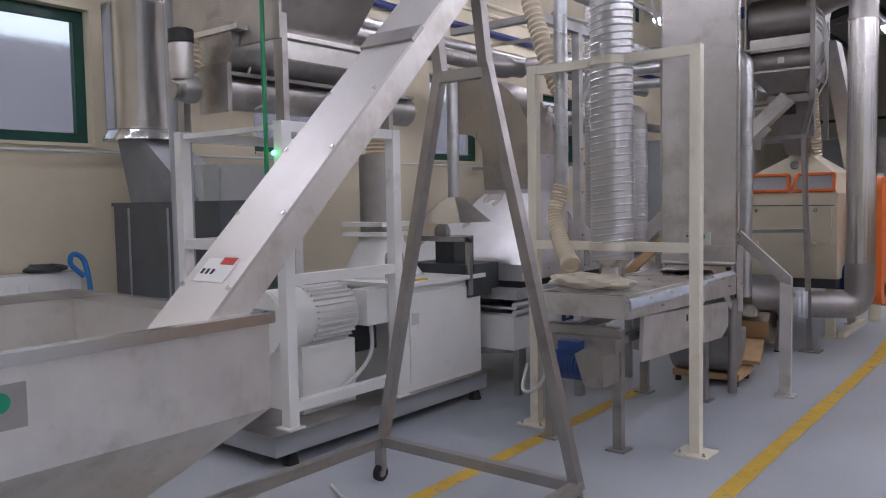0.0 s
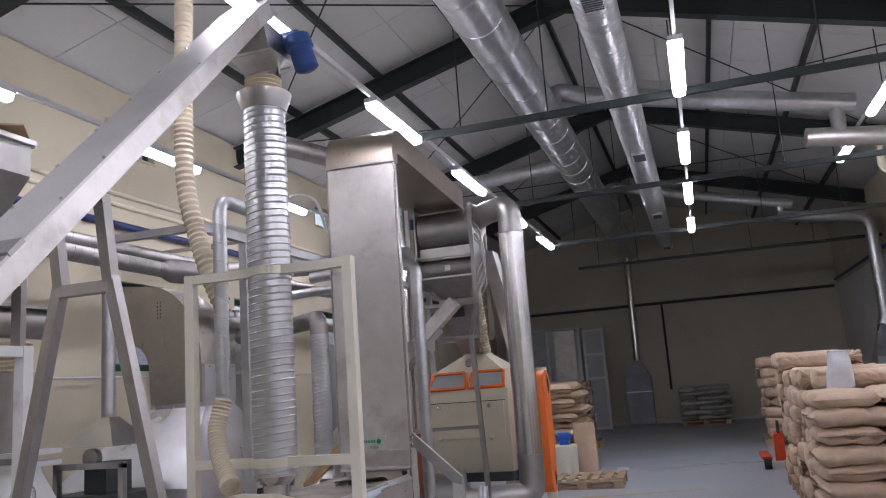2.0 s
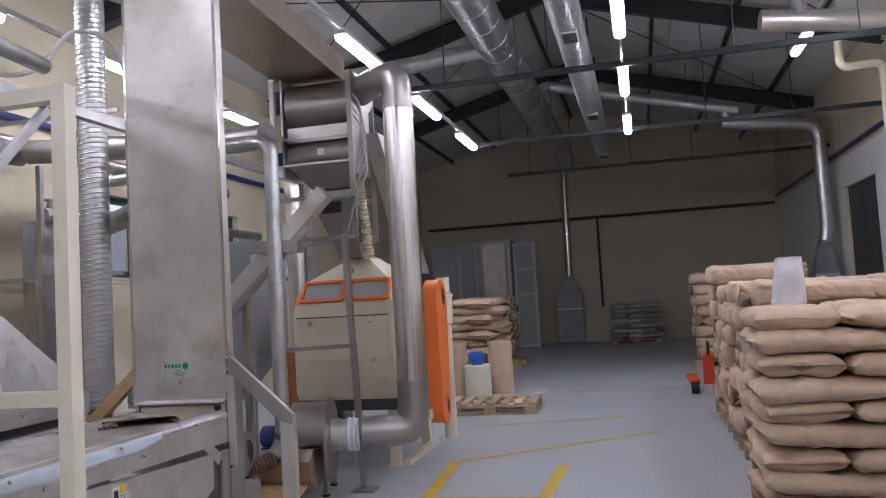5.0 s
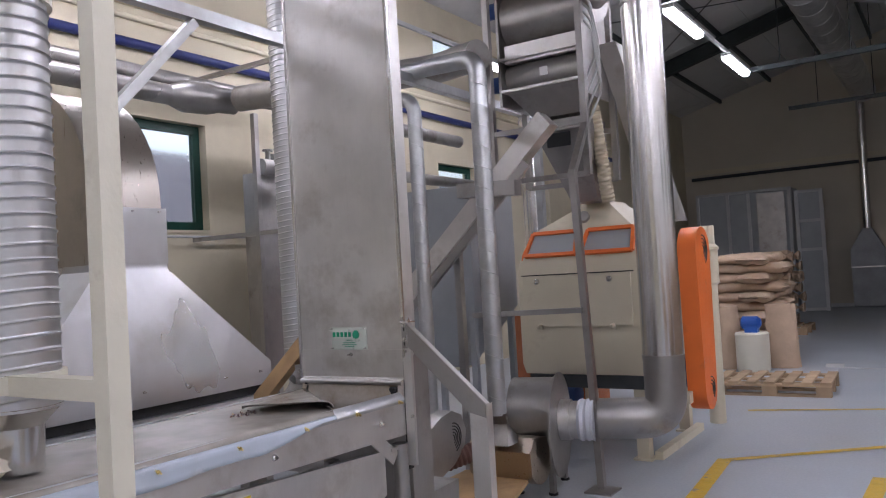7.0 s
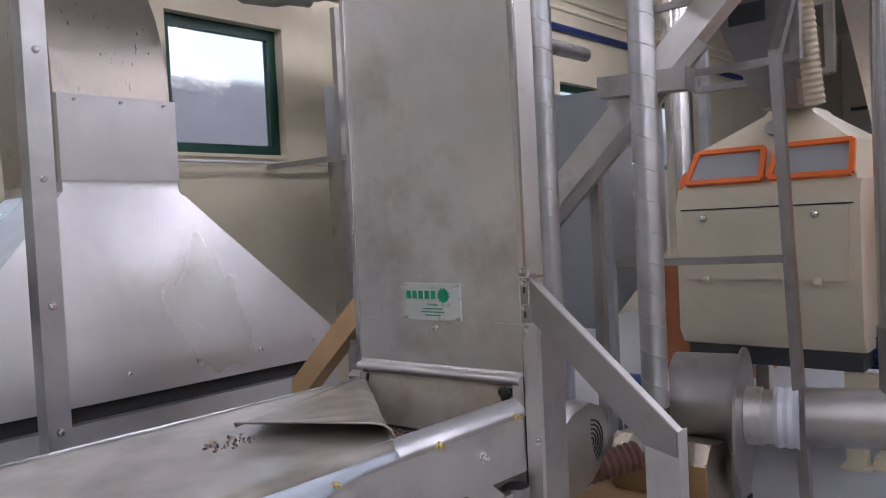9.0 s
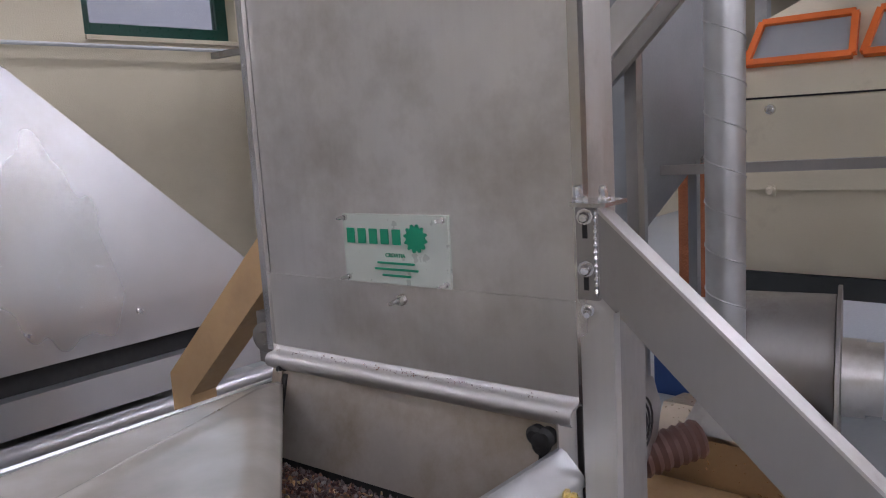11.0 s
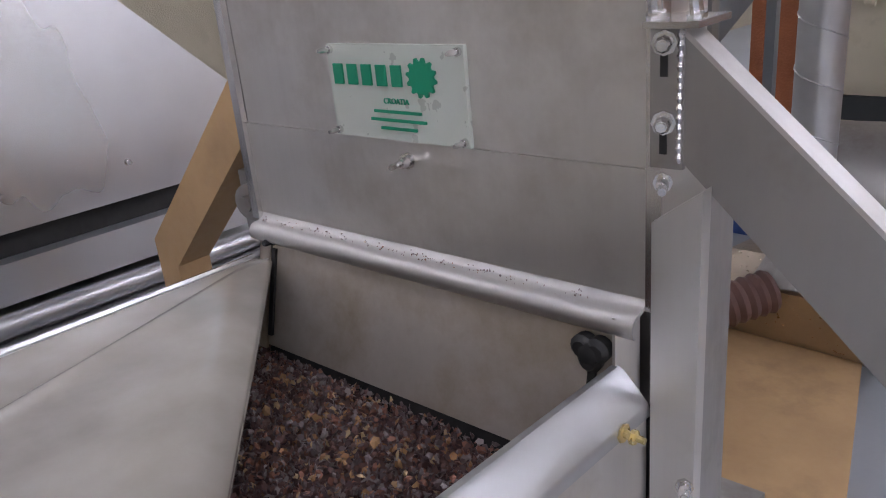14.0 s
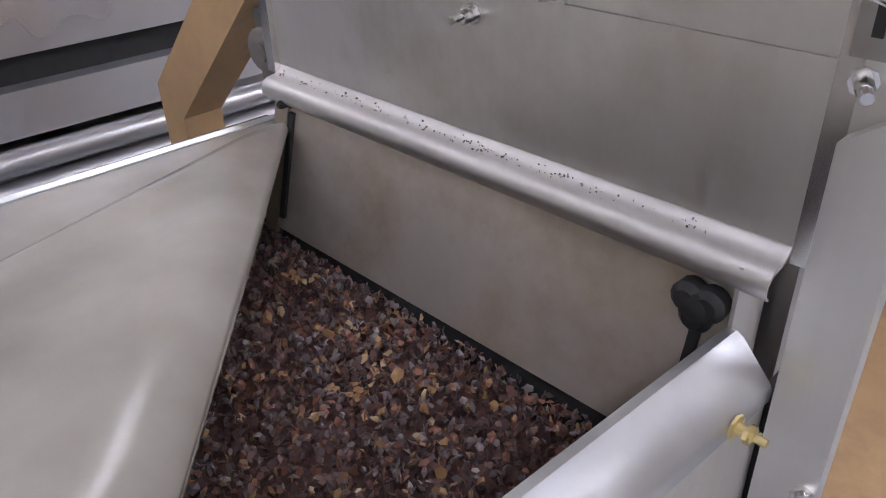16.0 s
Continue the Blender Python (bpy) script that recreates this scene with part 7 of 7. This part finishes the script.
def tied_sack(seed, l=0.95, r0=0.142):
    """A round full sack lying along x, gathered and tied at its +x end, its base at z = 0."""
    bm = bmesh.new()
    nu, nv = 64, 56
    r = random.Random(seed)
    off = Vector((r.uniform(0, 50), r.uniform(0, 50), r.uniform(0, 50)))
    rows = []
    for i in range(nu + 1):
        t = i / nu
        x = -l / 2 + l * t
        if t < 0.07:
            rad = max(0.0, 1 - (1 - t / 0.07) ** 2.6) ** 0.36 * 0.98 + 0.02
        elif t < 0.74:
            rad = 1.0
        elif t < 0.90:
            q = (t - 0.74) / 0.16
            rad = 1 - 0.80 * q * q * (3 - 2 * q)
        else:
            q = (t - 0.90) / 0.10
            rad = 0.20 + 0.62 * q ** 0.8
        gather = max(0.0, (t - 0.62) / 0.38)
        ring = []
        for k in range(nv):
            a = k * math.tau / nv
            wr = 1 + (0.14 * math.sin(15 * a + 3 * noise.noise(off + Vector((a, t * 3, 0)))) + 0.05 * math.sin(29 * a)) * gather ** 1.3
            y, z = math.copysign(abs(math.cos(a)) ** 0.70, math.cos(a)) * 1.45, math.copysign(abs(math.sin(a)) ** 0.62, math.sin(a)) * 0.74
            p = Vector((x, y * r0 * rad * wr, z * r0 * rad * wr))
            edge = max(0.0, 1 - t / 0.16) + gather
            n1 = noise.noise(p * 4 + off) * 0.014 - (0.28 + 1.3 * edge) * 0.030 * (0.35 - abs(noise.noise(Vector((p.x * 7, p.y * 19, p.z * 19)) + off))) - 0.016 * max(0.0, 0.12 - abs(noise.noise(Vector((p.x * 5 + p.z * 4, p.y * 5, p.z * 9)) + off))) / 0.12
            d = Vector((0, y, z)).normalized()
            q2 = p + d * n1 * (0.4 + rad * 0.6)
            q2.z = max(q2.z, -r0 * 0.66)
            ring.append(q2 + Vector((0, 0, r0 * 0.66)))
        rows.append(ring)
    loft(bm, rows)
    bmesh.ops.recalc_face_normals(bm, faces=bm.faces[:])
    me = bpy.data.meshes.new("tied_sack")
    bm.to_mesh(me)
    bm.free()
    me.materials.append(SACK)
    for f in me.polygons:
        f.use_smooth = True
    return me


FLAT = [flat_sack(k) for k in range(6)]
TIED = [tied_sack(k) for k in range(6)]
GREYS = []
for me in FLAT[:3]:
    g = me.copy()
    g.materials.clear()
    g.materials.append(SACK_GREY)
    GREYS.append(g)
sr = random.Random(5)


def put_sack(meshes, x, y, z, turn, label, group, sx=1.0, sz=1.0, name="sack"):
    ob = new(name, sr.choice(meshes))
    ob.matrix_world = pose(x, y, z, sr.uniform(-2, 2), sr.uniform(-2, 2), turn + sr.uniform(-4, 4)) @ Matrix.Diagonal((sx, sx, sz, 1))
    return tagged(ob, label, "sack", group)


def pallet(x, y, turn=0, w=1.2, d=0.8, label="raw wooden pallet on the floor"):
    p = thing("pallet", (x, y, 0), label, "pallet", "pallets")
    def board(nm, dims):
        bm = bmesh.new()
        bx(bm, *dims)
        bevel(bm, 0.003)
        o = part(nm, bm, WOOD)
        o.parent = p
    for k in range(7):
        a = -w / 2 + k * (w - 0.1) / 6
        board("top_board", (a, a + 0.1, -d / 2, d / 2, 0.122, 0.144))
    for b in (-d / 2 + 0.05, 0, d / 2 - 0.05):
        board("stringer", (-w / 2, w / 2, b - 0.05, b + 0.05, 0.10, 0.122))
        board("bottom_board", (-w / 2, w / 2, b - 0.05, b + 0.05, 0.0, 0.022))
        for a in (-w / 2 + 0.07, 0, w / 2 - 0.07):
            board("block", (a - 0.07, a + 0.07, b - 0.05, b + 0.05, 0.022, 0.10))
    p.rotation_euler = (0, 0, radians(turn))
    return p


def flat_pile(x0, y0, layers, label, group, meshes, step=0.130, z0=0.144, w=1.2, d=1.0, name="sack"):
    for k in range(layers):
        z = z0 + k * step
        jit = lambda a: sr.uniform(-a, a)
        if k % 2:
            for yy in (0.23, 0.70):
                put_sack(meshes, x0 + 0.46 + jit(0.03), y0 + yy + jit(0.015), z, 0, label, group, name=name)
                put_sack(meshes, x0 + w - 0.20, y0 + yy + jit(0.02), z, 90, label, group, 0.92, name=name)
        else:
            put_sack(meshes, x0 + 0.23 + jit(0.015), y0 + 0.48 + jit(0.02), z, 90, label, group, 1.0, name=name)
            for yy in (0.23, 0.70):
                put_sack(meshes, x0 + 0.46 + 0.46 + jit(0.03), y0 + yy + jit(0.015), z, 0, label, group, name=name)


def tied_pile(x0, y0, layers, label, group, step=0.19, z0=0.144, mesh_turn=0):
    """Layers of three sacks lying along x, the necks now at one end, now at the other."""
    for k in range(layers):
        for j in range(3):
            flip = 180 if (k + j * 2) % 5 == 3 else 0
            put_sack(TIED, x0 + 0.56 + sr.uniform(-0.07, 0.07), y0 + 0.18 + j * 0.37 + sr.uniform(-0.02, 0.02), z0 + k * step, flip, label, group, name="tied_sack")


# pile beside the walkway, flat brown sacks
pallet(1.62, 7.12, 0, 1.25, 1.0, "wooden pallet under the brown sacks")
flat_pile(0.98, 6.62, 9, "flat brown paper sack stacked on a pallet", "flat sacks by the walkway", FLAT)
pallet(2.98, 7.12, 0, 1.25, 1.0, "wooden pallet under the brown sacks")
flat_pile(2.3, 6.62, 9, "flat brown paper sack stacked on a pallet", "flat sacks by the walkway", FLAT)
# tall round tied sacks near the camera
pallet(2.05, 4.05, 0, 1.3, 1.0, "wooden pallet under the tied sacks")
for k in range(8):
    for j in range(3 if k < 7 else 0):
        flip = 180 if (k, j) in ((5, 0), (2, 1)) else 0
        put_sack(TIED, 1.72 + 0.13 * j + sr.uniform(-0.05, 0.05) - (0.14 if flip else 0), 4.08 + j * 0.38 + sr.uniform(-0.02, 0.02), 0.144 + k * 0.188, flip, "full brown paper sack tied at its neck", "tied sacks in the near pile", name="tied_sack")
    if k < 7:
        put_sack(TIED, 2.66 + sr.uniform(-0.04, 0.04), 4.02 + 0.03 * (k % 2), 0.144 + k * 0.188, 180 * (k % 2), "full brown paper sack tied at its neck", "tied sacks in the near pile", name="tied_sack")
lying = put_sack(TIED, 1.86, 4.12, 0.144 + 7 * 0.188, 2, "full brown paper sack lying tilted on the near pile", "tied sacks in the near pile", 1.0, 0.9, "tied_sack")
lying.matrix_world = lying.matrix_world @ Matrix.Rotation(radians(-5), 4, "Y")
# piles behind
for y0, n in ((8.1, 7), (9.4, 7), (10.7, 8)):
    pallet(1.75, y0 + 0.5, 0, 1.25, 1.0, "wooden pallet under the tied sacks")
    tied_pile(1.08, y0, n, "brown paper sack tied at its neck", "tied sacks in the far piles", 0.19)
    pallet(3.1, y0 + 0.5, 0, 1.25, 1.0, "wooden pallet under the tied sacks")
    tied_pile(2.45, y0, 7, "brown paper sack tied at its neck", "tied sacks in the far piles", 0.19)
for y0, n in ((12.2, 8), (16.8, 8)):
    pallet(1.85, y0 + 0.5, 0, 1.25, 1.0, "wooden pallet under the tied sacks")
    tied_pile(1.2, y0, n, "brown paper sack tied at its neck", "tied sacks in the far piles", 0.192)
# loose sacks and white bags on the low pile
for x, y, z, t in ((1.75, 7.80, 1.32, 10), (2.3, 7.7, 1.32, 60), (2.9, 7.4, 1.33, 20), (2.4, 7.1, 1.33, -30)):
    put_sack(TIED, x, y, z, t, "brown paper sack tied at its neck lying on the pile", "loose sacks on the pile", 0.8, 0.7, "tied_sack")


def white_bag(x, y, z, turn, lean):
    bm = bmesh.new()
    nu, nv = 16, 20
    rows = []
    for i in range(nu + 1):
        t = i / nu
        rows.append([Vector((0.11 * math.copysign(abs(math.cos(a)) ** 0.6, math.cos(a)) * (1 - 0.25 * t), 0.045 * math.sin(a) * (1 - 0.8 * t * t) + 0.02 * noise.noise(Vector((a, t * 4, x))), 0.30 * t)) for a in [k * math.tau / nv for k in range(nv)]])
    loft(bm, rows)
    ob = part("white_bag", bm, WHITE_BAG)
    ob.matrix_world = pose(x, y, z, lean, 0, turn)
    return tagged(ob, "small white plastic bag on the brown sacks", "bag", "white bags")


white_bag(1.30, 7.45, 1.33, 5, 12)
white_bag(2.02, 7.6, 1.34, 30, 35)
# west side piles near the end
pallet(-2.6, 15.0, 0, 1.25, 1.0, "wooden pallet under the brown sacks")
flat_pile(-3.2, 14.5, 10, "flat brown paper sack in a pile behind the huller", "flat sacks behind the huller", FLAT)
pallet(-2.75, 18.6, 0, 1.25, 1.0, "wooden pallet under the tied sacks")
tied_pile(-3.35, 18.1, 7, "brown paper sack tied at its neck", "tied sacks behind the huller", 0.19)
pallet(0.15, 24.2, 0, 1.3, 1.0, "wooden pallet under the grey sacks")
flat_pile(-0.5, 23.7, 7, "grey woven sack stacked at the end wall", "grey sacks at the end wall", GREYS, 0.132)
# upright open bags, bucket with pump, pallet
for x, y, t in ((-2.45, 13.75, 0), (-1.80, 13.95, 20)):
    bm = bmesh.new()
    rows = []
    for i in range(15):
        t_ = i / 14
        rows.append([Vector((x + (0.20 * math.copysign(abs(math.cos(a)) ** 0.7, math.cos(a)) + 0.02 * noise.noise(Vector((a * 2, t_ * 5, x * 3)))) * (1.02 - 0.12 * t_), y + (0.14 * math.sin(a) + 0.02 * noise.noise(Vector((a * 2, t_ * 5, y)))) * (1 - 0.15 * t_), 0.001 + 0.80 * t_)) for a in [k * math.tau / 22 for k in range(22)]])
    loft(bm, rows)
    solo("standing_sack", bm, SACK, "upright brown paper sack on the floor", "sack", (x, y, 0), "standing sacks")
bk = thing("drum_with_pump", (-2.08, 13.55, 0), "cream plastic drum with a blue pump on top", "drum")
bm = bmesh.new()
turned(bm, (-2.08, 13.55, 0.001), (0, 0, 1), ((0, 0.19), (0.02, 0.20), (0.44, 0.20), (0.46, 0.205), (0.48, 0.19)), 26)
part("drum", bm, IVORY, bk)
bm = bmesh.new()
turned(bm, (-2.2, 13.55, 0.60), (1, 0, 0), ((0, 0.05), (0.02, 0.08), (0.2, 0.08), (0.24, 0.04)), 16)
bx(bm, -2.15, -2.0, 13.48, 13.62, 0.48, 0.56)
part("pump", bm, material("bright_blue_paint", (0.02, 0.10, 0.42), 0.35), bk)
pallet(-1.58, 12.15, 2, 1.15, 0.85, "empty raw wooden pallet on the floor")
# orange pallet jack
pj = thing("pallet_jack", (1.15, 13.6, 0), "orange-red pallet jack parked at the sacks", "pallet jack")
RED_OR = material("orange_red_paint", (0.75, 0.09, 0.03), 0.4)
for x in (1.0, 1.35):
    beam_part("fork", (x, 13.3, 0.16), (x, 14.2, 0.16), 0.14, RED_OR, pj, h=0.05)
    cyl_part("wheel", (x - 0.05, 13.32, 0.08), (x + 0.05, 13.32, 0.08), 0.08, BLACK, pj, n=18)
beam_part("neck", (1.18, 13.25, 0.15), (1.18, 13.1, 0.55), 0.14, RED_OR, pj, h=0.1)
beam_part("handle", (1.18, 13.1, 0.5), (1.18, 13.02, 0.72), 0.04, DARK, pj)
# cables on the floor
fcb = bmesh.new()
sweep(fcb, rounded([(-3.3, 2.9, 0.012), (-3.2, 2.3, 0.012), (-2.8, 2.6, 0.012), (-2.95, 2.0, 0.012), (-2.4, 2.5, 0.012), (-3.0, 2.8, 0.012)], 0.4, 10), 0.011, 8)
solo("floor_cable", fcb, CABLE, "pale grey cable looped on the floor", "cable", (-2.9, 2.5, 0))
fcb = bmesh.new()
sweep(fcb, rounded([(-1.25, 14.0, 0.006), (-0.6, 13.8, 0.006), (0.2, 14.3, 0.006), (1.0, 14.3, 0.006)], 0.6, 10), 0.006, 6)
bx(fcb, -1.32, -1.12, 13.97, 14.05, 0.0, 0.04)
solo("extension_cable", fcb, CABLE, "thin pale extension cable across the floor", "cable", (-0.3, 14.0, 0))
